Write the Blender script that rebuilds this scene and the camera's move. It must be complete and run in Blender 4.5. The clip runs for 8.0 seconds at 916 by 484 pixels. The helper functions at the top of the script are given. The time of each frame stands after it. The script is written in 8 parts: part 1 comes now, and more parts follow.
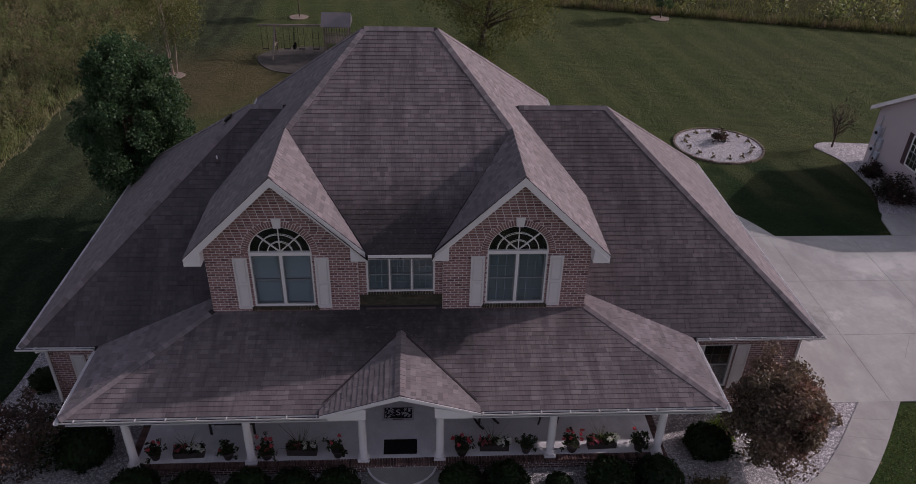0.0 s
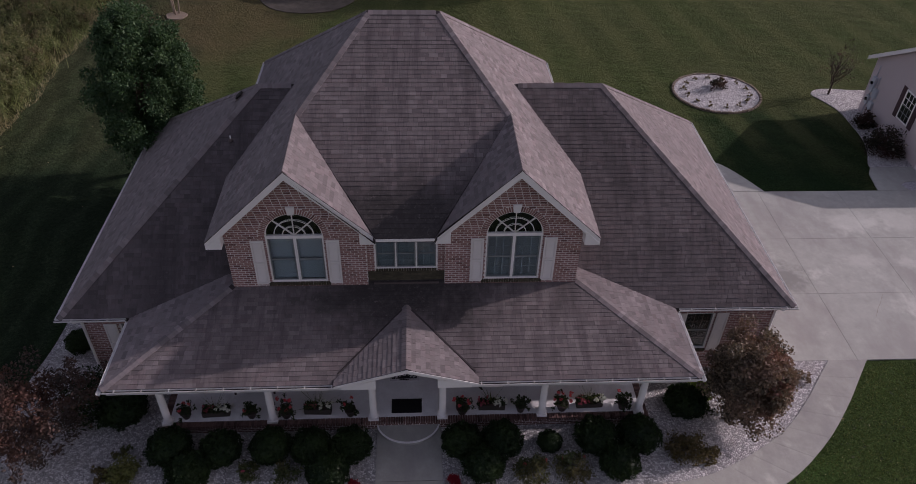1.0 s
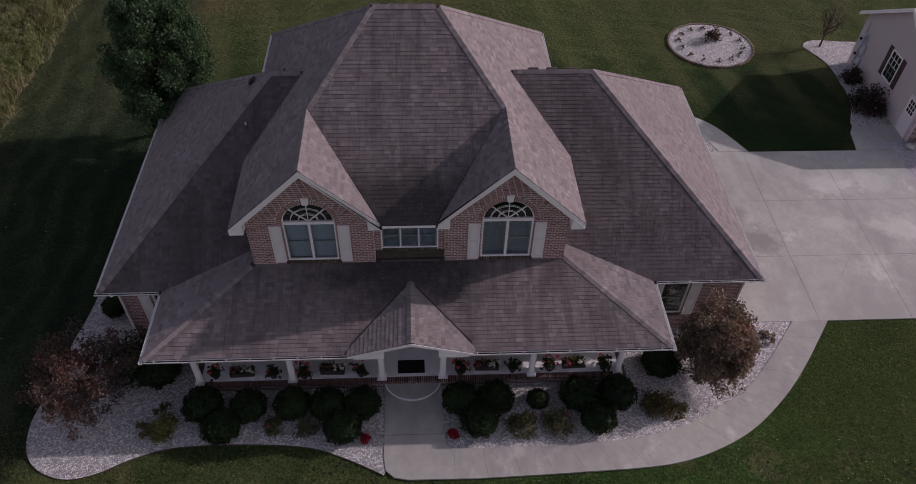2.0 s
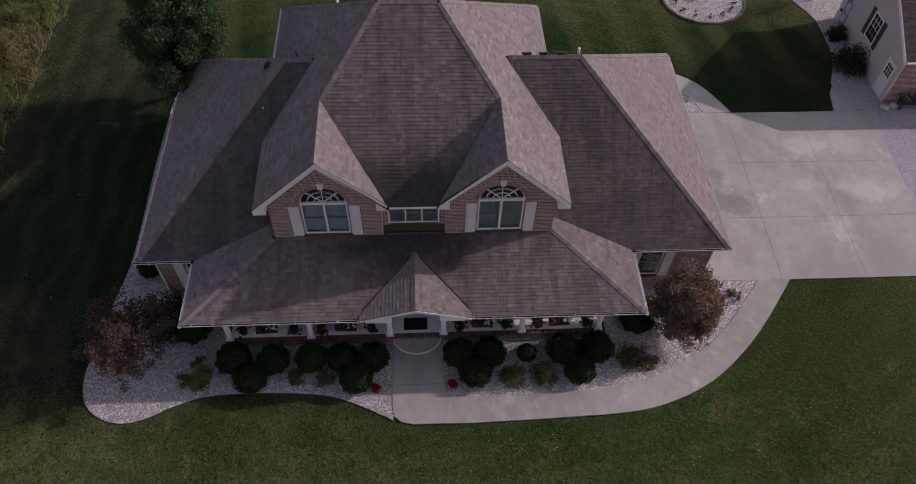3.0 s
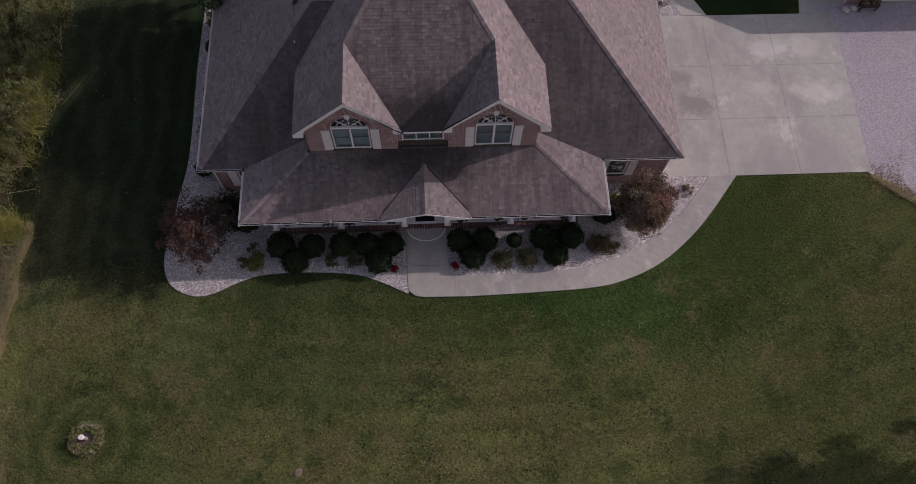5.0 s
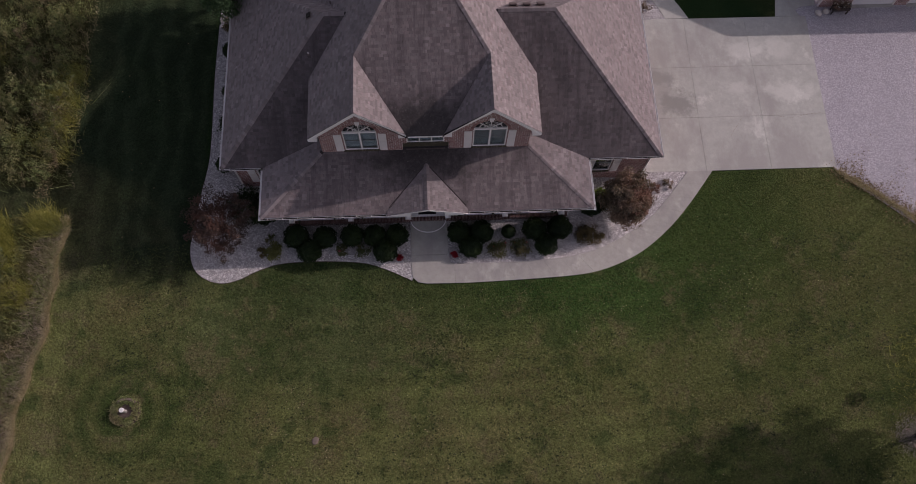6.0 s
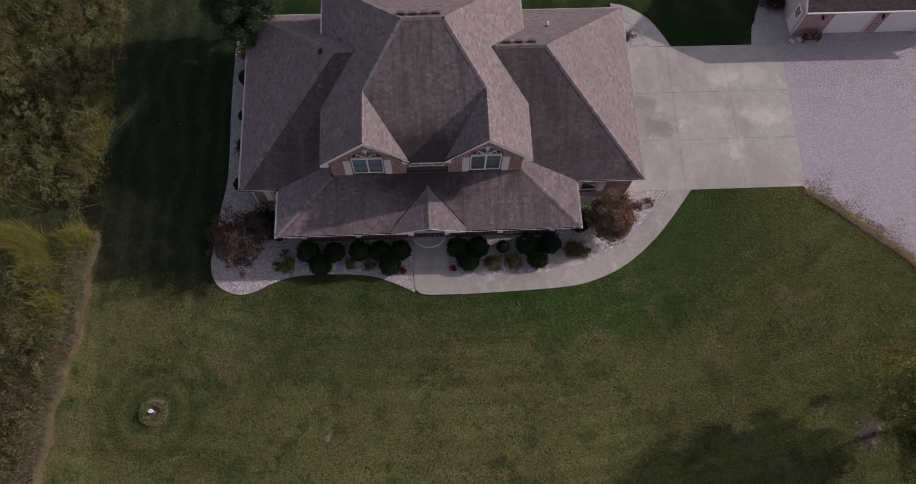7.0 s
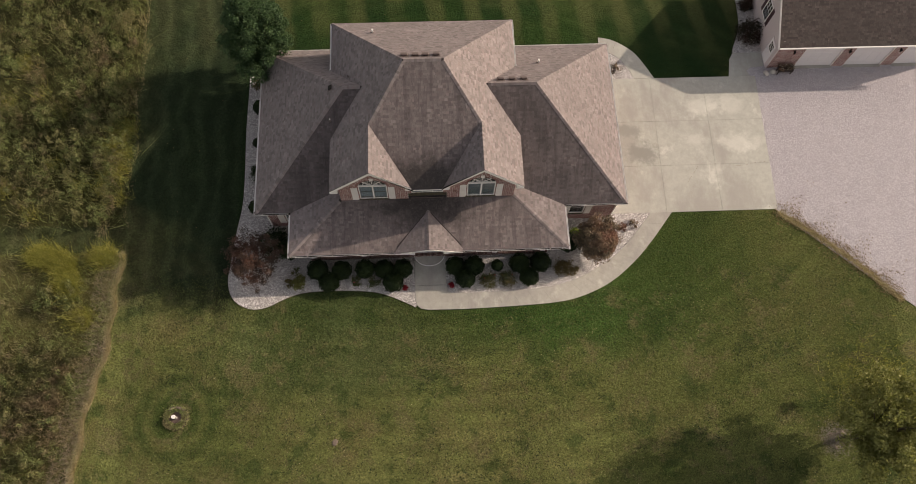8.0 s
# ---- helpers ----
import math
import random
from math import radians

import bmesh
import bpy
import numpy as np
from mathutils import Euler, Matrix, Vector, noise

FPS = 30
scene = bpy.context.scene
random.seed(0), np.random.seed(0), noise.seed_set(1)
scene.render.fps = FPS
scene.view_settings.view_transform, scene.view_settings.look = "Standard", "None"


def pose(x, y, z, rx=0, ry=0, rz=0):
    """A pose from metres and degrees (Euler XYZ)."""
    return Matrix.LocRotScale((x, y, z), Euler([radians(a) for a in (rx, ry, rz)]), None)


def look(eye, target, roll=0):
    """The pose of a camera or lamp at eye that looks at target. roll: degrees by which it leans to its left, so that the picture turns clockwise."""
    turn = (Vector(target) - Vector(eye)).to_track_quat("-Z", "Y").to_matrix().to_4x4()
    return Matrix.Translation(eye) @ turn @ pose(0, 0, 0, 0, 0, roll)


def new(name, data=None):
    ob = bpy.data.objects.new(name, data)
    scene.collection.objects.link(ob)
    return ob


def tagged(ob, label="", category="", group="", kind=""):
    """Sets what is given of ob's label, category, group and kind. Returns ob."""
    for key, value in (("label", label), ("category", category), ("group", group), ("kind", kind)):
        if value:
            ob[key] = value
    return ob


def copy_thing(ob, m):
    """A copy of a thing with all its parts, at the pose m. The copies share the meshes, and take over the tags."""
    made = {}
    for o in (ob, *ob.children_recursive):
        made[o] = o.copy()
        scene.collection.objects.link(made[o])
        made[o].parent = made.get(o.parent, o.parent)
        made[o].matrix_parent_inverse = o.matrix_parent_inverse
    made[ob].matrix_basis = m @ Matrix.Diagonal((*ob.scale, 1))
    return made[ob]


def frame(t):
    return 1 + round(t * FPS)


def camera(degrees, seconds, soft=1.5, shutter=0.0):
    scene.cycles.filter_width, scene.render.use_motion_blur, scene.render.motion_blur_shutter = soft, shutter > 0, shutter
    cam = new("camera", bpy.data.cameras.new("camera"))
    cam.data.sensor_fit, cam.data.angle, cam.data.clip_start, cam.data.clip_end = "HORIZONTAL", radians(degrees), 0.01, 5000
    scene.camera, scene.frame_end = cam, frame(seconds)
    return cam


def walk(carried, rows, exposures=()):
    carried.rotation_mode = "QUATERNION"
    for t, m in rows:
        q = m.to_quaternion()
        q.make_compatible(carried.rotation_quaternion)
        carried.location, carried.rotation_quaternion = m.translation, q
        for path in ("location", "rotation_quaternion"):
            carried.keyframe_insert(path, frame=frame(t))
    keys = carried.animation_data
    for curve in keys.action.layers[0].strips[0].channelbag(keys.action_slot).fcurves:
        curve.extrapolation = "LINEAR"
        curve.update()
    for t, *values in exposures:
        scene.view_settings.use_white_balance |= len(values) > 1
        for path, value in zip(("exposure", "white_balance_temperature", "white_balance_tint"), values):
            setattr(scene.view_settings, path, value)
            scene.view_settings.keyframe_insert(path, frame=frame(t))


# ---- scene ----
cam = camera(63.3, 8.0, soft=0.4)
PATH = [
    (0, (0.346, -0.187, 17.275), (0.463, 1.505, 16.215), 1.7),
    (0.5, (0.32, -0.201, 18.563), (0.434, 1.422, 17.401), 1.8),
    (1, (0.319, -0.205, 19.919), (0.427, 1.343, 18.656), 1.8),
    (1.5, (0.318, -0.221, 21.482), (0.423, 1.243, 20.124), 1.9),
    (3, (0.324, -0.334, 27.115), (0.415, 0.85, 25.507), 2.2),
    (3.5, (0.25, -0.288, 29.036), (0.339, 0.791, 27.355), 2.6),
    (4, (0.259, -0.355, 30.98), (0.342, 0.62, 29.236), 2.6),
    (4.5, (0.27, -0.369, 32.943), (0.345, 0.497, 31.141), 2.8),
    (5, (0.271, -0.44, 34.888), (0.338, 0.317, 33.038), 2.9),
    (5.2, (0.26, -0.42, 35.69), (0.328, 0.295, 33.82), 3.1),
    (5.5, (0.211, -0.52, 36.85), (0.279, 0.183, 34.977), 3.25),
    (5.8, (0.161, -0.61, 38.0), (0.23, 0.08, 36.123), 3.42),
    (6.5, (0.047, -0.8, 40.54), (0.117, -0.139, 38.653), 3.8),
    (7, (0.027, -0.74, 42.56), (0.1, -0.078, 40.673), 4.0),
    (7.5, (0.023, -1.0, 44.48), (0.098, -0.324, 42.599), 4.05),
    (8, (0.02, -1.2, 46.35), (0.095, -0.523, 44.47), 4.1),
]
walk(cam, [(t, look(eye, target, roll)) for t, eye, target, roll in PATH],
     [(0, -0.24, 6400, 33), (4, -0.17, 6700, 33), (7.5, -0.05, 6850, 32), (8, 0.62, 8300, 18)])

# ---- light: low late-afternoon sun from the drive side, clear sky ----
SUN = Vector((5.86, 1.58, 2.96)).normalized()
SUN_EL = math.asin(SUN.z)
SUN_AZ = math.atan2(SUN.x, SUN.y)
world = bpy.data.worlds.new("sky")
scene.world = world
world.use_nodes = True
wt = world.node_tree
sky = wt.nodes.new("ShaderNodeTexSky")
sky.sky_type = "NISHITA"
sky.sun_disc = False
sky.sun_elevation, sky.sun_rotation = SUN_EL, SUN_AZ
sky.air_density, sky.dust_density, sky.ozone_density = 1.0, 1.5, 0.4
haze = wt.nodes.new("ShaderNodeHueSaturation")
haze.inputs["Saturation"].default_value = 0.58
wt.links.new(sky.outputs[0], haze.inputs["Color"])
wt.links.new(haze.outputs[0], wt.nodes["Background"].inputs[0])
wt.nodes["Background"].inputs[1].default_value = 0.12
sun_data = bpy.data.lights.new("sun", "SUN")
sun_data.energy, sun_data.angle, sun_data.color = 2.65, radians(0.7), (1.0, 0.955, 0.905)
sun = new("sun", sun_data)
sun.matrix_world = look(SUN * 60, (0, 0, 0))


# ---- materials ----
class Nodes:
    """A material's node tree with short calls for the nodes used here."""

    def __init__(self, name, rough=0.8, metal=0.0):
        self.mat = bpy.data.materials.new(name)
        self.mat.use_nodes = True
        self.t = self.mat.node_tree
        self.b = self.t.nodes["Principled BSDF"]
        self.b.inputs["Roughness"].default_value = rough
        self.b.inputs["Metallic"].default_value = metal
        self.b.inputs["Specular IOR Level"].default_value = 0.5 if rough < 0.5 else 0.2
        self.geo = self.t.nodes.new("ShaderNodeNewGeometry")
        self.pos = self.geo.outputs["Position"]

    def put(self, sock, v):
        if hasattr(v, "node"):
            self.t.links.new(v, sock)
        elif isinstance(v, (tuple, list)) and len(v) == 3 and sock.type == "RGBA":
            sock.default_value = (*v, 1)
        else:
            sock.default_value = v

    def math(self, op, a, b=0.0, c=None, clamp=False):
        n = self.t.nodes.new("ShaderNodeMath")
        n.operation, n.use_clamp = op, clamp
        self.put(n.inputs[0], a), self.put(n.inputs[1], b)
        if c is not None:
            self.put(n.inputs[2], c)
        return n.outputs[0]

    def noise(self, scale, detail=4.0, rough=0.55, stretch=None, distort=0.0, shift=0.0):
        n = self.t.nodes.new("ShaderNodeTexNoise")
        n.inputs["Scale"].default_value, n.inputs["Detail"].default_value = scale, detail
        n.inputs["Roughness"].default_value, n.inputs["Distortion"].default_value = rough, distort
        m = self.t.nodes.new("ShaderNodeMapping")
        m.inputs["Scale"].default_value = stretch or (1, 1, 1)
        m.inputs["Location"].default_value = (shift, shift * 0.7, shift * 0.3)
        self.t.links.new(self.pos, m.inputs[0])
        self.t.links.new(m.outputs[0], n.inputs["Vector"])
        return n.outputs["Fac"]

    def cells(self, scale, feature="F1", out="Color", rand=1.0):
        n = self.t.nodes.new("ShaderNodeTexVoronoi")
        n.feature = feature
        n.inputs["Scale"].default_value = scale
        n.inputs["Randomness"].default_value = rand
        self.t.links.new(self.pos, n.inputs["Vector"])
        return n.outputs[out]

    def ramp(self, v, lo, hi, a=0.0, b=1.0):
        n = self.t.nodes.new("ShaderNodeMapRange")
        n.interpolation_type = "SMOOTHSTEP"
        self.put(n.inputs[0], v)
        n.inputs[1].default_value, n.inputs[2].default_value = lo, hi
        n.inputs[3].default_value, n.inputs[4].default_value = a, b
        return n.outputs[0]

    def mix(self, f, a, b, blend="MIX"):
        n = self.t.nodes.new("ShaderNodeMix")
        n.data_type, n.blend_type = "RGBA", blend
        self.put(n.inputs["Factor"], f), self.put(n.inputs["A"], a), self.put(n.inputs["B"], b)
        return n.outputs["Result"]

    def grey(self, v):
        n = self.t.nodes.new("ShaderNodeCombineColor")
        for i in range(3):
            self.put(n.inputs[i], v)
        return n.outputs[0]

    def xyz(self):
        n = self.t.nodes.new("ShaderNodeSeparateXYZ")
        self.t.links.new(self.pos, n.inputs[0])
        return n.outputs

    def chance(self):
        """A random number for each piece, whether it is an object or an island of a mesh."""
        o = self.t.nodes.new("ShaderNodeObjectInfo")
        return self.math("FRACT", self.math("ADD", o.outputs["Random"], self.geo.outputs["Random Per Island"]))

    def bump(self, h, strength=0.3, dist=0.02):
        n = self.t.nodes.new("ShaderNodeBump")
        n.inputs["Strength"].default_value, n.inputs["Distance"].default_value = strength, dist
        self.put(n.inputs["Height"], h)
        self.t.links.new(n.outputs[0], self.b.inputs["Normal"])

    def done(self, colour):
        self.put(self.b.inputs["Base Color"], colour)
        return self.mat


def tone(c, k):
    return tuple(min(1.0, x * k) for x in c)


def plain(name, c, rough=0.6, var=0.12, scale=6.0, fine=60.0, bump=0.15, metal=0.0, piece=0.0):
    """A painted, cast or sawn surface: two scales of mottling, fine relief, an optional tone for each piece."""
    n = Nodes(name, rough, metal)
    col = n.mix(n.noise(scale, 5), tone(c, 1 - var), tone(c, 1 + var))
    col = n.mix(n.ramp(n.noise(scale * 0.22, 3, shift=4.0), 0.35, 0.7), col, n.mix(0.5, col, tone(c, 1 - 1.6 * var)))
    if piece:
        col = n.mix(1.0, col, n.grey(n.math("MULTIPLY_ADD", n.chance(), 2 * piece, 1 - piece)), "MULTIPLY")
    n.bump(n.noise(fine, 3), bump, 0.01)
    return n.done(col)


def leafy(name, a, b, c=None, rough=0.55, speck=None, through_light=0.35, patch=1.1):
    """Foliage: each leaf its own tone between a and b, with patches of c."""
    n = Nodes(name, rough)
    r = n.chance()
    col = n.mix(r, a, b)
    if c:
        col = n.mix(n.ramp(n.noise(patch, 4, 0.6), 0.42, 0.62), col, n.mix(r, tone(c, 0.7), tone(c, 1.25)))
    if speck:
        col = n.mix(n.math("GREATER_THAN", n.math("FRACT", n.math("MULTIPLY", r, 37.0)), 0.93), col, speck)
    thin = n.t.nodes.new("ShaderNodeBsdfTranslucent")
    both = n.t.nodes.new("ShaderNodeMixShader")
    both.inputs[0].default_value = through_light
    n.put(thin.inputs["Color"], n.mix(1.0, col, (1.25, 1.3, 0.9), "MULTIPLY"))
    n.t.links.new(n.b.outputs[0], both.inputs[1])
    n.t.links.new(thin.outputs[0], both.inputs[2])
    n.t.links.new(both.outputs[0], n.t.nodes["Material Output"].inputs["Surface"])
    return n.done(col)


def lawn_material():
    n = Nodes("lawn_grass", 0.95)
    n.b.inputs["Specular IOR Level"].default_value = 0.05
    x, y, z = n.xyz()
    big, mid, fine = n.noise(0.10, 4, shift=3), n.noise(0.7, 5, shift=9), n.noise(9.0, 7, 0.78)
    blades = n.noise(38.0, 3, 0.7)
    olive = n.mix(mid, (0.116, 0.138, 0.044), (0.214, 0.216, 0.086))
    olive = n.mix(n.ramp(n.noise(0.42, 6, 0.65, shift=21), 0.47, 0.66, 0.0, 0.68), olive, (0.190, 0.160, 0.074))
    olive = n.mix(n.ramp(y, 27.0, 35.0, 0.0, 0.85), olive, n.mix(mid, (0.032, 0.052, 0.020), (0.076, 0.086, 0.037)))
    # near-black green that puts the house's shade on the side lawn into the colour
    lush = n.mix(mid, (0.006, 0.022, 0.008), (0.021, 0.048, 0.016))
    # watered turf round the house beds and shaded side, thinning out into drier lawn
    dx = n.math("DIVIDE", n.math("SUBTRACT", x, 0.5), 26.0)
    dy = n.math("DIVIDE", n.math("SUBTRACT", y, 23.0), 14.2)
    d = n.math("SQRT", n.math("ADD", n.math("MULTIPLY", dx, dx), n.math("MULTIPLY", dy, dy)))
    swath = n.math("SINE", n.math("ADD", n.math("MULTIPLY", d, 80.0), n.math("MULTIPLY", mid, 2.5)))
    d = n.math("ADD", d, n.math("MULTIPLY", n.math("SUBTRACT", n.noise(0.25, 4, shift=13), 0.5), 0.7))
    ex, ey = n.math("DIVIDE", n.math("SUBTRACT", x, 10.0), 10.5), n.math("DIVIDE", n.math("SUBTRACT", y, 12.6), 5.4)
    near = n.math("SQRT", n.math("ADD", n.math("MULTIPLY", ex, ex), n.math("MULTIPLY", ey, ey)))
    near = n.math("ADD", near, n.math("MULTIPLY", n.math("SUBTRACT", n.noise(0.5, 5, 0.65, shift=23), 0.5), 0.8))
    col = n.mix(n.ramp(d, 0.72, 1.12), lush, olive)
    col = n.mix(n.ramp(near, 0.6, 1.25, 1.0, 0.0), col, n.mix(mid, (0.023, 0.066, 0.016), (0.064, 0.120, 0.032)))
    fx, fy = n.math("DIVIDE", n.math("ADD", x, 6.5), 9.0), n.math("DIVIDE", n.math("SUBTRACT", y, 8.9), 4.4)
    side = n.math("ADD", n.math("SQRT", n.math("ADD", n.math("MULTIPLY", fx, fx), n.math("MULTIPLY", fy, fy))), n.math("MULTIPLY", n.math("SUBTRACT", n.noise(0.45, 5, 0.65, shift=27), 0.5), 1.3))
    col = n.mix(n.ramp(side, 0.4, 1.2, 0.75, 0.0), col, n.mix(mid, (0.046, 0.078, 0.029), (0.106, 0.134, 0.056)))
    col = n.mix(n.ramp(big, 0.35, 0.7), col, n.mix(0.4, col, (0.040, 0.075, 0.018)))
    col = n.mix(n.math("MULTIPLY", n.ramp(n.math("ADD", x, n.math("MULTIPLY", mid, 5.0)), 10.0, 19.0, 0.0, 0.5), n.ramp(y, 16.0, 20.0, 1.0, 0.0)), col, (0.066, 0.092, 0.028))
    # green turf between drive, island bed and garage, the garage's shade in its colour
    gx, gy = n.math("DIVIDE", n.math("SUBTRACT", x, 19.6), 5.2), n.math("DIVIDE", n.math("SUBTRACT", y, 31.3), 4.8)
    garage_shade = n.math("ADD", n.math("SQRT", n.math("ADD", n.math("MULTIPLY", gx, gx), n.math("MULTIPLY", gy, gy))), n.math("MULTIPLY", n.math("SUBTRACT", n.noise(0.5, 5, 0.65, shift=29), 0.5), 1.0))
    col = n.mix(n.ramp(garage_shade, 0.6, 1.2, 0.85, 0.0), col, lush)
    # greener turf and circling mower tracks round the well
    wx, wy = n.math("ADD", x, 15.6), n.math("SUBTRACT", y, 4.72)
    wd = n.math("SQRT", n.math("ADD", n.math("MULTIPLY", wx, wx), n.math("MULTIPLY", wy, wy)))
    wd = n.math("ADD", wd, n.math("MULTIPLY", mid, 0.8))
    rings = n.math("MULTIPLY_ADD", n.math("SINE", n.math("MULTIPLY", wd, 5.2)), 0.35, 0.55)
    col = n.mix(n.math("MULTIPLY", rings, n.ramp(wd, 1.6, 5.0, 0.85, 0.0)), col, (0.030, 0.062, 0.016))
    # swaths of the mower along the beds, straw-dry tufts and clover spots
    col = n.mix(1.0, col, n.grey(n.math("MULTIPLY_ADD", n.math("MULTIPLY", n.ramp(swath, -0.6, 0.8), n.ramp(n.noise(0.25, 4, shift=91), 0.35, 0.65)), 0.2, 0.94)), "MULTIPLY")
    tuft = n.noise(2.3, 6, 0.7, shift=51)
    col = n.mix(n.math("MULTIPLY", n.ramp(tuft, 0.56, 0.74), n.math("MULTIPLY", n.ramp(d, 0.8, 1.1, 0.15, 0.75), n.ramp(y, 22.0, 30.0, 1.0, 0.15))), col, (0.185, 0.172, 0.084))
    col = n.mix(n.ramp(n.noise(1.5, 5, 0.7, shift=61), 0.55, 0.75, 0.0, 0.5), col, (0.034, 0.055, 0.016))
    # threadbare brown patches and thick green ones
    bare = n.math("MULTIPLY", n.ramp(n.noise(0.62, 7, 0.72, shift=141), 0.53, 0.63, 0.0, 0.68), n.math("MULTIPLY", n.ramp(d, 0.72, 1.0), n.ramp(y, 12.0, 15.0, 1.0, 0.0)))
    col = n.mix(bare, col, n.mix(fine, (0.116, 0.103, 0.052), (0.188, 0.168, 0.088)))
    rich = n.math("MULTIPLY", n.ramp(n.noise(0.48, 7, 0.72, shift=151), 0.51, 0.62, 0.0, 0.68), n.ramp(y, 14.0, 17.0, 1.0, 0.0))
    col = n.mix(rich, col, n.mix(mid, (0.020, 0.046, 0.013), (0.060, 0.094, 0.030)))
    # mowing lanes on the back lawn
    lane = n.math("SINE", n.math("ADD", n.math("MULTIPLY", n.math("ADD", x, n.math("MULTIPLY", y, 0.14)), 2.25), n.math("MULTIPLY", n.noise(0.18, 4, shift=121), 3.0)))
    col = n.mix(n.math("MULTIPLY", n.ramp(lane, -0.4, 0.9), n.math("MULTIPLY", n.ramp(y, 28.0, 34.0, 0.0, 0.55), n.ramp(n.noise(0.3, 4, shift=71), 0.2, 0.55))), col, (0.094, 0.106, 0.042))
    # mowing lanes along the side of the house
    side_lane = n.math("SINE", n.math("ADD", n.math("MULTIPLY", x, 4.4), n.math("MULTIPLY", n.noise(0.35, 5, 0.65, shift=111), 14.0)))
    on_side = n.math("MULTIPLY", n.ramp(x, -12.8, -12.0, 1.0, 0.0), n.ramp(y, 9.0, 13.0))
    # dark grey tint: the house's shade on the side lawn is put into the colour
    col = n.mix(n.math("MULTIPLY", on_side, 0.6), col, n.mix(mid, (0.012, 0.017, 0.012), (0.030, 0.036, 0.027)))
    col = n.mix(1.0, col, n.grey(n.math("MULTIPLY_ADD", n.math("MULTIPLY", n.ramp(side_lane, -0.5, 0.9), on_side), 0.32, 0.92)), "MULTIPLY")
    # a worn dry patch on the back lawn
    px, py = n.math("DIVIDE", n.math("ADD", x, 11.5), 6.5), n.math("DIVIDE", n.math("SUBTRACT", y, 47.0), 8.0)
    pd = n.math("ADD", n.math("SQRT", n.math("ADD", n.math("MULTIPLY", px, px), n.math("MULTIPLY", py, py))), n.math("MULTIPLY", n.math("SUBTRACT", n.noise(0.4, 5, shift=101), 0.5), 1.2))
    col = n.mix(n.ramp(pd, 0.3, 1.1, 0.8, 0.0), col, n.mix(mid, (0.072, 0.066, 0.030), (0.125, 0.098, 0.052)))
    # rough meadow soil under the brush
    edge = n.math("ADD", x, n.math("MULTIPLY", n.math("SUBTRACT", mid, 0.5), 1.2))
    edge = n.math("ADD", edge, n.math("MULTIPLY", n.math("MAXIMUM", n.math("SUBTRACT", 11.5, y), 0.0), 0.16))
    lane_d = n.math("ABSOLUTE", n.math("ADD", n.math("SUBTRACT", y, 16.2), n.math("MULTIPLY", n.math("ADD", x, 20.0), 0.03)))
    unmown = n.ramp(n.math("ADD", lane_d, n.math("MULTIPLY", mid, 0.3)), 0.95, 1.25)
    meadow = n.mix(n.noise(1.6, 5, shift=30), (0.045, 0.050, 0.019), (0.15, 0.14, 0.058))
    meadow = n.mix(n.ramp(y, 16.5, 17.5), meadow, n.mix(n.noise(1.6, 5, shift=30), (0.026, 0.031, 0.012), (0.075, 0.076, 0.030)))
    col = n.mix(n.math("MULTIPLY", n.ramp(edge, -20.4, -19.7, 1.0, 0.0), unmown), col, meadow)
    col = n.mix(n.ramp(n.math("ADD", y, n.math("MULTIPLY", n.math("SUBTRACT", x, 20.0), 0.3)), 66.0, 68.0), col, meadow)
    # blade-scale light and dark, dry specks and fallen leaves
    col = n.mix(1.0, col, n.grey(n.math("MULTIPLY_ADD", fine, 3.1, -0.53)), "MULTIPLY")
    col = n.mix(1.0, col, n.grey(n.math("MULTIPLY_ADD", n.noise(23.0, 4, 0.75, shift=15), 3.2, -0.58)), "MULTIPLY")
    col = n.mix(1.0, col, n.grey(n.math("MULTIPLY_ADD", blades, 1.9, 0.05)), "MULTIPLY")
    specks = n.math("LESS_THAN", n.cells(1.7, "F1", "Distance"), 0.055)
    col = n.mix(n.math("MULTIPLY", specks, n.ramp(n.noise(0.5, 2, shift=5), 0.5, 0.6)), col, (0.30, 0.24, 0.13))
    h = n.math("ADD", n.math("MULTIPLY", fine, 1.0), n.math("MULTIPLY", blades, 0.6))
    n.bump(n.math("ADD", h, n.math("MULTIPLY", n.noise(3.0, 4, 0.6, shift=81), 1.6)), 1.0, 0.10)
    return n.done(col)


def gravel_material(name, lo, hi, scale, dirt, joint, relief):
    n = Nodes(name, 0.8)
    cell = n.cells(scale, "F1", "Color")
    s = n.t.nodes.new("ShaderNodeSeparateColor")
    n.t.links.new(cell, s.inputs[0])
    col = n.mix(n.ramp(s.outputs[0], 0.0, 1.0), lo, hi)
    gap = n.cells(scale, "DISTANCE_TO_EDGE", "Distance")
    col = n.mix(n.ramp(gap, 0.0, 0.12, 1.0, 0.0), col, tone(lo, joint))
    col = n.mix(n.ramp(n.noise(0.8, 5), 0.52, 0.75, 0.0, 0.35), col, dirt)
    n.bump(n.math("ADD", n.ramp(gap, 0.0, 0.3), s.outputs[1]), 1.0, relief)
    return n.done(col)


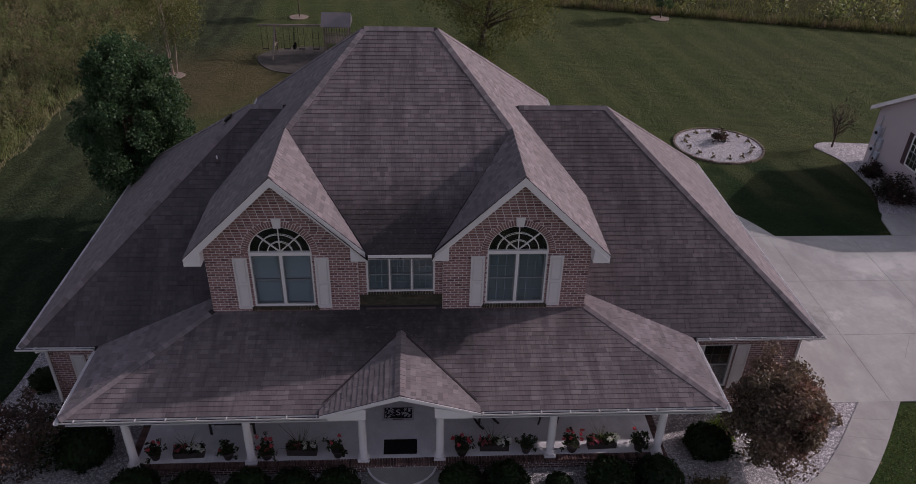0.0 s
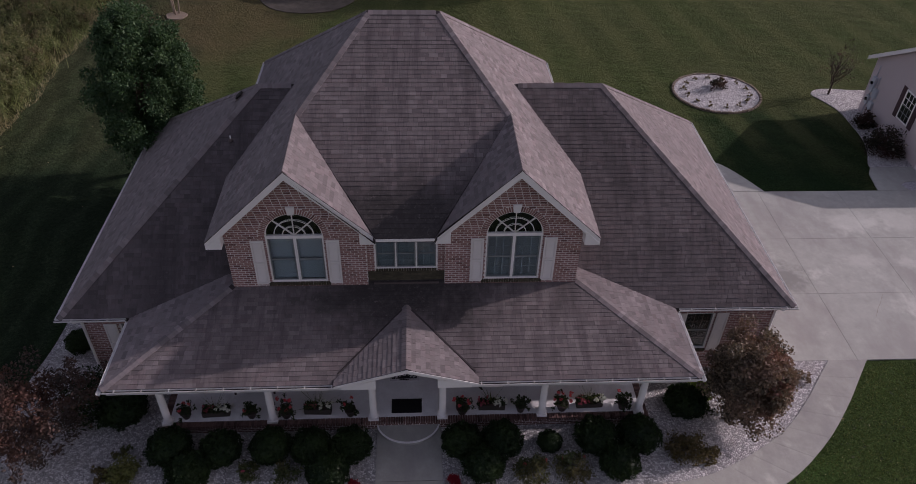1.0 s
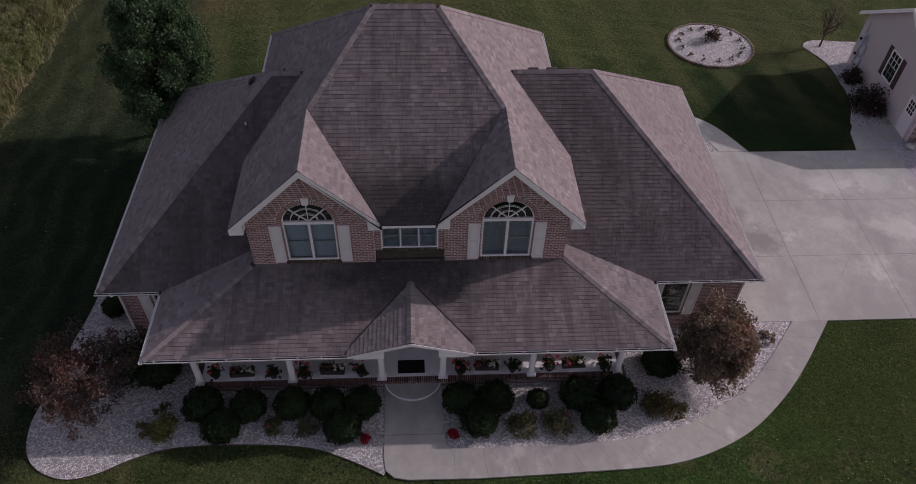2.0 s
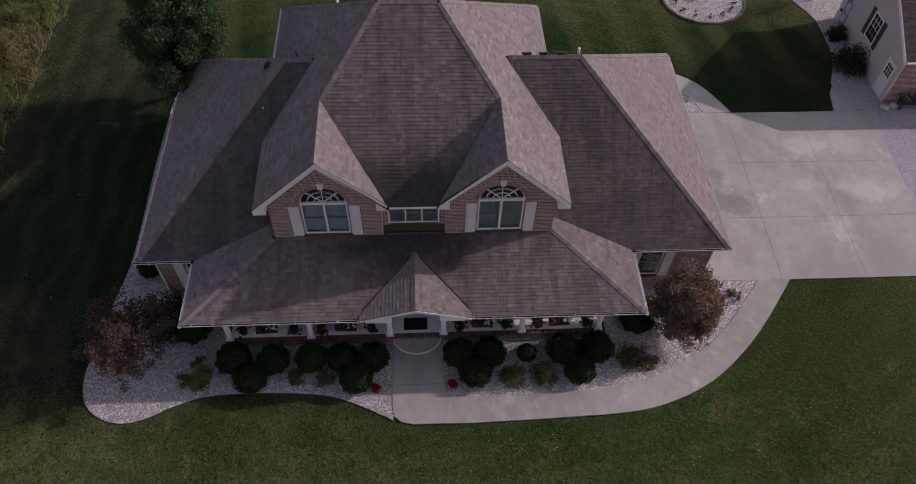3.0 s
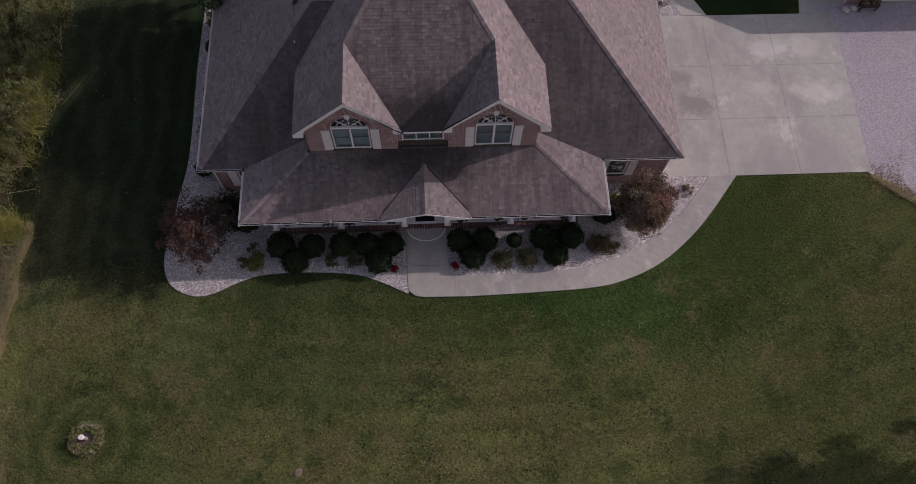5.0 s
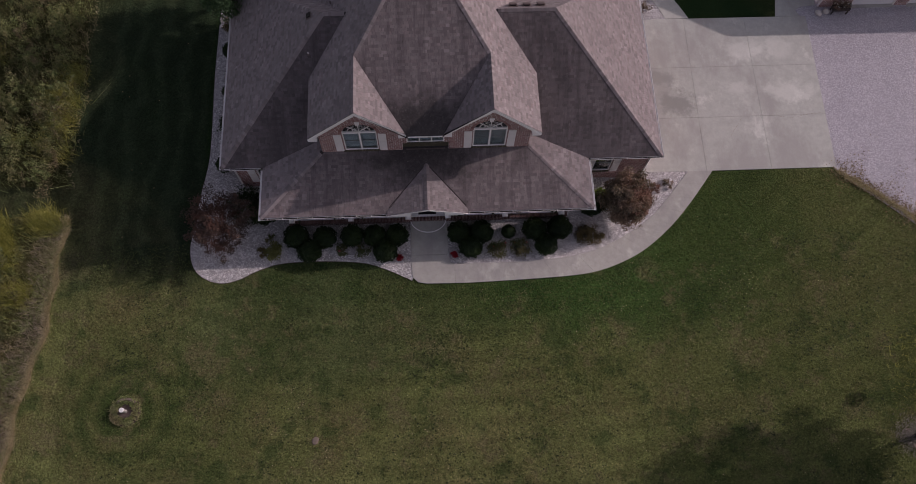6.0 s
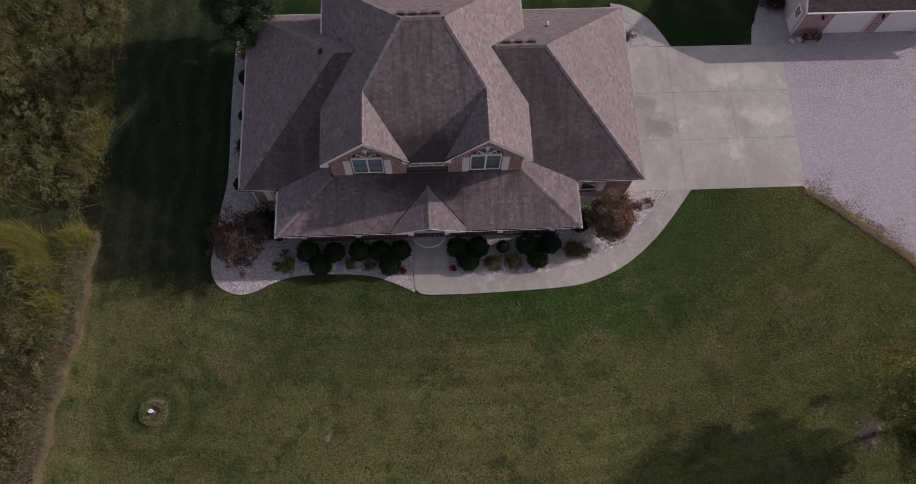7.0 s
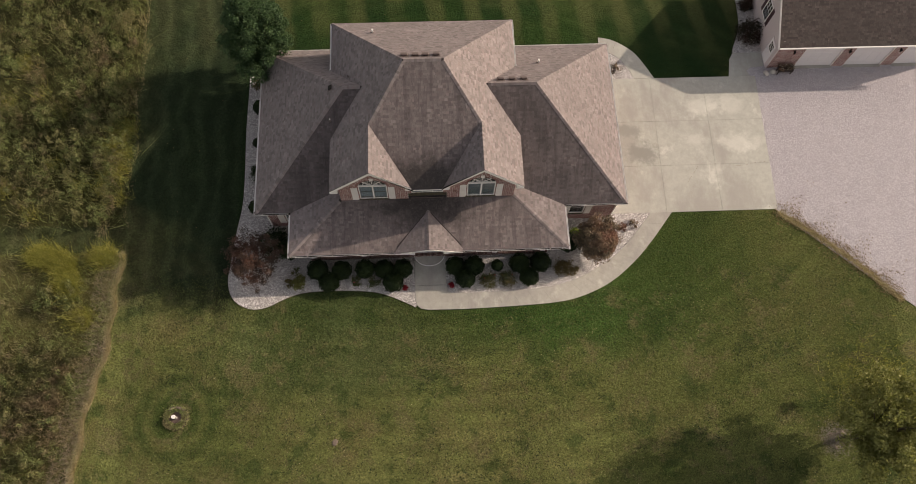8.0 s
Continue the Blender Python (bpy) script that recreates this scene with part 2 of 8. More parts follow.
def concrete_material(name, c, stain, blots=()):
    n = Nodes(name, 0.75)
    col = n.mix(n.noise(2.2, 8, 0.75), tone(c, 0.64), tone(c, 1.30))
    col = n.mix(n.ramp(n.noise(0.55, 6, 0.7, stretch=(1, 0.8, 1), shift=7), 0.54, 0.68, 0.0, 0.75), col, tone(c, 1.45))
    col = n.mix(n.ramp(n.noise(0.22, 6, 0.65, stretch=(1.5, 0.7, 1), shift=17), 0.46, 0.64, 0.0, 0.9), col, stain)
    if blots:
        # spills and scrubbed places, each with a ragged outline
        x, y, z = n.xyz()
        rag = n.math("MULTIPLY", n.math("SUBTRACT", n.noise(1.3, 6, 0.7, shift=44), 0.5), 2.6)
        for bx, by, rx, ry, k in blots:
            ex, ey = n.math("DIVIDE", n.math("SUBTRACT", x, bx), rx), n.math("DIVIDE", n.math("SUBTRACT", y, by), ry)
            d = n.math("ADD", n.math("SQRT", n.math("ADD", n.math("MULTIPLY", ex, ex), n.math("MULTIPLY", ey, ey))), rag)
            col = n.mix(n.ramp(d, 0.35, 1.2, 0.85 if k < 1 else 0.5, 0.0), col, tone(c, k))
    col = n.mix(n.ramp(n.noise(70, 2), 0.35, 0.65, 0.0, 0.18), col, tone(c, 0.6))
    n.bump(n.noise(90, 3), 0.12, 0.005)
    return n.done(col)


def shingle_material(name, c, streaks):
    n = Nodes(name, 0.92)
    r = n.chance()
    col = n.mix(r, tone(c, 0.80), tone(c, 1.14))
    odd = n.math("FRACT", n.math("MULTIPLY", r, 17.0))
    col = n.mix(n.ramp(odd, 0.82, 0.98, 0.0, 0.85), col, tone(c, 1.36))
    col = n.mix(n.math("LESS_THAN", odd, 0.15), col, tone(c, 0.68))
    col = n.mix(n.ramp(n.math("FRACT", n.math("MULTIPLY", r, 5.0)), 0.6, 1.0, 0.0, 0.35), col, (c[0] * 1.12, c[1] * 0.93, c[2] * 0.94))
    col = n.mix(n.ramp(n.noise(0.5, 4), 0.4, 0.7, 0.0, 0.5), col, tone(c, 0.75))
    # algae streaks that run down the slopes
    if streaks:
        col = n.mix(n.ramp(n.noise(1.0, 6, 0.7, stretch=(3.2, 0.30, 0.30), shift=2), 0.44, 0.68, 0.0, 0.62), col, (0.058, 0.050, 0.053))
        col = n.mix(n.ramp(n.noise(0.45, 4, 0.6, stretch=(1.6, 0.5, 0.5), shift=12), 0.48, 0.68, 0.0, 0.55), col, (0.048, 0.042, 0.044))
        # black algae below the upper windows, with the gables' cast shadow painted in
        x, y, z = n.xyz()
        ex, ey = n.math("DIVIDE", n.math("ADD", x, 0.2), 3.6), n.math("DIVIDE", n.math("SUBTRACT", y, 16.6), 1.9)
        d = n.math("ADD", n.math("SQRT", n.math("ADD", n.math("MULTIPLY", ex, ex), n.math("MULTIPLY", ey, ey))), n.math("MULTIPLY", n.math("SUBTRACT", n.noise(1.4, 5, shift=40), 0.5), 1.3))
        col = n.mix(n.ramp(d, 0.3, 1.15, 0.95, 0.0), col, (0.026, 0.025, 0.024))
    else:
        col = n.mix(n.ramp(n.noise(0.6, 5, 0.65, shift=2), 0.55, 0.75, 0.0, 0.35), col, tone(c, 0.5))
    col = n.mix(n.ramp(n.noise(5.5, 5, 0.7, shift=33), 0.45, 0.72, 0.0, 0.4), col, tone(c, 0.62))
    col = n.mix(n.ramp(n.noise(9.0, 4, 0.7, shift=37), 0.56, 0.74, 0.0, 0.4), col, tone(c, 1.35))
    col = n.mix(n.ramp(n.noise(220, 2), 0.3, 0.7, 0.0, 0.4), col, tone(c, 0.55))
    n.bump(n.noise(180, 2), 0.4, 0.004)
    return n.done(col)


def brick_material(name, lo, hi):
    n = Nodes(name, 0.85)
    r = n.chance()
    col = n.mix(r, lo, hi)
    col = n.mix(n.math("GREATER_THAN", n.math("FRACT", n.math("MULTIPLY", r, 11.0)), 0.88), col, tone(lo, 0.68))
    col = n.mix(n.ramp(n.noise(35, 4), 0.4, 0.75, 0.0, 0.4), col, tone(hi, 1.25))
    n.bump(n.noise(120, 3), 0.35, 0.004)
    return n.done(col)


def glass_material():
    n = Nodes("window_glass", 0.02)
    n.b.inputs["Transmission Weight"].default_value = 1.0
    n.b.inputs["IOR"].default_value = 1.45
    n.bump(n.noise(1.3, 2), 0.03, 0.02)
    return n.done((0.86, 0.93, 0.93))


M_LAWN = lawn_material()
M_BED = gravel_material("white_river_gravel", (0.38, 0.365, 0.365), (0.86, 0.84, 0.83), 16.5, (0.42, 0.385, 0.36), 0.62, 0.03)
M_DRIVE_GRAVEL = gravel_material("limestone_gravel", (0.355, 0.340, 0.364), (0.55, 0.528, 0.560), 17.0, (0.37, 0.34, 0.37), 0.86, 0.014)
M_CONCRETE = concrete_material("drive_concrete", (0.425, 0.428, 0.388), (0.33, 0.32, 0.295),
                               ((15.0, 21.6, 1.5, 0.9, 0.55), (14.1, 23.4, 1.2, 0.6, 0.6), (13.4, 19.5, 0.8, 1.6, 0.8), (19.7, 25.3, 1.7, 0.7, 1.4), (22.0, 22.3, 1.6, 0.8, 1.5), (18.9, 22.5, 1.0, 0.6, 1.35), (21.8, 25.2, 1.2, 0.9, 1.35)))
M_WALK = concrete_material("walk_concrete", (0.380, 0.374, 0.340), (0.28, 0.27, 0.255))
M_PORCH = concrete_material("porch_concrete", (0.82, 0.80, 0.80), (0.76, 0.74, 0.74))
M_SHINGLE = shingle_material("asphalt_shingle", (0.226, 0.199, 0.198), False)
# front slopes: algae streaks, and the dimmer grazing sunlight put into the base tone
M_STREAK_SHADE = shingle_material("streak_shade_shingle", (0.194, 0.167, 0.166), True)
M_WORN_SHADE = shingle_material("algae_shade_shingle", (0.152, 0.131, 0.131), True)
# left wing front: algae, and the left gable's shadow put into the base tone
M_ALGAE_SHADE = shingle_material("black_algae_shade_shingle", (0.118, 0.103, 0.105), True)
M_GARAGE_SHINGLE = shingle_material("brown_shingle", (0.088, 0.074, 0.070), False)
M_DECK = plain("roof_underlay", (0.05, 0.042, 0.042), 0.95, 0.2, 3)
M_BRICK = brick_material("red_brick", (0.212, 0.108, 0.100), (0.33, 0.188, 0.172))
M_MORTAR = plain("mortar", (0.68, 0.63, 0.605), 0.95, 0.15, 12, 90, 0.4)
M_WHITE = plain("white_trim_paint", (0.82, 0.79, 0.77), 0.5, 0.06, 3, 40, 0.05)
M_SOFFIT = plain("white_soffit", (0.68, 0.66, 0.65), 0.6, 0.05, 2, 30, 0.05)
M_GUTTER = plain("white_gutter_metal", (0.72, 0.71, 0.70), 0.35, 0.1, 2.2, 20, 0.05)
M_DARK = plain("dark_matte", (0.03, 0.028, 0.025), 0.9, 0.3, 7)
M_SHUTTER = plain("ivory_shutter_paint", (0.74, 0.70, 0.68), 0.5, 0.05, 4, 60, 0.08)
M_SASH = plain("grey_sash_paint", (0.22, 0.24, 0.24), 0.5, 0.06, 4)
M_GLASS = glass_material()
M_BLIND = plain("blue_grey_blind", (0.28, 0.335, 0.36), 0.6, 0.08, 3, 30, 0.05)
M_BLINDPALE = plain("pale_blue_blind", (0.46, 0.52, 0.56), 0.6, 0.06, 3, 30, 0.05)
# near-black colour standing for the darkness of unlit interiors
M_ROOM = plain("unlit_black", (0.02, 0.02, 0.022), 0.9, 0.2, 2)
M_STONE = plain("limestone", (0.52, 0.49, 0.45), 0.85, 0.15, 9, 70, 0.35, piece=0.15)
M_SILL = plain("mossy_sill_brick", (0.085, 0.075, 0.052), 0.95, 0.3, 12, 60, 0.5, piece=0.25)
M_STUCCO = plain("mauve_tan_siding", (0.54, 0.475, 0.475), 0.8, 0.05, 1.5, 120, 0.25)
M_DOOR_W = plain("white_garage_door", (0.68, 0.65, 0.66), 0.55, 0.05, 2, 40, 0.05)
M_SHUT_D = plain("plum_brown_shutter", (0.09, 0.055, 0.06), 0.6, 0.1, 6, 50, 0.1)
M_BLACK = plain("black_rubber", (0.012, 0.012, 0.013), 0.9, 0.3, 12, 80, 0.3)
M_DKWOOD = plain("dark_stained_wood", (0.045, 0.035, 0.032), 0.6, 0.25, 9, 60, 0.2)
M_WOOD = plain("weathered_timber", (0.26, 0.22, 0.175), 0.85, 0.25, 6, 60, 0.4)
M_METER = plain("grey_meter_enamel", (0.42, 0.46, 0.50), 0.4, 0.06, 4, 30, 0.05)
M_PIPE = plain("white_pvc", (0.75, 0.74, 0.72), 0.4, 0.05, 5)
M_VENT = plain("brown_vent_metal", (0.12, 0.095, 0.09), 0.6, 0.15, 6, 40, 0.1)
M_POT = plain("dark_clay_pot", (0.075, 0.055, 0.05), 0.7, 0.2, 8, 60, 0.2)
M_BOXPLANT = plain("planter_timber", (0.07, 0.057, 0.048), 0.8, 0.2, 9, 60, 0.3)
M_BARK = plain("grey_brown_bark", (0.10, 0.08, 0.062), 0.95, 0.3, 11, 45, 0.8)
M_BIRCH = plain("pale_bark", (0.27, 0.22, 0.17), 0.85, 0.25, 8, 40, 0.4)
M_MULCH = plain("bark_mulch", (0.12, 0.088, 0.076), 0.95, 0.35, 14, 40, 0.9)
M_PLAYBARK = plain("greyed_play_bark", (0.105, 0.092, 0.076), 0.95, 0.35, 9, 40, 0.9)
M_ROWLOCK = brick_material("dark_rowlock_brick", (0.095, 0.055, 0.05), (0.19, 0.115, 0.10))
M_WINE = leafy("wine_dark_leaf", (0.014, 0.017, 0.011), (0.052, 0.048, 0.034), (0.062, 0.032, 0.027))
M_BOX = leafy("boxwood_leaf", (0.008, 0.019, 0.008), (0.022, 0.043, 0.015), (0.027, 0.048, 0.016))
M_MAPLE = leafy("maple_leaf", (0.022, 0.055, 0.024), (0.095, 0.155, 0.075), (0.042, 0.085, 0.040))
M_BURG = leafy("burgundy_leaf", (0.050, 0.043, 0.032), (0.245, 0.192, 0.140), (0.215, 0.145, 0.108), through_light=0.2, patch=0.8)
M_REDLEAF = leafy("red_tinged_leaf", (0.080, 0.044, 0.036), (0.275, 0.142, 0.115), (0.225, 0.130, 0.098), through_light=0.2, patch=0.8)
M_RUST = leafy("rust_leaf", (0.034, 0.027, 0.024), (0.100, 0.070, 0.058), (0.115, 0.060, 0.046), through_light=0.2, patch=0.8)
M_WILLOW = leafy("willow_leaf", (0.075, 0.092, 0.028), (0.19, 0.195, 0.075), (0.12, 0.12, 0.045))
M_BRIGHT = leafy("bright_green_leaf", (0.11, 0.17, 0.036), (0.24, 0.30, 0.085))
M_YELLOW = leafy("yellow_green_leaf", (0.10, 0.115, 0.036), (0.23, 0.23, 0.085))
M_BROWNSHRUB = leafy("brown_green_leaf", (0.08, 0.065, 0.03), (0.17, 0.13, 0.065))
M_BRUSH = leafy("meadow_brush_leaf", (0.040, 0.066, 0.025), (0.255, 0.290, 0.120), (0.20, 0.19, 0.095), patch=0.6)
M_GOLD = leafy("goldenrod_leaf", (0.17, 0.185, 0.045), (0.42, 0.40, 0.12))
M_CANOPY = plain("grey_canopy", (0.17, 0.16, 0.165), 0.7, 0.15, 5, 40, 0.2)
M_YARDLEAF = leafy("yellowing_leaf", (0.13, 0.145, 0.05), (0.28, 0.28, 0.11), through_light=0.35)
M_EDGE = plain("tan_edging_stone", (0.23, 0.185, 0.145), 0.9, 0.2, 9, 60, 0.4, piece=0.2)
M_SCRUB = leafy("scrub_leaf", (0.050, 0.062, 0.026), (0.17, 0.17, 0.075), (0.19, 0.15, 0.095), patch=0.55)
M_MEADOWBLADE = leafy("meadow_blade", (0.115, 0.155, 0.055), (0.30, 0.345, 0.150), (0.31, 0.265, 0.16), patch=0.55)
M_DRYLITTER = leafy("grey_dry_litter", (0.15, 0.137, 0.12), (0.30, 0.275, 0.245))
M_DRYGRASS = leafy("mauve_dry_grass", (0.20, 0.165, 0.135), (0.45, 0.38, 0.315), patch=0.4)
M_LITTER = leafy("fallen_leaf", (0.10, 0.07, 0.035), (0.26, 0.19, 0.11))
M_STRAW = leafy("straw_blade", (0.33, 0.285, 0.18), (0.60, 0.52, 0.36))
M_ROSE = leafy("rose_leaf", (0.045, 0.068, 0.028), (0.125, 0.145, 0.06), (0.15, 0.13, 0.065))
M_PETRED = leafy("coral_petal", (0.55, 0.065, 0.10), (0.78, 0.17, 0.19))
M_PETPINK = leafy("pink_petal", (0.42, 0.07, 0.13), (0.58, 0.17, 0.22))
M_POTLEAF = leafy("pot_plant_leaf", (0.014, 0.026, 0.012), (0.05, 0.065, 0.028))
M_PETWHITE = leafy("white_petal", (0.62, 0.62, 0.60), (0.82, 0.82, 0.80))
M_CRIMSON = leafy("crimson_leaf", (0.22, 0.012, 0.022), (0.42, 0.03, 0.05))
M_TURF = leafy("turf_blade", (0.05, 0.085, 0.022), (0.15, 0.165, 0.06))


# ---- geometry helpers ----
def part(name, me, material, parent=None, label="", kind=""):
    """Links a mesh, or a bmesh, as one object under a thing or a part."""
    if isinstance(me, bmesh.types.BMesh):
        bm, me = me, bpy.data.meshes.new(name)
        bm.to_mesh(me)
        bm.free()
    if not me.materials:
        me.materials.append(material)
    ob = new(name, me)
    if parent:
        ob.parent = parent
    return tagged(ob, label, kind=kind)


def thing(name, m, label, category, group="", kind=""):
    """An Empty at the base of a thing, to which its parts belong."""
    ob = new(name)
    ob.matrix_basis = m
    return tagged(ob, label, category, group, kind)


def pydata(name, verts, faces):
    me = bpy.data.meshes.new(name)
    me.from_pydata([tuple(v) for v in verts], [], faces)
    me.update()
    return me


def quads(name, q):
    """A mesh of loose quads from an array (n, 4, 3)."""
    n = len(q)
    me = bpy.data.meshes.new(name)
    me.vertices.add(4 * n), me.loops.add(4 * n), me.polygons.add(n)
    me.vertices.foreach_set("co", np.asarray(q, dtype=np.float32).ravel())
    me.loops.foreach_set("vertex_index", np.arange(4 * n, dtype=np.int32))
    me.polygons.foreach_set("loop_start", np.arange(0, 4 * n, 4, dtype=np.int32))
    me.update(calc_edges=True)
    return me


def box(bm, lo, hi, bevel=0.0, m=None):
    """A box from corner to corner, its edges rounded by bevel."""
    lo, hi = Vector(lo), Vector(hi)
    g = bmesh.ops.create_cube(bm, size=1.0, matrix=Matrix.Translation((lo + hi) / 2) @ Matrix.Diagonal((*(hi - lo), 1)))
    vs = g["verts"]
    if bevel:
        es = {e for v in vs for e in v.link_edges}
        r = bmesh.ops.bevel(bm, geom=list(es), offset=bevel, segments=1, affect="EDGES", profile=0.5)
        vs = list({v for f in r["faces"] for v in f.verts} | {v for v in vs if v.is_valid})
    if m is not None:
        bmesh.ops.transform(bm, matrix=m, verts=vs)
    return bm


def boxes(*items, bevel=0.0):
    bm = bmesh.new()
    for lo, hi in items:
        box(bm, lo, hi, bevel)
    return bm


def beam(bm, a, b, w, h, up=(0, 0, 1)):
    """A squared bar from a to b."""
    a, b = Vector(a), Vector(b)
    d = (b - a).normalized()
    s = d.cross(Vector(up))
    s = s.normalized() if s.length > 1e-4 else Vector((1, 0, 0))
    t = s.cross(d)
    vs = [bm.verts.new(p + s * sx * w / 2 + t * sy * h / 2) for p in (a, b) for sx, sy in ((-1, -1), (1, -1), (1, 1), (-1, 1))]
    for f in ((0, 1, 2, 3), (7, 6, 5, 4), (0, 4, 5, 1), (1, 5, 6, 2), (2, 6, 7, 3), (3, 7, 4, 0)):
        bm.faces.new([vs[i] for i in f])
    return bm


def tube(bm, pts, radii, n=8):
    """A round bar along points, with a radius at each."""
    rings = []
    for i, p in enumerate(pts):
        p = Vector(p)
        d = Vector(pts[min(i + 1, len(pts) - 1)]) - Vector(pts[max(i - 1, 0)])
        d.normalize()
        s = d.cross(Vector((0.31, 0.9, 0.17))).normalized()
        t = d.cross(s)
        rings.append([bm.verts.new(p + (s * math.cos(a) + t * math.sin(a)) * radii[i]) for a in (2 * math.pi * k / n for k in range(n))])
    for r0, r1 in zip(rings, rings[1:]):
        for k in range(n):
            bm.faces.new((r0[k], r0[(k + 1) % n], r1[(k + 1) % n], r1[k])).smooth = True
    bm.faces.new(rings[0][::-1]), bm.faces.new(rings[-1])
    return bm


def lathe(bm, profile, n=20, m=None):
    """Turns (radius, height) pairs round z."""
    m = m or Matrix()
    rings = [[bm.verts.new(m @ Vector((r * math.cos(a), r * math.sin(a), z))) for a in (2 * math.pi * k / n for k in range(n))] for r, z in profile]
    for r0, r1 in zip(rings, rings[1:]):
        for k in range(n):
            bm.faces.new((r0[k], r0[(k + 1) % n], r1[(k + 1) % n], r1[k])).smooth = True
    bm.faces.new(rings[0][::-1]), bm.faces.new(rings[-1])
    return bm


def slab(outline, top, bottom):
    """A flat-sided slab over an outline in plan; top and bottom are heights or functions of (x, y)."""
    f = top if callable(top) else (lambda x, y: top)
    g = bottom if callable(bottom) else (lambda x, y: bottom)
    bm = bmesh.new()
    a = [bm.verts.new((x, y, f(x, y))) for x, y in outline]
    b = [bm.verts.new((x, y, g(x, y))) for x, y in outline]
    bm.faces.new(a), bm.faces.new(b[::-1])
    for i in range(len(a)):
        j = (i + 1) % len(a)
        bm.faces.new((a[i], b[i], b[j], a[j]))
    bmesh.ops.recalc_face_normals(bm, faces=bm.faces)
    return bm


def curve(pts, n=6, closed=False):
    """Catmull-Rom points through a line in plan."""
    p = [Vector(q) for q in pts]
    out = []
    m = len(p)
    for i in range(m if closed else m - 1):
        q = [p[(i + k) % m] if closed else p[min(max(i + k, 0), m - 1)] for k in (-1, 0, 1, 2)]
        for k in range(n):
            t = k / n
            out.append(0.5 * ((2 * q[1]) + (q[2] - q[0]) * t + (2 * q[0] - 5 * q[1] + 4 * q[2] - q[3]) * t * t + (3 * q[1] - q[0] - 3 * q[2] + q[3]) * t ** 3))
    if not closed:
        out.append(p[-1])
    return [tuple(v) for v in out]


def plate(outer, holes, y, depth):
    """An upright wall piece facing -y with its outline and openings in (x, z)."""
    bm = bmesh.new()
    loops = []
    for loop in [outer] + holes:
        vs = [bm.verts.new((x, y, z)) for x, z in loop]
        loops += [bm.edges.new((vs[i], vs[(i + 1) % len(vs)])) for i in range(len(vs))]
    bmesh.ops.triangle_fill(bm, use_beauty=True, use_dissolve=False, edges=loops)
    r = bmesh.ops.extrude_face_region(bm, geom=list(bm.faces))
    bmesh.ops.translate(bm, verts=[v for v in r["geom"] if isinstance(v, bmesh.types.BMVert)], vec=(0, depth, 0))
    bmesh.ops.recalc_face_normals(bm, faces=bm.faces)
    return bm


def step(a, b, v):
    t = min(1.0, max(0.0, (v - a) / (b - a)))
    return t * t * (3 - 2 * t)


def ground_z(x, y):
    """The lie of the land: a low rise on which the house stands, falling to the drive."""
    return 0.42 * (1 - step(5, 13, x)) * (0.45 + 0.55 * step(3, 11, y))


def leaves(rng, centres, per, spread, size, droop=0.0, flat=0.0, slim=0.55):
    """Leaf quads scattered round clump centres: an array (n, 4, 3)."""
    c = np.repeat(np.asarray(centres, float), per, axis=0)
    n = len(c)
    d = rng.normal(size=(n, 3))
    d /= np.linalg.norm(d, axis=1)[:, None]
    spread = np.repeat(np.broadcast_to(np.asarray(spread, float), (len(centres),)), per)
    c = c + d * (spread * rng.random(n) ** 0.45)[:, None]
    a = rng.normal(size=(n, 3))
    a[:, 2] = a[:, 2] * (1 - flat) - droop
    a /= np.linalg.norm(a, axis=1)[:, None]
    b = np.cross(a, rng.normal(size=(n, 3)) * (1 - flat) + np.array([0, 0, flat * 2.5]))
    b /= np.linalg.norm(b, axis=1)[:, None] + 1e-9
    s = size * (0.6 + 0.8 * rng.random(n))
    a, b = a * s[:, None], b * (s * slim)[:, None]
    return np.stack([c - a, c - 0.1 * a + b, c + a, c - 0.1 * a - b], axis=1)


def blades(rng, x, y, z, height, width, lean):
    """Upright grass blades from base points: an array (n, 4, 3)."""
    n = len(x)
    base = np.stack([x, y, z], axis=1)
    ang = rng.random(n) * 2 * np.pi
    side = np.stack([np.cos(ang), np.sin(ang), np.zeros(n)], axis=1)
    tip = rng.normal(size=(n, 3)) * lean
    tip[:, 2] = 1
    h = (height * (0.5 + rng.random(n)))[:, None]
    w = side * width * (0.6 + 0.8 * rng.random(n))[:, None]
    return np.stack([base - w, base + w, base + tip * h * 0.98 + w * 0.25, base + tip * h - w * 0.25], axis=1)


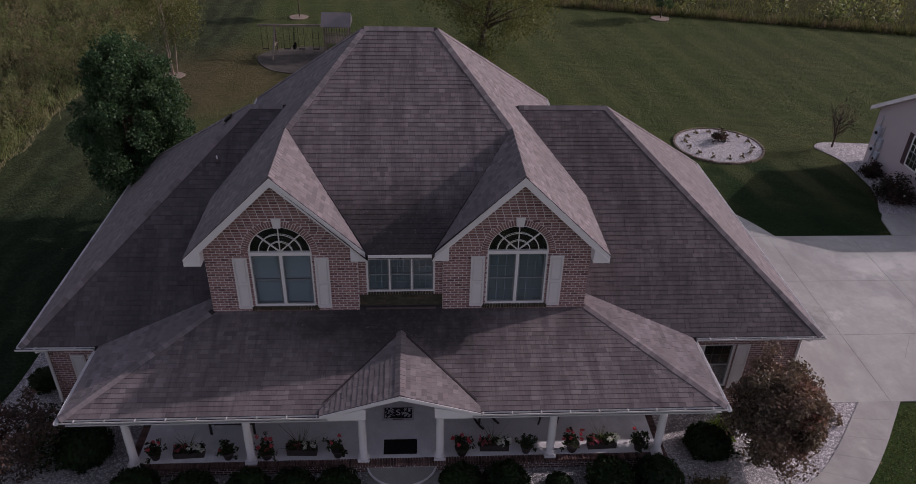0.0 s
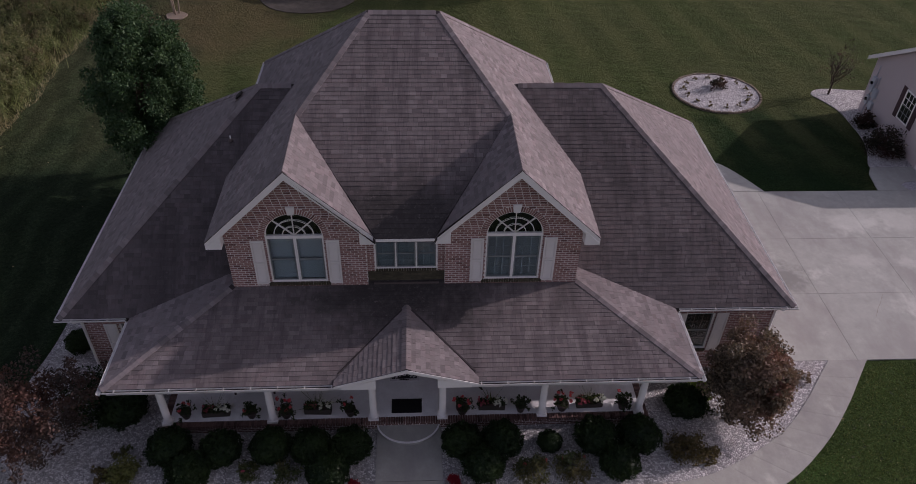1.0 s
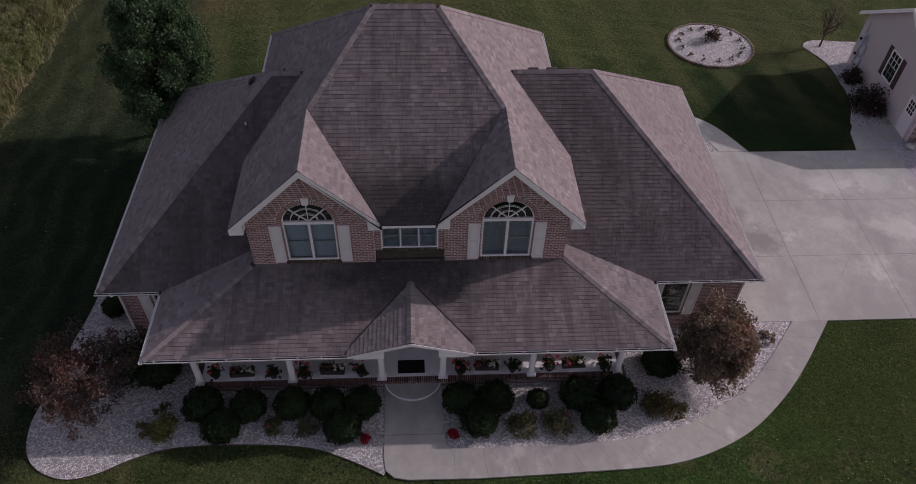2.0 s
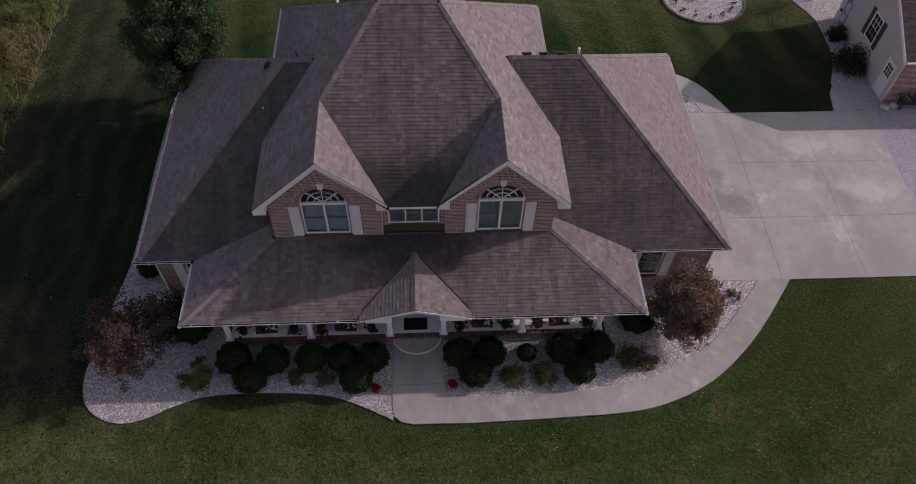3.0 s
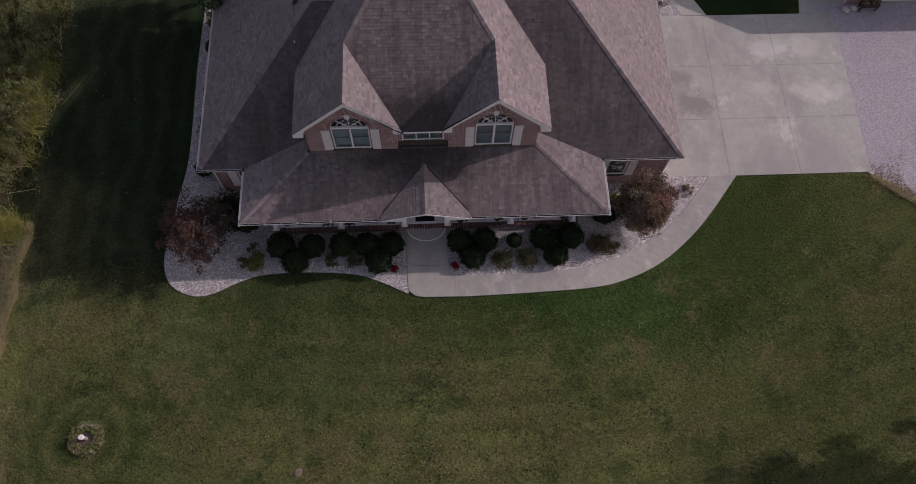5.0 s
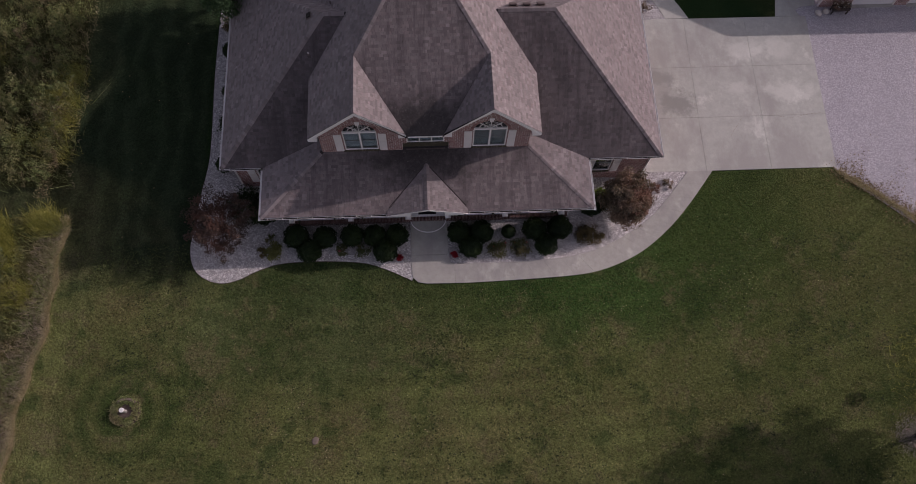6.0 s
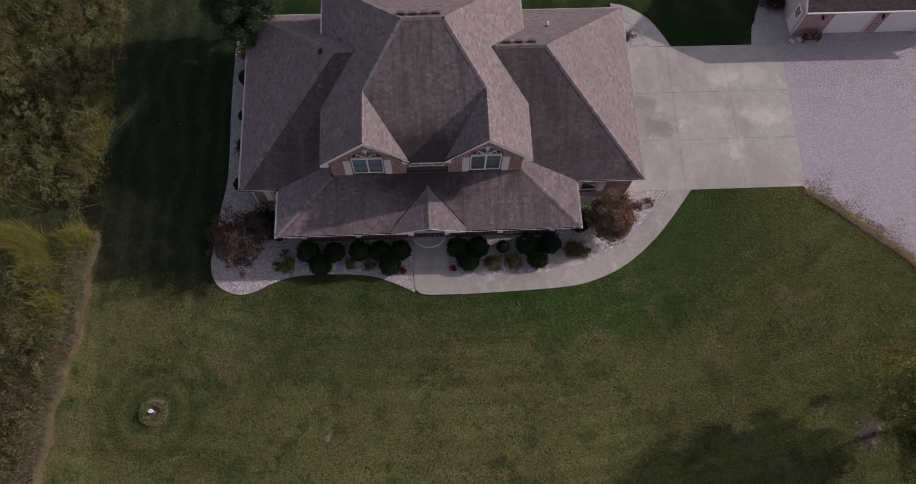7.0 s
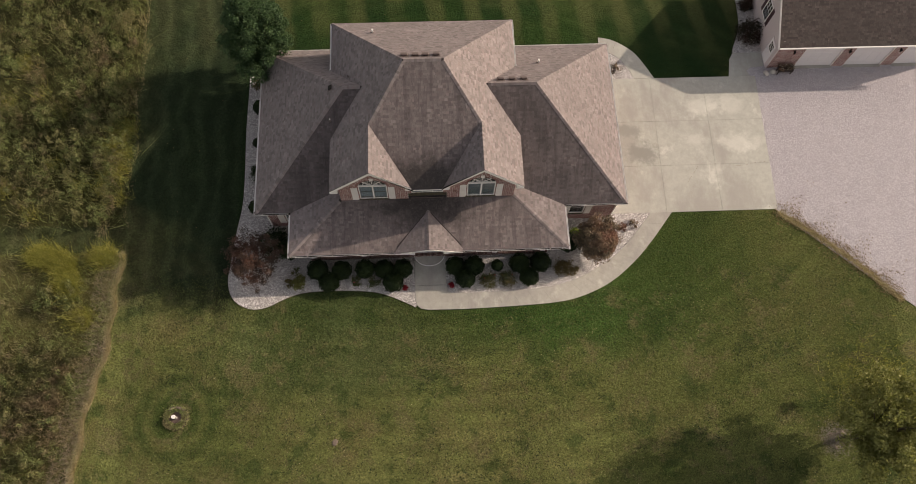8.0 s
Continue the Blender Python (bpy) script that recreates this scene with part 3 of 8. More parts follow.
# ---- ground ----
def build_ground():
    xs = np.unique(np.round(np.concatenate([[-2500, -900, -400, -200, -120], np.arange(-80, -24, 4), np.arange(-24, 40, 0.8), np.arange(40, 90, 4), [120, 200, 400, 900, 2500]]), 3))
    ys = np.unique(np.round(np.concatenate([[-2500, -900, -300, -120, -60, -30], np.arange(-20, 44, 0.8), np.arange(44, 100, 4), [120, 200, 400, 900, 2500]]), 3))
    verts = []
    for y in ys:
        for x in xs:
            dip = 0.035 * noise.noise(Vector((x * 0.3, y * 0.3, 0.0))) if abs(x) < 80 and -40 < y < 100 else 0.0
            near = 12 < x < 40 and 8 < y < 40
            verts.append((x, y, ground_z(x, y) + (0.0 if near else dip) - 0.0))
    w = len(xs)
    faces = [(j * w + i, j * w + i + 1, (j + 1) * w + i + 1, (j + 1) * w + i) for j in range(len(ys) - 1) for i in range(w - 1)]
    me = pydata("ground", verts, faces)
    for p in me.polygons:
        p.use_smooth = True
    tagged(part("ground", me, M_LAWN), "mown lawn in lush and dry olive green with some shade in its colour, reaching to rough meadow", "ground", kind="structure")


build_ground()


def lifted(dz):
    return lambda x, y: ground_z(x, y) + dz


def grid_fill(name, outline, dz, material, label, category, cell=0.5):
    """A thin sheet that follows the land inside an outline."""
    bm = slab(outline, 0.0, -0.3)
    for axis, lo, hi in ((0, min(p[0] for p in outline), max(p[0] for p in outline)), (1, min(p[1] for p in outline), max(p[1] for p in outline))):
        v = lo + cell
        while v < hi:
            co, no = [0, 0, 0], [0, 0, 0]
            co[axis], no[axis] = v, 1
            bmesh.ops.bisect_plane(bm, geom=list(bm.verts) + list(bm.edges) + list(bm.faces), plane_co=co, plane_no=no)
            v += cell
    for v in bm.verts:
        v.co.z += ground_z(v.co.x, v.co.y) + dz
    return tagged(part(name, bm, material), label, category, kind="structure")


WALK_OUT = [(-1.03, 11.6), (-0.95, 11.15), (-0.68, 10.9), (-0.19, 10.81), (2.04, 10.78), (5.5, 10.88), (8.2, 11.08), (9.96, 11.52), (11.8, 12.4), (13.5, 13.74), (14.78, 15.08), (15.7, 16.2), (16.45, 17.13)]
WALK_IN = [(15.0, 17.13), (14.2, 16.2), (13.4, 15.29), (12.45, 14.36), (11.43, 13.64), (10.1, 12.9), (8.93, 12.42), (7.5, 12.08), (5.1, 11.88), (2.3, 11.85), (1.4, 11.88), (1.05, 12.1), (0.98, 12.6)]
BED_LEFT = [(-12.3, 29.0), (-12.38, 24.0), (-12.3, 19.0), (-12.6, 16.6), (-12.9, 14.1), (-12.97, 13.1), (-12.72, 12.15), (-12.1, 11.52), (-11.17, 11.22), (-10.23, 11.40), (-9.4, 11.8), (-8.22, 12.18), (-6.69, 12.28), (-4.8, 12.22), (-3.43, 12.05), (-2.4, 11.68), (-1.55, 11.28), (-1.03, 11.0)]

bed_l = curve(BED_LEFT, 5) + [(-0.90, 11.3), (-0.90, 14.3), (-0.90, 17.5), (-9.8, 17.5), (-9.8, 29.0)]
grid_fill("gravel_bed_front", bed_l, 0.045, M_BED, "white river gravel bed with curved edge along the porch", "gravel bed")
bed_r = [(15.2, 17.3)] + curve([(x + 0.12, y - 0.16) for x, y in WALK_IN[:-3]] + [(0.85, 11.9), (0.85, 12.6)], 5) + [(0.85, 14.3), (0.85, 17.5), (12.3, 17.5), (12.3, 17.3)]
grid_fill("gravel_bed_walk", bed_r, 0.045, M_BED, "white river gravel bed between porch and curved walk", "gravel bed")

# dark edging strip along the lawn side of the front bed
edge_pts = curve(BED_LEFT[1:], 6)
bm = bmesh.new()
for a, b in zip(edge_pts, edge_pts[1:]):
    beam(bm, (*a, ground_z(*a) + 0.02), (*b, ground_z(*b) + 0.02), 0.014, 0.06)
tagged(part("bed_edging", bm, M_MULCH), "dark narrow edging strip along the gravel bed", "edging", kind="structure")


def ribbon(outer, inner, n):
    """Paving slabs between two lines with equal numbers of stations."""
    def resample(p, k):
        p = [Vector(q) for q in p]
        d = [0.0]
        for a, b in zip(p, p[1:]):
            d.append(d[-1] + (b - a).length)
        out = []
        for i in range(k + 1):
            s = d[-1] * i / k
            j = max(x for x in range(len(d)) if d[x] <= s + 1e-9)
            j = min(j, len(p) - 2)
            out.append(p[j].lerp(p[j + 1], (s - d[j]) / max(1e-9, d[j + 1] - d[j])))
        return out
    return resample(outer, n), resample(inner, n)


walkway = thing("front_walk", pose(0, 0, 0), "pale concrete walk curving from the porch step to the drive", "pavement", kind="structure")
w_out = [(1.3, 10.79)] + curve(WALK_OUT[4:], 8)
w_in = [(1.3, 11.87)] + curve(WALK_IN[:-3], 8)[::-1]
SLABS = 16
ro, ri = ribbon(w_out, w_in, SLABS * 3)
for k in range(SLABS):
    seg_o, seg_i = ro[3 * k:3 * k + 4], ri[3 * k:3 * k + 4]
    pts = [Vector(p) for p in seg_o] + [Vector(p) for p in seg_i[::-1]]
    gap = 0.0025
    d0 = (seg_o[1] - seg_o[0]).normalized() * gap
    d1 = (seg_o[-1] - seg_o[-2]).normalized() * gap
    pts[0] += d0
    pts[-1] += d0
    pts[3] -= d1
    pts[4] -= d1
    part("paving_slab", slab([tuple(p) for p in pts], lifted(0.07), lifted(-0.2)), M_WALK, walkway)
part("paving_slab", slab([(-1.03, 12.42), (-1.03, 11.6), (-0.95, 11.15), (-0.68, 10.9), (-0.2, 10.81), (1.297, 10.79), (1.297, 11.87), (1.08, 12.0), (0.98, 12.42)], lifted(0.071), lifted(-0.2)), M_WALK, walkway)
part("paving_slab", slab([(-1.03, 12.435), (0.98, 12.435), (0.98, 14.5), (-1.03, 14.5)], lifted(0.07), lifted(-0.2)), M_WALK, walkway)
arc = [(-0.05 + 0.98 * math.cos(a), 14.5 - 0.80 * math.sin(a)) for a in (math.pi * k / 20 for k in range(21))]
part("round_step", slab(arc, 0.62, 0.2), M_WALK, walkway, "half-round poured concrete step")
bm = bmesh.new()
for p, q in zip(arc, arc[1:]):
    beam(bm, (*p, 0.612), (*q, 0.612), 0.05, 0.03)
part("step_nosing", bm, M_PORCH, walkway, "pale worn nosing")

drive = thing("driveway", pose(0, 0, 0), "pale stained concrete drive in large jointed panels beside the house", "driveway", kind="structure")
DX = [12.05, 16.12, 19.95, 23.75]
DY = [17.13, 20.62, 24.08, 27.62]
for i in range(3):
    for j in range(3):
        g = 0.006
        sk = 0.03
        o = [(DX[i] + g, DY[j] + g), (DX[i + 1] - g, DY[j] + g), (DX[i + 1] - g, DY[j + 1] - g), (DX[i] + g, DY[j + 1] - g)]
        part("concrete_panel", slab([(x + sk * (y - 17) * (1 if x > 20 else 0.5), y) for x, y in o], lifted(0.05), -0.2), M_CONCRETE, drive)
part("concrete_apron", slab([(22.15, 27.63), (23.7, 27.63), (23.5, 28.05), (23.85, 28.32), (24.86, 28.42), (24.86, 29.6), (22.75, 29.6), (22.42, 29.05)], 0.052, -0.2), M_CONCRETE, drive)
BW_OUT = curve([(12.9, 31.2), (13.9, 30.95), (14.9, 30.3), (15.5, 29.7), (16.1, 28.7), (16.62, 27.64)], 4)
BW_IN = curve([(12.9, 30.0), (13.8, 29.7), (14.4, 29.15), (14.85, 28.4), (15.15, 27.64)], 5)
bw = BW_OUT + BW_IN[::-1]
so, si = ribbon(BW_OUT, BW_IN, 12)
for k in range(4):
    lo_, hi_ = 0.012 / 1.3, 1 - 0.012 / 1.3
    o4, i4 = so[3 * k:3 * k + 4], si[3 * k:3 * k + 4]
    o4 = [o4[0].lerp(o4[1], lo_)] + o4[1:3] + [o4[2].lerp(o4[3], hi_)]
    i4 = [i4[0].lerp(i4[1], lo_)] + i4[1:3] + [i4[2].lerp(i4[3], hi_)]
    part("side_walk_slab", slab([tuple(p) for p in o4 + i4[::-1]], 0.05, -0.2), M_CONCRETE, drive, "curved concrete side walk")
# hairline cracks that have opened across the panels
CRACKS = (((17.9, 19.3), (18.2, 19.75), (18.45, 20.05), (18.75, 20.5)), ((21.05, 20.52), (21.9, 20.44), (22.7, 20.62), (23.6, 20.7)))
for pts in CRACKS:
    bm = bmesh.new()
    line = curve(pts, 3)
    for k, (p, q) in enumerate(zip(line, line[1:])):
        beam(bm, (p[0], p[1] + 0.02 * (k % 2), 0.05), (q[0], q[1] + 0.02 * ((k + 1) % 2), 0.05), 0.008, 0.004)
    part("crack", bm, M_EDGE, drive, "dark hairline crack")
grid_fill("gravel_bed_side", [(12.1, 27.6), (15.3, 27.6), (15.0, 28.45), (14.55, 29.25), (13.9, 29.82), (12.1, 30.1)], 0.035, M_BED, "white gravel patch beside the drive", "gravel bed")
# gravel yard before the detached garage
yard = [(23.55, 17.2), (23.6, 17.1), (23.75, 16.95), (24.66, 16.04), (26.22, 14.63), (27.76, 13.24), (29.52, 11.68), (34, 8.0), (60, -12), (60, 29.6), (24.86, 29.6), (24.86, 28.42), (23.85, 28.32), (23.5, 28.05), (23.6, 27.62), (23.75, 24.0)]
grid_fill("gravel_yard", yard, 0.03, M_DRIVE_GRAVEL, "grey crushed limestone yard before the garage", "gravel yard", 2.0)
finger = curve([(23.0, 37.2), (23.5, 37.75), (24.2, 37.85), (25.4, 37.7), (26.6, 37.5), (26.6, 36.0), (25.5, 33.0), (25.1, 29.4), (23.6, 29.35), (22.9, 29.4), (22.8, 29.9), (23.25, 30.9), (23.65, 32.2), (23.75, 33.6), (23.75, 35.2), (23.4, 36.3)], 4, True)
grid_fill("gravel_bed_garage", finger, 0.04, M_BED, "white gravel bed along the garage wall", "gravel bed")
ring = [(17.5 + 2.42 * math.cos(a), 37.4 + 2.3 * math.sin(a)) for a in (2 * math.pi * k / 48 for k in range(48))]
grid_fill("gravel_bed_round", ring, 0.05, M_BED, "round island bed of white gravel in the lawn", "gravel bed")
island = thing("stone_edging", pose(17.5, 37.4, 0), "ring of low tan edging stones round the island bed", "edging", kind="structure")
stone_me = []
for s in range(4):
    b = boxes(((-0.13, -0.07, -0.05), (0.13, 0.07, 0.09 + 0.01 * s)), bevel=0.025)
    me = bpy.data.meshes.new("edging_stone")
    b.to_mesh(me)
    b.free()
    me.materials.append(M_EDGE)
    stone_me.append(me)
for k in range(52):
    a = 2 * math.pi * k / 52
    ob = part("edging_stone", stone_me[k % 4], M_EDGE, island)
    ob.matrix_basis = pose(2.45 * math.cos(a), 2.33 * math.sin(a), 0, random.uniform(-4, 4), random.uniform(-4, 4), math.degrees(a) + 90 + random.uniform(-6, 6))


# ---- the house ----
CX = -0.045
house = thing("house", pose(0, 22, 0.4), "two-storey red brick house with steep shingled hip roofs and twin gables", "house")
HOFF = Vector((0, -22, -0.4))


def hpart(name, me, material, parent=None, label="", kind=""):
    """A part of the house, built in world coordinates."""
    ob = part(name, me, material, parent or house, label, kind)
    if parent is None:
        ob.location = HOFF
    return ob


EXPO = 0.145
WIDTHS = (0.13, 0.16, 0.20, 0.24, 0.29)


class Slope:
    """A roof plane: a point on its eave line, the plan direction up the slope, and the rise per metre."""

    def __init__(self, x, y, z, up, rise):
        self.o, self.up, self.rise = Vector((x, y, z)), Vector((*up, 0)), rise
        self.len = math.sqrt(1 + rise * rise)
        self.U = Vector((up[1], -up[0], 0))
        self.V = Vector((up[0], up[1], rise)) / self.len
        self.N = self.U.cross(self.V)

    def z(self, x, y):
        return self.o.z + self.rise * (Vector((x, y, 0)) - Vector((self.o.x, self.o.y, 0))).dot(self.up)

    def at(self, x, y):
        return Vector((x, y, self.z(x, y)))

    def uv(self, x, y):
        d = Vector((x - self.o.x, y - self.o.y, 0))
        return d.dot(self.U), d.dot(self.up) * self.len

    def point(self, u, v, h=0.0):
        return self.o + self.U * u + self.V * v + self.N * h


def span(poly, v):
    us = []
    for (u0, v0), (u1, v1) in zip(poly, poly[1:] + poly[:1]):
        if (v0 - v) * (v1 - v) < 0:
            us.append(u0 + (u1 - u0) * (v - v0) / (v1 - v0))
    return (min(us), max(us)) if len(us) > 1 else None


SHINGLE_ME = {}


def shingle_mesh(w, cover):
    if w not in SHINGLE_ME:
        g = 0.0025
        v = [(g, 0, 0.002), (w - g, 0, 0.002), (w - g, 0, 0.016), (g, 0, 0.016), (g, EXPO, 0.001), (w - g, EXPO, 0.001), (w - g, EXPO, 0.004), (g, EXPO, 0.004)]
        me = pydata("shingle", v, [(0, 1, 2, 3), (3, 2, 6, 7), (0, 3, 7, 4), (1, 5, 6, 2)])
        me.materials.append(cover)
        SHINGLE_ME[w] = me
    return SHINGLE_ME[w]


def roof_slope(s, plan, label="", pick=None, thick=0.16, seed=1, cover=None):
    """A roof slope over an outline in plan: its deck and its courses of shingles. pick: a stretch (u0, u1, v0, v1) whose whole tabs are objects of their own."""
    rng = random.Random(seed)
    cover = cover or M_SHINGLE
    poly = [s.uv(x, y) for x, y in plan]
    top = [s.at(x, y) for x, y in plan]
    n = len(top)
    verts = top + [p - Vector((0, 0, thick)) for p in top]
    ob = hpart("roof_slope", pydata("roof_slope", verts, [tuple(range(n)), tuple(range(2 * n - 1, n - 1, -1))] + [(i, i + n, (i + 1) % n + n, (i + 1) % n) for i in range(n)]), M_DECK, None, label)
    vmin, vmax = min(v for u, v in poly), max(v for u, v in poly)
    frame_m = Matrix((s.U, s.V, s.N)).transposed().to_4x4()
    verts, faces, singles = [], [], 0
    for k in range(int(vmin / EXPO), int(vmax / EXPO) + 1):
        v0, v1 = max(k * EXPO, vmin), min((k + 1) * EXPO, vmax)
        if v1 - v0 < 0.02:
            continue
        lo, hi = span(poly, v0 + 1e-4), span(poly, v1 - 1e-4)
        if not lo or not hi:
            continue
        u, end = min(lo[0], hi[0]) - rng.random() * 0.2, max(lo[1], hi[1])
        while u < end:
            w = rng.choice(WIDTHS)
            a, b = u, u + w
            u = b
            la, lb = max(a, lo[0]), min(b, lo[1])
            ta, tb = max(a, hi[0]), min(b, hi[1])
            if lb < la:
                la = lb = min(max((a + b) / 2, lo[0]), lo[1])
            if tb < ta:
                ta = tb = min(max((a + b) / 2, hi[0]), hi[1])
            if lb - la < 0.012 and tb - ta < 0.012:
                continue
            whole = la == a and lb == b and ta == a and tb == b and v1 - v0 > EXPO - 1e-6
            if pick and whole and singles < 150 and pick[0] < a < pick[1] and pick[2] < v0 < pick[3]:
                o = part("shingle", shingle_mesh(w, cover), cover, ob)
                o.matrix_basis = Matrix.Translation(s.point(a, v0)) @ frame_m
                singles += 1
                continue
            g = 0.0025
            h = 0.010 + rng.random() * 0.010
            i = len(verts)
            verts += [s.point(la + g, v0, 0.001), s.point(lb - g, v0, 0.001), s.point(lb - g, v0, h), s.point(la + g, v0, h), s.point(ta + g, v1, 0.001), s.point(tb - g, v1, 0.001), s.point(tb - g, v1, 0.005), s.point(ta + g, v1, 0.005)]
            faces += [(i, i + 1, i + 2, i + 3), (i + 3, i + 2, i + 6, i + 7), (i, i + 3, i + 7, i + 4), (i + 1, i + 5, i + 6, i + 2)]
    part("shingles", pydata("shingles", verts, faces), cover, ob, kind="stuff")
    return ob


def ridge_caps(p, q, n1, n2, w=0.14):
    """Folded cap shingles lapped along a hip or ridge from its low end p to q, each an object."""
    p, q, n1, n2 = Vector(p), Vector(q), Vector(n1), Vector(n2)
    d = (q - p).normalized()
    up = (n1 + n2).normalized()
    a, b = n1.cross(d), n2.cross(d)
    # each wing of a cap lies in its own slope, falling away from the other
    a = -a if a.dot(n2) > 0 else a
    b = -b if b.dot(n1) > 0 else b
    length, e = (q - p).length, 0.15

    def fold(l, w, h0, h1):
        v = []
        for s, h in ((0.0, h0), (l, h1)):
            c = d * s
            v += [c + a * w + n1 * h, c + up * (h + 0.012), c + b * w + n2 * h, c + a * w + n1 * 0.001, c + b * w + n2 * 0.001]
        return v, [(0, 1, 6, 5), (1, 2, 7, 6), (3, 0, 5, 8), (2, 4, 9, 7), (3, 4, 2, 1, 0)]

    v, f = fold(length, w * 0.8, 0.012, 0.012)
    strip = hpart("ridge_cap", pydata("ridge_cap", [p + x for x in v], f), M_DECK, None, "lapped cap shingles")
    me = pydata("cap_shingle", *fold(e + 0.02, w, 0.030, 0.020))
    me.materials.append(M_SHINGLE)
    for k in range(int(length / e)):
        o = part("cap_shingle", me, M_SHINGLE, strip)
        o.location = p + d * (k * e) + up * random.uniform(0, 0.004)
    return strip


def straps_on(ob, p, q, o, drop):
    k = int((q - p).length / 0.75)
    for i in range(k):
        c = p.lerp(q, (i + 0.5) / k) + Vector((0, 0, 0.008 - drop))
        bm = bmesh.new()
        beam(bm, c, c + o * 0.104, 0.026, 0.012)
        part("gutter_strap", bm, M_GUTTER, ob)
    return ob


def gutter(p, q, out, straps=True, drop=0.02, dark_strip=False):
    """An open white trough along an eave from p to q; out is the plan direction away from the roof."""
    p, q, o = Vector(p), Vector(q), Vector((*out, 0))
    d = (q - p).normalized()
    prof = [(0.0, 0.0), (0.0, -0.075), (0.082, -0.075), (0.104, -0.03), (0.104, 0.0), (0.092, 0.0), (0.092, -0.028), (0.076, -0.055), (0.008, -0.055), (0.008, 0.0)]
    verts = [c + o * a + Vector((0, 0, b - drop)) for c in (p, q) for a, b in prof]
    n = len(prof)
    faces = [(i, (i + 1) % n, (i + 1) % n + n, i + n) for i in range(n)] + [tuple(range(n)), tuple(range(2 * n - 1, n - 1, -1))]
    ob = hpart("gutter", pydata("gutter", verts, faces), M_GUTTER, None, "white metal gutter")
    # dark strip in the trough of the front runs
    if not dark_strip:
        return straps_on(ob, p, q, o, drop) if straps else ob
    a, b = p + o * 0.010 + Vector((0, 0, -0.05 - drop)), q + o * 0.010 + Vector((0, 0, -0.05 - drop))
    part("gutter_silt", pydata("gutter_silt", [a, a + o * 0.074, b + o * 0.074, b], [(0, 1, 2, 3)]), M_DARK, ob)
    return straps_on(ob, p, q, o, drop) if straps else ob


# roof planes
RY, RZ, RX = 22.53, 10.76, 1.10
GX, GY, GZ = 3.24, 16.6, 8.70
SIDE = (RZ - GZ) / (GX - RX)
FRONT = (RZ - GZ) / (RY - 19.64)
EX = 5.74
EZ = GZ - SIDE * (EX - GX)
BY = 28.3
BACK = (RZ - EZ) / (BY - RY)
IN = 0.86
CY = 16.5
CZ = RZ - FRONT * (RY - CY)
S_FRONT = Slope(CX, CY, CZ, (0, 1), FRONT)
S_BACK = Slope(CX, BY, EZ, (0, -1), BACK)
S_R = Slope(CX + EX, 16.6, EZ, (-1, 0), SIDE)
S_L = Slope(CX - EX, 16.6, EZ, (1, 0), SIDE)
IZ = GZ - SIDE * (GX - IN)
S_RI = Slope(CX + IN, GY, IZ, (1, 0), SIDE)
S_LI = Slope(CX - IN, GY, IZ, (-1, 0), SIDE)
vy = 19.64 - SIDE * (GX - IN) / FRONT
roof_slope(S_FRONT, [(CX - IN, CY), (CX + IN, CY), (CX + GX, 19.64), (CX + RX, RY), (CX - RX, RY), (CX - GX, 19.64)], "main front roof slope of weathered shingles", seed=2, cover=M_STREAK_SHADE)
roof_slope(S_BACK, [(CX + EX, BY), (CX - EX, BY), (CX - RX, RY), (CX + RX, RY)], seed=3)
for s, sg, sd in ((S_R, 1, 4), (S_L, -1, 5)):
    roof_slope(s, [(CX + sg * EX, GY - 0.024), (CX + sg * EX, BY), (CX + sg * GX, RY + (BY - RY) * (GX - RX) / (EX - RX)), (CX + sg * GX, GY - 0.024)][::sg], seed=sd)
    roof_slope(s, [(CX + sg * GX, 19.64), (CX + sg * GX, RY + (BY - RY) * (GX - RX) / (EX - RX)), (CX + sg * RX, RY)][::sg], seed=sd + 2)
for s, sg, sd in ((S_RI, 1, 8), (S_LI, -1, 9)):
    roof_slope(s, [(CX + sg * IN, GY - 0.024), (CX + sg * GX, GY - 0.024), (CX + sg * GX, 19.64), (CX + sg * IN, vy + 0.05)][::sg], seed=sd)

# wings
WZ, WS = 3.42, 0.83
WY0, WY1 = 16.53, 28.27
WYM = (WY0 + WY1) / 2
WH = (WYM - WY0)
XR, XL = 12.48, -10.74
S_WF = Slope(0, WY0, WZ, (0, 1), WS)
S_WB = Slope(0, WY1, WZ, (0, -1), WS)
S_WR = Slope(XR, WYM, WZ, (-1, 0), WS)
S_WL = Slope(XL, WYM, WZ, (1, 0), WS)
roof_slope(S_WF, [(3.4, WY0), (XR, WY0), (XR - WH, WYM), (3.4, WYM)], seed=11, cover=M_WORN_SHADE)
roof_slope(S_WF, [(XL, WY0), (-3.4, WY0), (-3.4, WYM), (XL + WH, WYM)], "front roof slope blackened by algae, with gable shadow in its colour", seed=12, cover=M_ALGAE_SHADE)
roof_slope(S_WB, [(XR, WY1), (3.4, WY1), (3.4, WYM), (XR - WH, WYM)], seed=13)
roof_slope(S_WB, [(-3.4, WY1), (XL, WY1), (XL + WH, WYM), (-3.4, WYM)], seed=14)
roof_slope(S_WR, [(XR, WY0), (XR, WY1), (XR - WH, WYM)], seed=15)
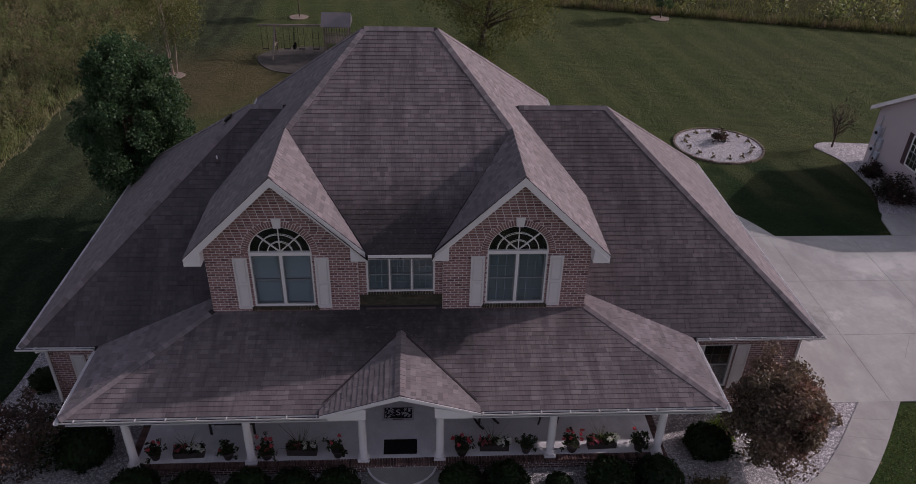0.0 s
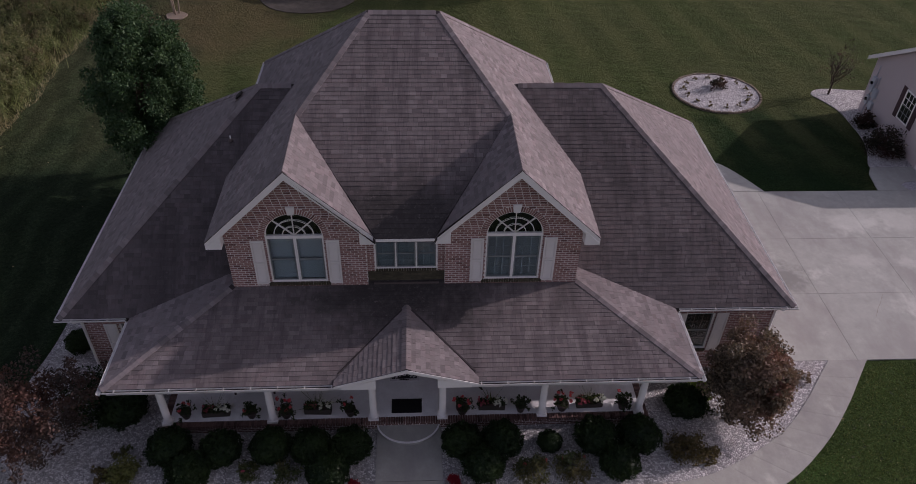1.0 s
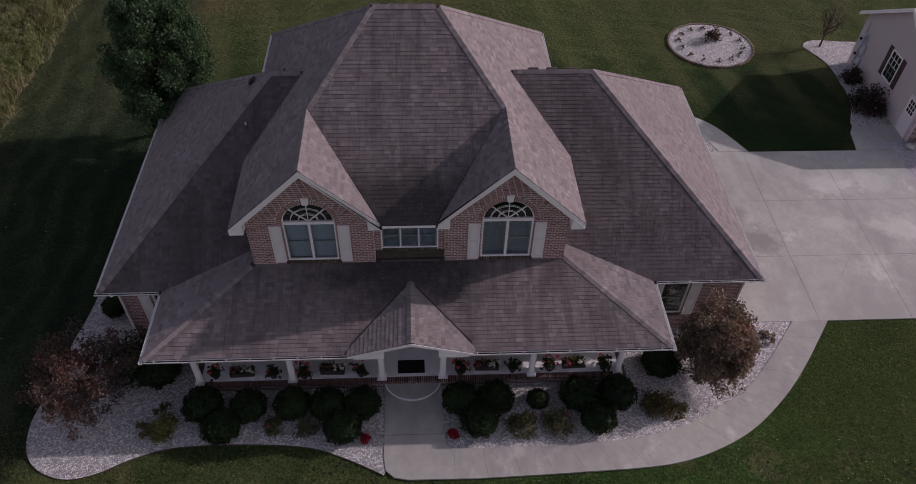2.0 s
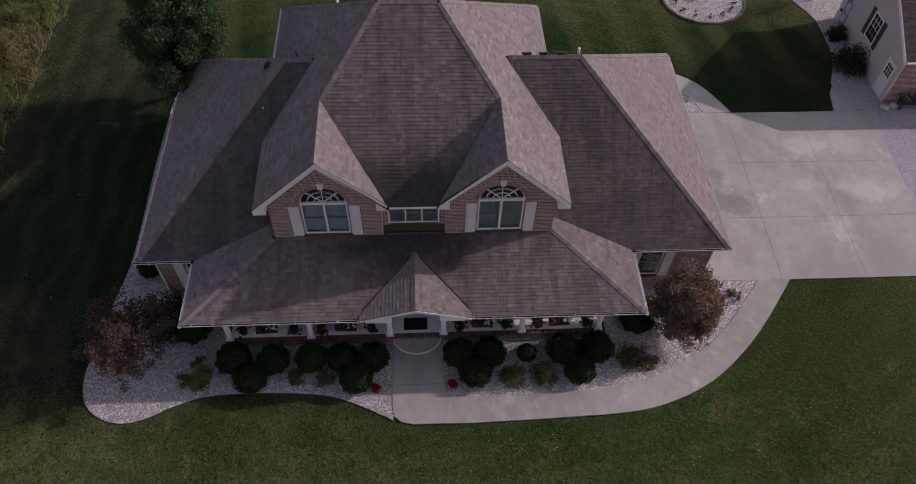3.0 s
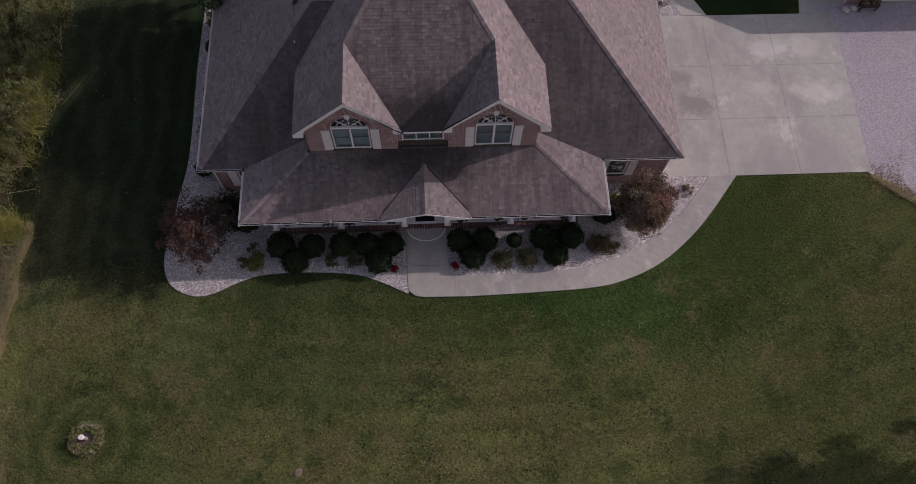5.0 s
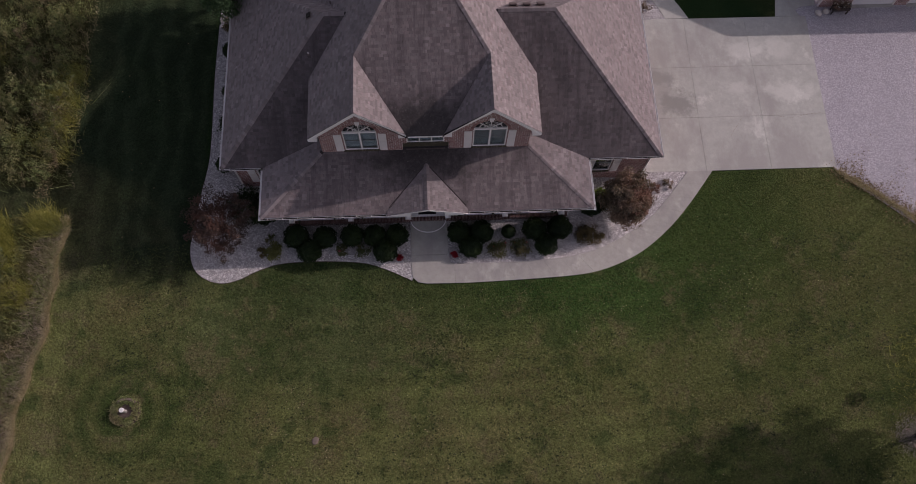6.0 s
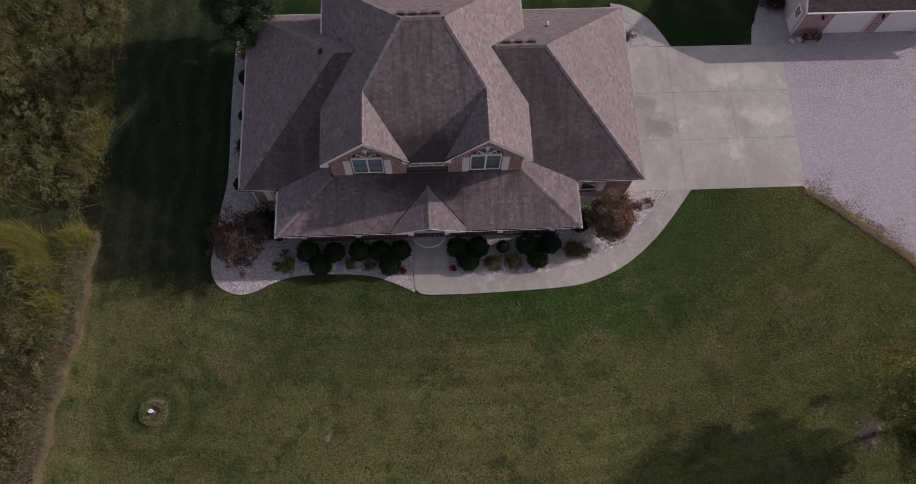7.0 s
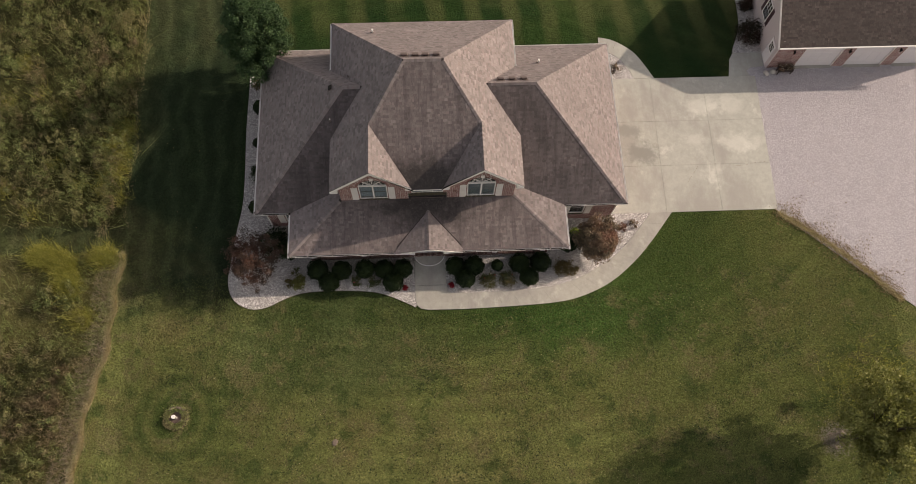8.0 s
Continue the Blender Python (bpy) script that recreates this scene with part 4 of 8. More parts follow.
roof_slope(S_WL, [(XL, WY1), (XL, WY0), (XL + WH, WYM)], seed=16)

# porch roof
PY, PZ, PS = 13.70, 3.41, 0.286
PXR, PXL, QY = 8.54, -8.57, 13.58
S_PF = Slope(CX, PY, PZ, (0, 1), PS)
S_PR = Slope(PXR, PY, PZ, (-1, 0), PS)
S_PL = Slope(PXL, PY, PZ, (1, 0), PS)
top = 17.5
ym = PY + 12 * EXPO / math.sqrt(1 + PS * PS)
roof_slope(S_PF, [(PXL + (ym - PY), ym), (PXR - (ym - PY), ym), (PXR - (top - PY), top), (PXL + (top - PY), top)], "low porch roof slope with dark algae and gable shadow in its colour", seed=21, cover=M_STREAK_SHADE)
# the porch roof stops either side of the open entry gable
roof_slope(S_PF, [(PXL, PY), (CX - 1.5, PY), (CX - 0.42, ym), (PXL + (ym - PY), ym)], "low porch roof slope", pick=(-6.0, 0.0, 0.1, 1.2), seed=26, cover=M_STREAK_SHADE)
roof_slope(S_PF, [(CX + 1.5, PY), (PXR, PY), (PXR - (ym - PY), ym), (CX + 0.42, ym)], "low porch roof slope", pick=(0.0, 6.2, 0.1, 1.2), seed=27, cover=M_STREAK_SHADE)
roof_slope(S_PR, [(PXR, PY), (PXR, 16.5), (4.7, 18.2), (4.7, PY + PXR - 4.7)], seed=22)
roof_slope(S_PL, [(PXL, 16.5), (PXL, PY), (-4.75, PY - PXL - 4.75), (-4.75, 18.2)], seed=23)
# entry gable on the porch roof
QH, QS, QZ = 2.06, 0.310, 4.11
q_back = PY + (QZ - PZ) / PS
S_QR = Slope(CX + QH, QY, QZ - QS * QH, (-1, 0), QS)
S_QL = Slope(CX - QH, QY, QZ - QS * QH, (1, 0), QS)
roof_slope(S_QR, [(CX + QH, QY), (CX + QH, PY + 0.1), (CX, q_back + 0.1), (CX, QY)], thick=0.1, seed=24)
roof_slope(S_QL, [(CX - QH, PY + 0.1), (CX - QH, QY), (CX, QY), (CX, q_back + 0.1)], thick=0.1, seed=25)

# open valleys where the gable meets the porch roof
for sg, w in ((-1, 0.03), (1, 0.05)):
    hpart("valley_flashing", beam(bmesh.new(), (CX + sg * 0.16, q_back - 0.16 * QS / PS, QZ - 0.16 * QS + 0.012), (CX + sg * 1.98, PY + (QZ - 1.98 * QS - PZ) / PS, QZ - 1.98 * QS + 0.012), w, 0.04), M_DECK, None, "dark valley strip")
for a, b, s1, s2 in (
    ((CX - RX, RY, RZ), (CX + RX, RY, RZ), S_FRONT, S_BACK),
    ((CX + GX, 19.64, GZ), (CX + RX, RY, RZ), S_FRONT, S_R), ((CX - GX, 19.64, GZ), (CX - RX, RY, RZ), S_FRONT, S_L),
    ((CX + EX, BY, EZ), (CX + RX, RY, RZ), S_BACK, S_R), ((CX - EX, BY, EZ), (CX - RX, RY, RZ), S_BACK, S_L),
    ((CX + GX, GY, GZ), (CX + GX, 19.64, GZ), S_R, S_RI), ((CX - GX, GY, GZ), (CX - GX, 19.64, GZ), S_L, S_LI),
    ((XR, WY0, WZ), (XR - WH, WYM, WZ + WS * WH), S_WF, S_WR), ((XR, WY1, WZ), (XR - WH, WYM, WZ + WS * WH), S_WB, S_WR),
    ((XL, WY0, WZ), (XL + WH, WYM, WZ + WS * WH), S_WF, S_WL), ((XL, WY1, WZ), (XL + WH, WYM, WZ + WS * WH), S_WB, S_WL),
    ((XR - WH, WYM, WZ + WS * WH), (3.7, WYM, WZ + WS * WH), S_WF, S_WB), ((XL + WH, WYM, WZ + WS * WH), (-3.7, WYM, WZ + WS * WH), S_WF, S_WB),
    ((PXR, PY, PZ), (5.3, PY + PXR - 5.3, PZ + PS * (PXR - 5.3)), S_PF, S_PR), ((PXL, PY, PZ), (-5.35, PY - PXL - 5.35, PZ + PS * (-PXL - 5.35)), S_PF, S_PL),
    ((CX, QY, QZ), (CX, q_back, QZ), S_QR, S_QL),
):
    ridge_caps(a, b, s1.N, s2.N)

# gutters and eave boards
gutter((PXL, PY, PZ), (CX - 1.75, PY, PZ), (0, -1), dark_strip=True)
gutter((CX + 1.75, PY, PZ), (PXR, PY, PZ), (0, -1), dark_strip=True)
gutter((PXR, PY - 0.12, PZ), (PXR, WY0 - 0.12, PZ), (1, 0))
gutter((PXL, WY0 - 0.12, PZ), (PXL, PY - 0.12, PZ), (-1, 0))
gutter((PXR + 0.12, WY0, WZ), (XR + 0.1, WY0, WZ), (0, -1), dark_strip=True)
gutter((XL - 0.1, WY0, WZ), (PXL - 0.12, WY0, WZ), (0, -1), dark_strip=True)
gutter((XR, WY0, WZ), (XR, WY1, WZ), (1, 0))
gutter((XL, WY1, WZ), (XL, WY0, WZ), (-1, 0))
gutter((CX + EX, WYM + 1.2, EZ), (CX + EX, BY, EZ), (1, 0))
gutter((CX - EX, BY, EZ), (CX - EX, WYM + 1.2, EZ), (-1, 0))
gutter((XR, WY1, WZ), (CX + EX, WY1, WZ), (0, 1), False)
gutter((CX - EX, WY1, WZ), (XL, WY1, WZ), (0, 1), False)


def eave_board(lo, hi, label="white fascia board"):
    return hpart("fascia", boxes((lo, hi), bevel=0.006), M_WHITE, None, label)


def soffit(lo, hi):
    return hpart("soffit", boxes((lo, hi)), M_SOFFIT, None, "white soffit")


eave_board((PXL, PY + 0.002, PZ - 0.15), (CX - 1.6, PY + 0.05, PZ - 0.02))
eave_board((CX + 1.6, PY + 0.002, PZ - 0.15), (PXR, PY + 0.05, PZ - 0.02))
eave_board((PXR - 0.05, PY + 0.06, PZ - 0.15), (PXR - 0.002, 16.85, PZ - 0.02))
eave_board((PXL + 0.002, PY + 0.06, PZ - 0.15), (PXL + 0.05, 16.85, PZ - 0.02))
eave_board((PXR, WY0 + 0.002, WZ - 0.15), (XR - 0.01, WY0 + 0.05, WZ - 0.02))
eave_board((XL + 0.01, WY0 + 0.002, WZ - 0.15), (PXL, WY0 + 0.05, WZ - 0.02))
eave_board((XR - 0.05, WY0 + 0.06, WZ - 0.22), (XR - 0.002, WY1, WZ - 0.02))
eave_board((XL + 0.002, WY0 + 0.06, WZ - 0.22), (XL + 0.05, WY1, WZ - 0.02))
eave_board((CX - 0.85, CY - 0.03, CZ - 0.12), (CX + 0.85, CY + 0.05, CZ - 0.03))
soffit((PXR + 0.01, WY0 + 0.06, WZ - 0.20), (XR - 0.06, 16.9, WZ - 0.17))
soffit((XL + 0.06, WY0 + 0.06, WZ - 0.20), (PXL - 0.01, 16.9, WZ - 0.17))
soffit((12.1, 16.91, WZ - 0.20), (XR - 0.06, WY1, WZ - 0.17))
soffit((XL + 0.06, 16.91, WZ - 0.20), (-10.25, WY1, WZ - 0.17))
soffit((CX - 0.85, CY + 0.06, CZ - 0.14), (CX + 0.85, 17.02, CZ - 0.11))

# gable rakes with boxed returns
for sg in (-1, 1):
    gx = CX + sg * GX
    outer, inner = CX + sg * EX, CX + sg * IN
    for ex, ez, nm in ((outer, EZ, "rake"), (inner, IZ, "rake")):
        a, b = Vector((gx, GY - 0.03, GZ)), Vector((ex, GY - 0.03, ez))
        drop = Vector((0, 0, -0.26))
        v = [a + Vector((0, 0, -0.016)), b + Vector((0, 0, -0.016)), b + drop, a + drop]
        v2 = [p + Vector((0, 0.045, 0)) for p in v]
        hpart("rake_board", pydata("rake_board", v + v2, [(0, 1, 2, 3), (7, 6, 5, 4), (0, 4, 5, 1), (1, 5, 6, 2), (2, 6, 7, 3), (3, 7, 4, 0)]), M_WHITE, None, "white painted gable rake board")
        # soffit behind the rake
        w = [Vector((gx, GY + 0.02, GZ - 0.2)), Vector((ex, GY + 0.02, ez - 0.2)), Vector((ex, 16.9, ez - 0.2)), Vector((gx, 16.9, GZ - 0.2))]
        hpart("rake_soffit", pydata("rake_soffit", w + [p + Vector((0, 0, 0.03)) for p in w], [(0, 1, 2, 3), (7, 6, 5, 4), (0, 4, 5, 1), (1, 5, 6, 2), (2, 6, 7, 3), (3, 7, 4, 0)]), M_SOFFIT, None)
    # boxed ends
    for ex, d, ez in ((outer, -sg, EZ), (inner, sg, IZ)):
        x0, x1 = sorted((ex + d * 0.02, ex + d * 0.46))
        bm = bmesh.new()
        zt = ez + 0.46 * SIDE
        lo_x, hi_x = (x0, x1) if d > 0 else (x1, x0)
        v = [(lo_x, GY - 0.05, ez - 0.22), (hi_x, GY - 0.05, ez - 0.22), (hi_x, GY - 0.05, zt - 0.16), (lo_x, GY - 0.05, ez - 0.14)]
        vs = [bm.verts.new(p) for p in v] + [bm.verts.new((p[0], 16.9, p[2])) for p in v]
        for f in ((0, 1, 2, 3), (7, 6, 5, 4), (0, 4, 5, 1), (1, 5, 6, 2), (2, 6, 7, 3), (3, 7, 4, 0)):
            bm.faces.new([vs[i] for i in f])
        bmesh.ops.recalc_face_normals(bm, faces=bm.faces)
        hpart("gable_return", bm, M_WHITE, None, "boxed white gable return")
    # side eave fascia of the gabled wing
    x0, x1 = sorted((outer - sg * 0.002, outer - sg * 0.05))
    eave_board((x0, GY, EZ - 0.26), (x1, WYM, EZ - 0.02))
# entry gable board
for sg in (-1, 1):
    a, b = Vector((CX, QY - 0.02, QZ)), Vector((CX + sg * QH, QY - 0.02, QZ - QS * QH))
    v = [a + Vector((0, 0, -0.01)), b + Vector((0, 0, -0.01)), b + Vector((0, 0, -0.09)), a + Vector((0, 0, -0.14))]
    v2 = [p + Vector((0, 0.05, 0)) for p in v]
    hpart("rake_board", pydata("rake_board", v + v2, [(0, 1, 2, 3), (7, 6, 5, 4), (0, 4, 5, 1), (1, 5, 6, 2), (2, 6, 7, 3), (3, 7, 4, 0)]), M_WHITE, None, "white painted gable rake board")
    x0, x1 = sorted((CX + sg * 0.88, CX + sg * 1.9))
    bm = bmesh.new()
    v = [(CX + sg * 0.88, 3.31), (CX + sg * 1.85, 3.31), (CX + sg * 1.85, 3.43), (CX + sg * 0.88, 3.67)]
    vs = [bm.verts.new((x, QY, z)) for x, z in v] + [bm.verts.new((x, PY + 1.1, z)) for x, z in v]
    for f in ((0, 1, 2, 3), (7, 6, 5, 4), (0, 4, 5, 1), (1, 5, 6, 2), (2, 6, 7, 3), (3, 7, 4, 0)):
        bm.faces.new([vs[i] for i in f])
    bmesh.ops.recalc_face_normals(bm, faces=bm.faces)
    hpart("gable_return", bm, M_WHITE, None, "boxed white return over the entry column")


# walls
BL, BH = 0.218, 0.083


def brick_courses(name, parent, spans, z0, z1, y, depth=0.007, seed=0, axis="y", out=-1, material=None, pick=None):
    """Stretcher bricks proud of a wall; spans(z) gives the clear intervals of a course. pick: a height band whose whole bricks are objects of their own."""
    rng = random.Random(seed)
    verts, faces, singles = [], [], 0
    if pick:
        w, h = BL - 0.022, BH - 0.022
        one = pydata("brick", [(0, 0, 0), (w, 0, 0), (w, 0, h), (0, 0, h), (0, -depth, 0), (w, -depth, 0), (w, -depth, h), (0, -depth, h)], [(4, 5, 6, 7), (0, 1, 5, 4), (1, 2, 6, 5), (2, 3, 7, 6), (3, 0, 4, 7)])
        one.materials.append(M_BRICK)
    k = 0
    z = z0
    while z < z1:
        zb, zt = z + 0.011, min(z + BH - 0.011, z1)
        z += BH
        k += 1
        for a, b in spans((zb + zt) / 2):
            u = a - (BL / 2 if k % 2 else 0.0)
            while u < b:
                p, q = max(u + 0.011, a), min(u + BL - 0.011, b)
                u += BL
                if q - p < 0.03:
                    continue
                d = depth + rng.uniform(-0.002, 0.002)
                if pick and singles < 150 and pick[0] < zb < pick[1] and q - p > BL - 0.0221 and zt - zb > BH - 0.0221:
                    part("brick", one, M_BRICK, parent).matrix_basis = Matrix.Translation((p, y, zb))
                    singles += 1
                    continue
                i = len(verts)
                for uu, zz, dd in ((p, zb, 0), (q, zb, 0), (q, zt, 0), (p, zt, 0), (p, zb, d), (q, zb, d), (q, zt, d), (p, zt, d)):
                    verts.append((uu, y + out * dd, zz) if axis == "y" else (y + out * dd, uu, zz))
                faces += [(i + 4, i + 5, i + 6, i + 7), (i, i + 1, i + 5, i + 4), (i + 1, i + 2, i + 6, i + 5), (i + 2, i + 3, i + 7, i + 6), (i + 3, i, i + 4, i + 7)]
    me = pydata(name, verts, faces)
    return part(name, me, material or M_BRICK, parent, kind="stuff")


def cut(a, b, holes):
    """The interval a..b less the holes."""
    out = [(a, b)]
    for p, q in holes:
        nxt = []
        for s, e in out:
            if q <= s or p >= e:
                nxt.append((s, e))
            else:
                nxt += [(s, p)] if p > s else []
                nxt += [(q, e)] if q < e else []
        out = nxt
    return [(s, e) for s, e in out if e - s > 0.03]


WR = 0.84
WIN_Z0, SPRING = 4.50, 6.24
DY_WALL = 16.88
IN_WALL, OUT_WALL = 1.18, 5.27


def arch_loop(cx, r, z0, zs, n=24):
    return [(cx - r, z0), (cx + r, z0)] + [(cx + r * math.cos(a), zs + r * math.sin(a)) for a in (math.pi * k / n for k in range(n + 1))]


def dormer_front(sg):
    gx = CX + sg * GX
    xa, xb = sorted((CX + sg * IN_WALL, CX + sg * OUT_WALL))
    zr = lambda x: GZ - SIDE * abs(x - gx) - 0.22
    outline = [(xa, 4.2), (xb, 4.2), (xb, zr(xb)), (gx, zr(gx)), (xa, zr(xa))]
    wall = hpart("gable_wall", plate(outline, [arch_loop(gx, WR, WIN_Z0, SPRING)], DY_WALL, 0.22), M_MORTAR, None, "red brick gable wall with arched window opening")
    ring = WR + 0.20

    def spans(z):
        half = (GZ - 0.24 - z) / SIDE
        a, b = max(xa, gx - half), min(xb, gx + half)
        holes = []
        if WIN_Z0 - 0.13 < z < SPRING:
            holes.append((gx - WR - 0.005, gx + WR + 0.005))
        elif SPRING <= z < SPRING + ring:
            w = math.sqrt(ring ** 2 - (z - SPRING) ** 2)
            holes.append((gx - w, gx + w))
        return cut(a, b, holes) if b > a else []

    brick_courses("bricks", wall, spans, 4.28, 8.45, DY_WALL, seed=30 + sg, pick=(4.6, 6.6))
    # radial bricks of the arch, each its own
    count = 41
    for k in range(count):
        a0, a1 = math.pi * k / count + 0.013, math.pi * (k + 1) / count - 0.013
        if abs((a0 + a1) / 2 - math.pi / 2) < 0.06:
            continue
        r0, r1 = WR + 0.012, ring - 0.012
        bm = bmesh.new()
        pts = [(gx + r * math.cos(a), SPRING + r * math.sin(a)) for r, a in ((r0, a0), (r1, a0), (r1, a1), (r0, a1))]
        vs = [bm.verts.new((x, DY_WALL - 0.014, z)) for x, z in pts] + [bm.verts.new((x, DY_WALL, z)) for x, z in pts]
        for f in ((0, 1, 2, 3), (0, 4, 5, 1), (1, 5, 6, 2), (2, 6, 7, 3), (3, 7, 4, 0)):
            bm.faces.new([vs[i] for i in f])
        bmesh.ops.recalc_face_normals(bm, faces=bm.faces)
        part("brick", bm, M_BRICK, wall)
    bm = bmesh.new()
    pts = [(gx - 0.085, SPRING + WR - 0.01), (gx + 0.085, SPRING + WR - 0.01), (gx + 0.13, SPRING + ring + 0.07), (gx - 0.13, SPRING + ring + 0.07)]
    vs = [bm.verts.new((x, DY_WALL - 0.05, z)) for x, z in pts] + [bm.verts.new((x, DY_WALL + 0.02, z)) for x, z in pts]
    for f in ((0, 1, 2, 3), (0, 4, 5, 1), (1, 5, 6, 2), (2, 6, 7, 3), (3, 7, 4, 0)):
        bm.faces.new([vs[i] for i in f])
    bmesh.ops.recalc_face_normals(bm, faces=bm.faces)
    part("keystone", bm, M_WHITE, wall, "white keystone")
    # rowlock sill, each brick its own
    for k in range(24):
        x = gx - 0.94 + 1.88 * k / 24
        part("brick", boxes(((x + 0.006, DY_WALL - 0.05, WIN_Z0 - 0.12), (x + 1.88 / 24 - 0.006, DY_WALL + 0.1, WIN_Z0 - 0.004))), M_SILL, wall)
    arched_window(gx, sg)
    for s in (-1, 1):
        shutter(gx + s * (WR + 0.06 + 0.2), DY_WALL - 0.014, WIN_Z0 - 0.06, 0.39, 1.70, M_SHUTTER)


def frame_plate(x0, x1, z0, z1, lights, y, depth):
    """One frame of bars round its lights (x0, x1, z0, z1)."""
    return plate([(x0, z0), (x1, z0), (x1, z1), (x0, z1)], [[(a, c), (b, c), (b, d), (a, d)] for a, b, c, d in lights], y, depth)


def shutter(cx, y, z0, w, h, material):
    """A panelled shutter: frame, and two raised panels."""
    st = 0.05
    bm = frame_plate(cx - w / 2, cx + w / 2, z0, z0 + h, [(cx - w / 2 + st, cx + w / 2 - st, z0 + 0.07, z0 + h * 0.5 - 0.035), (cx - w / 2 + st, cx + w / 2 - st, z0 + h * 0.5 + 0.035, z0 + h - 0.07)], y - 0.035, 0.035)
    ob = hpart("shutter", bm, material, None, "panelled ivory shutter")
    for a, b in ((z0 + 0.085, z0 + h * 0.5 - 0.05), (z0 + h * 0.5 + 0.05, z0 + h - 0.085)):
        part("panel", boxes(((cx - w / 2 + st + 0.012, y - 0.026, a), (cx + w / 2 - st - 0.012, y - 0.004, b)), bevel=0.012), material, ob)
    part("backing", boxes(((cx - w / 2 + st, y - 0.010, z0 + 0.07), (cx + w / 2 - st, y - 0.003, z0 + h - 0.07))), material, ob)
    return ob


def blind(cx, y, z0, z1, w, parent, material=None, label="drawn blue-grey blind"):
    """A drawn blind of tilted slats."""
    verts, faces = [], []
    z = z0
    while z < z1:
        i = len(verts)
        verts += [(cx - w / 2, y, z), (cx + w / 2, y, z), (cx + w / 2, y + 0.034, z + 0.040), (cx - w / 2, y + 0.034, z + 0.040)]
        faces.append((i, i + 1, i + 2, i + 3))
        z += 0.05
    return part("blind", pydata("blind", verts, faces), material or M_BLIND, parent, label)


def pane(parent, x0, x1, z0, z1, y):
    ob = part("pane", boxes(((x0, y, z0), (x1, y + 0.006, z1))), M_GLASS, parent)
    ob.visible_shadow = False
    return ob


def sash_pair(parent, cx, w, z0, z1, y, grid, bars=None):
    """A double-hung sash with panes, and muntins where it has them."""
    f = 0.03
    zm = (z0 + z1) / 2
    bm = frame_plate(cx - w / 2, cx + w / 2, z0, z1, [(cx - w / 2 + f, cx + w / 2 - f, z0 + f, zm - 0.022), (cx - w / 2 + f, cx + w / 2 - f, zm + 0.022, z1 - f)], y, 0.05)
    part("sash", bm, M_SASH, parent, "grey screened sash")
    for a, b in ((z0 + f, zm - 0.022), (zm + 0.022, z1 - f)):
        pane(parent, cx - w / 2 + f - 0.005, cx + w / 2 - f + 0.005, a - 0.005, b + 0.005, y + 0.022)
        if grid:
            xs = [cx - w / 2 + f + (w - 2 * f) * k / 3 for k in range(4)]
            zs = [a + (b - a) * k / 2 for k in range(3)]
            lights = [(xs[i] + 0.009, xs[i + 1] - 0.009, zs[j] + 0.009, zs[j + 1] - 0.009) for i in range(3) for j in range(2)]
            part("muntin", frame_plate(cx - w / 2 + f, cx + w / 2 - f, a, b, lights, y + 0.030, 0.012), bars or M_BLIND, parent, "slim glazing bars")


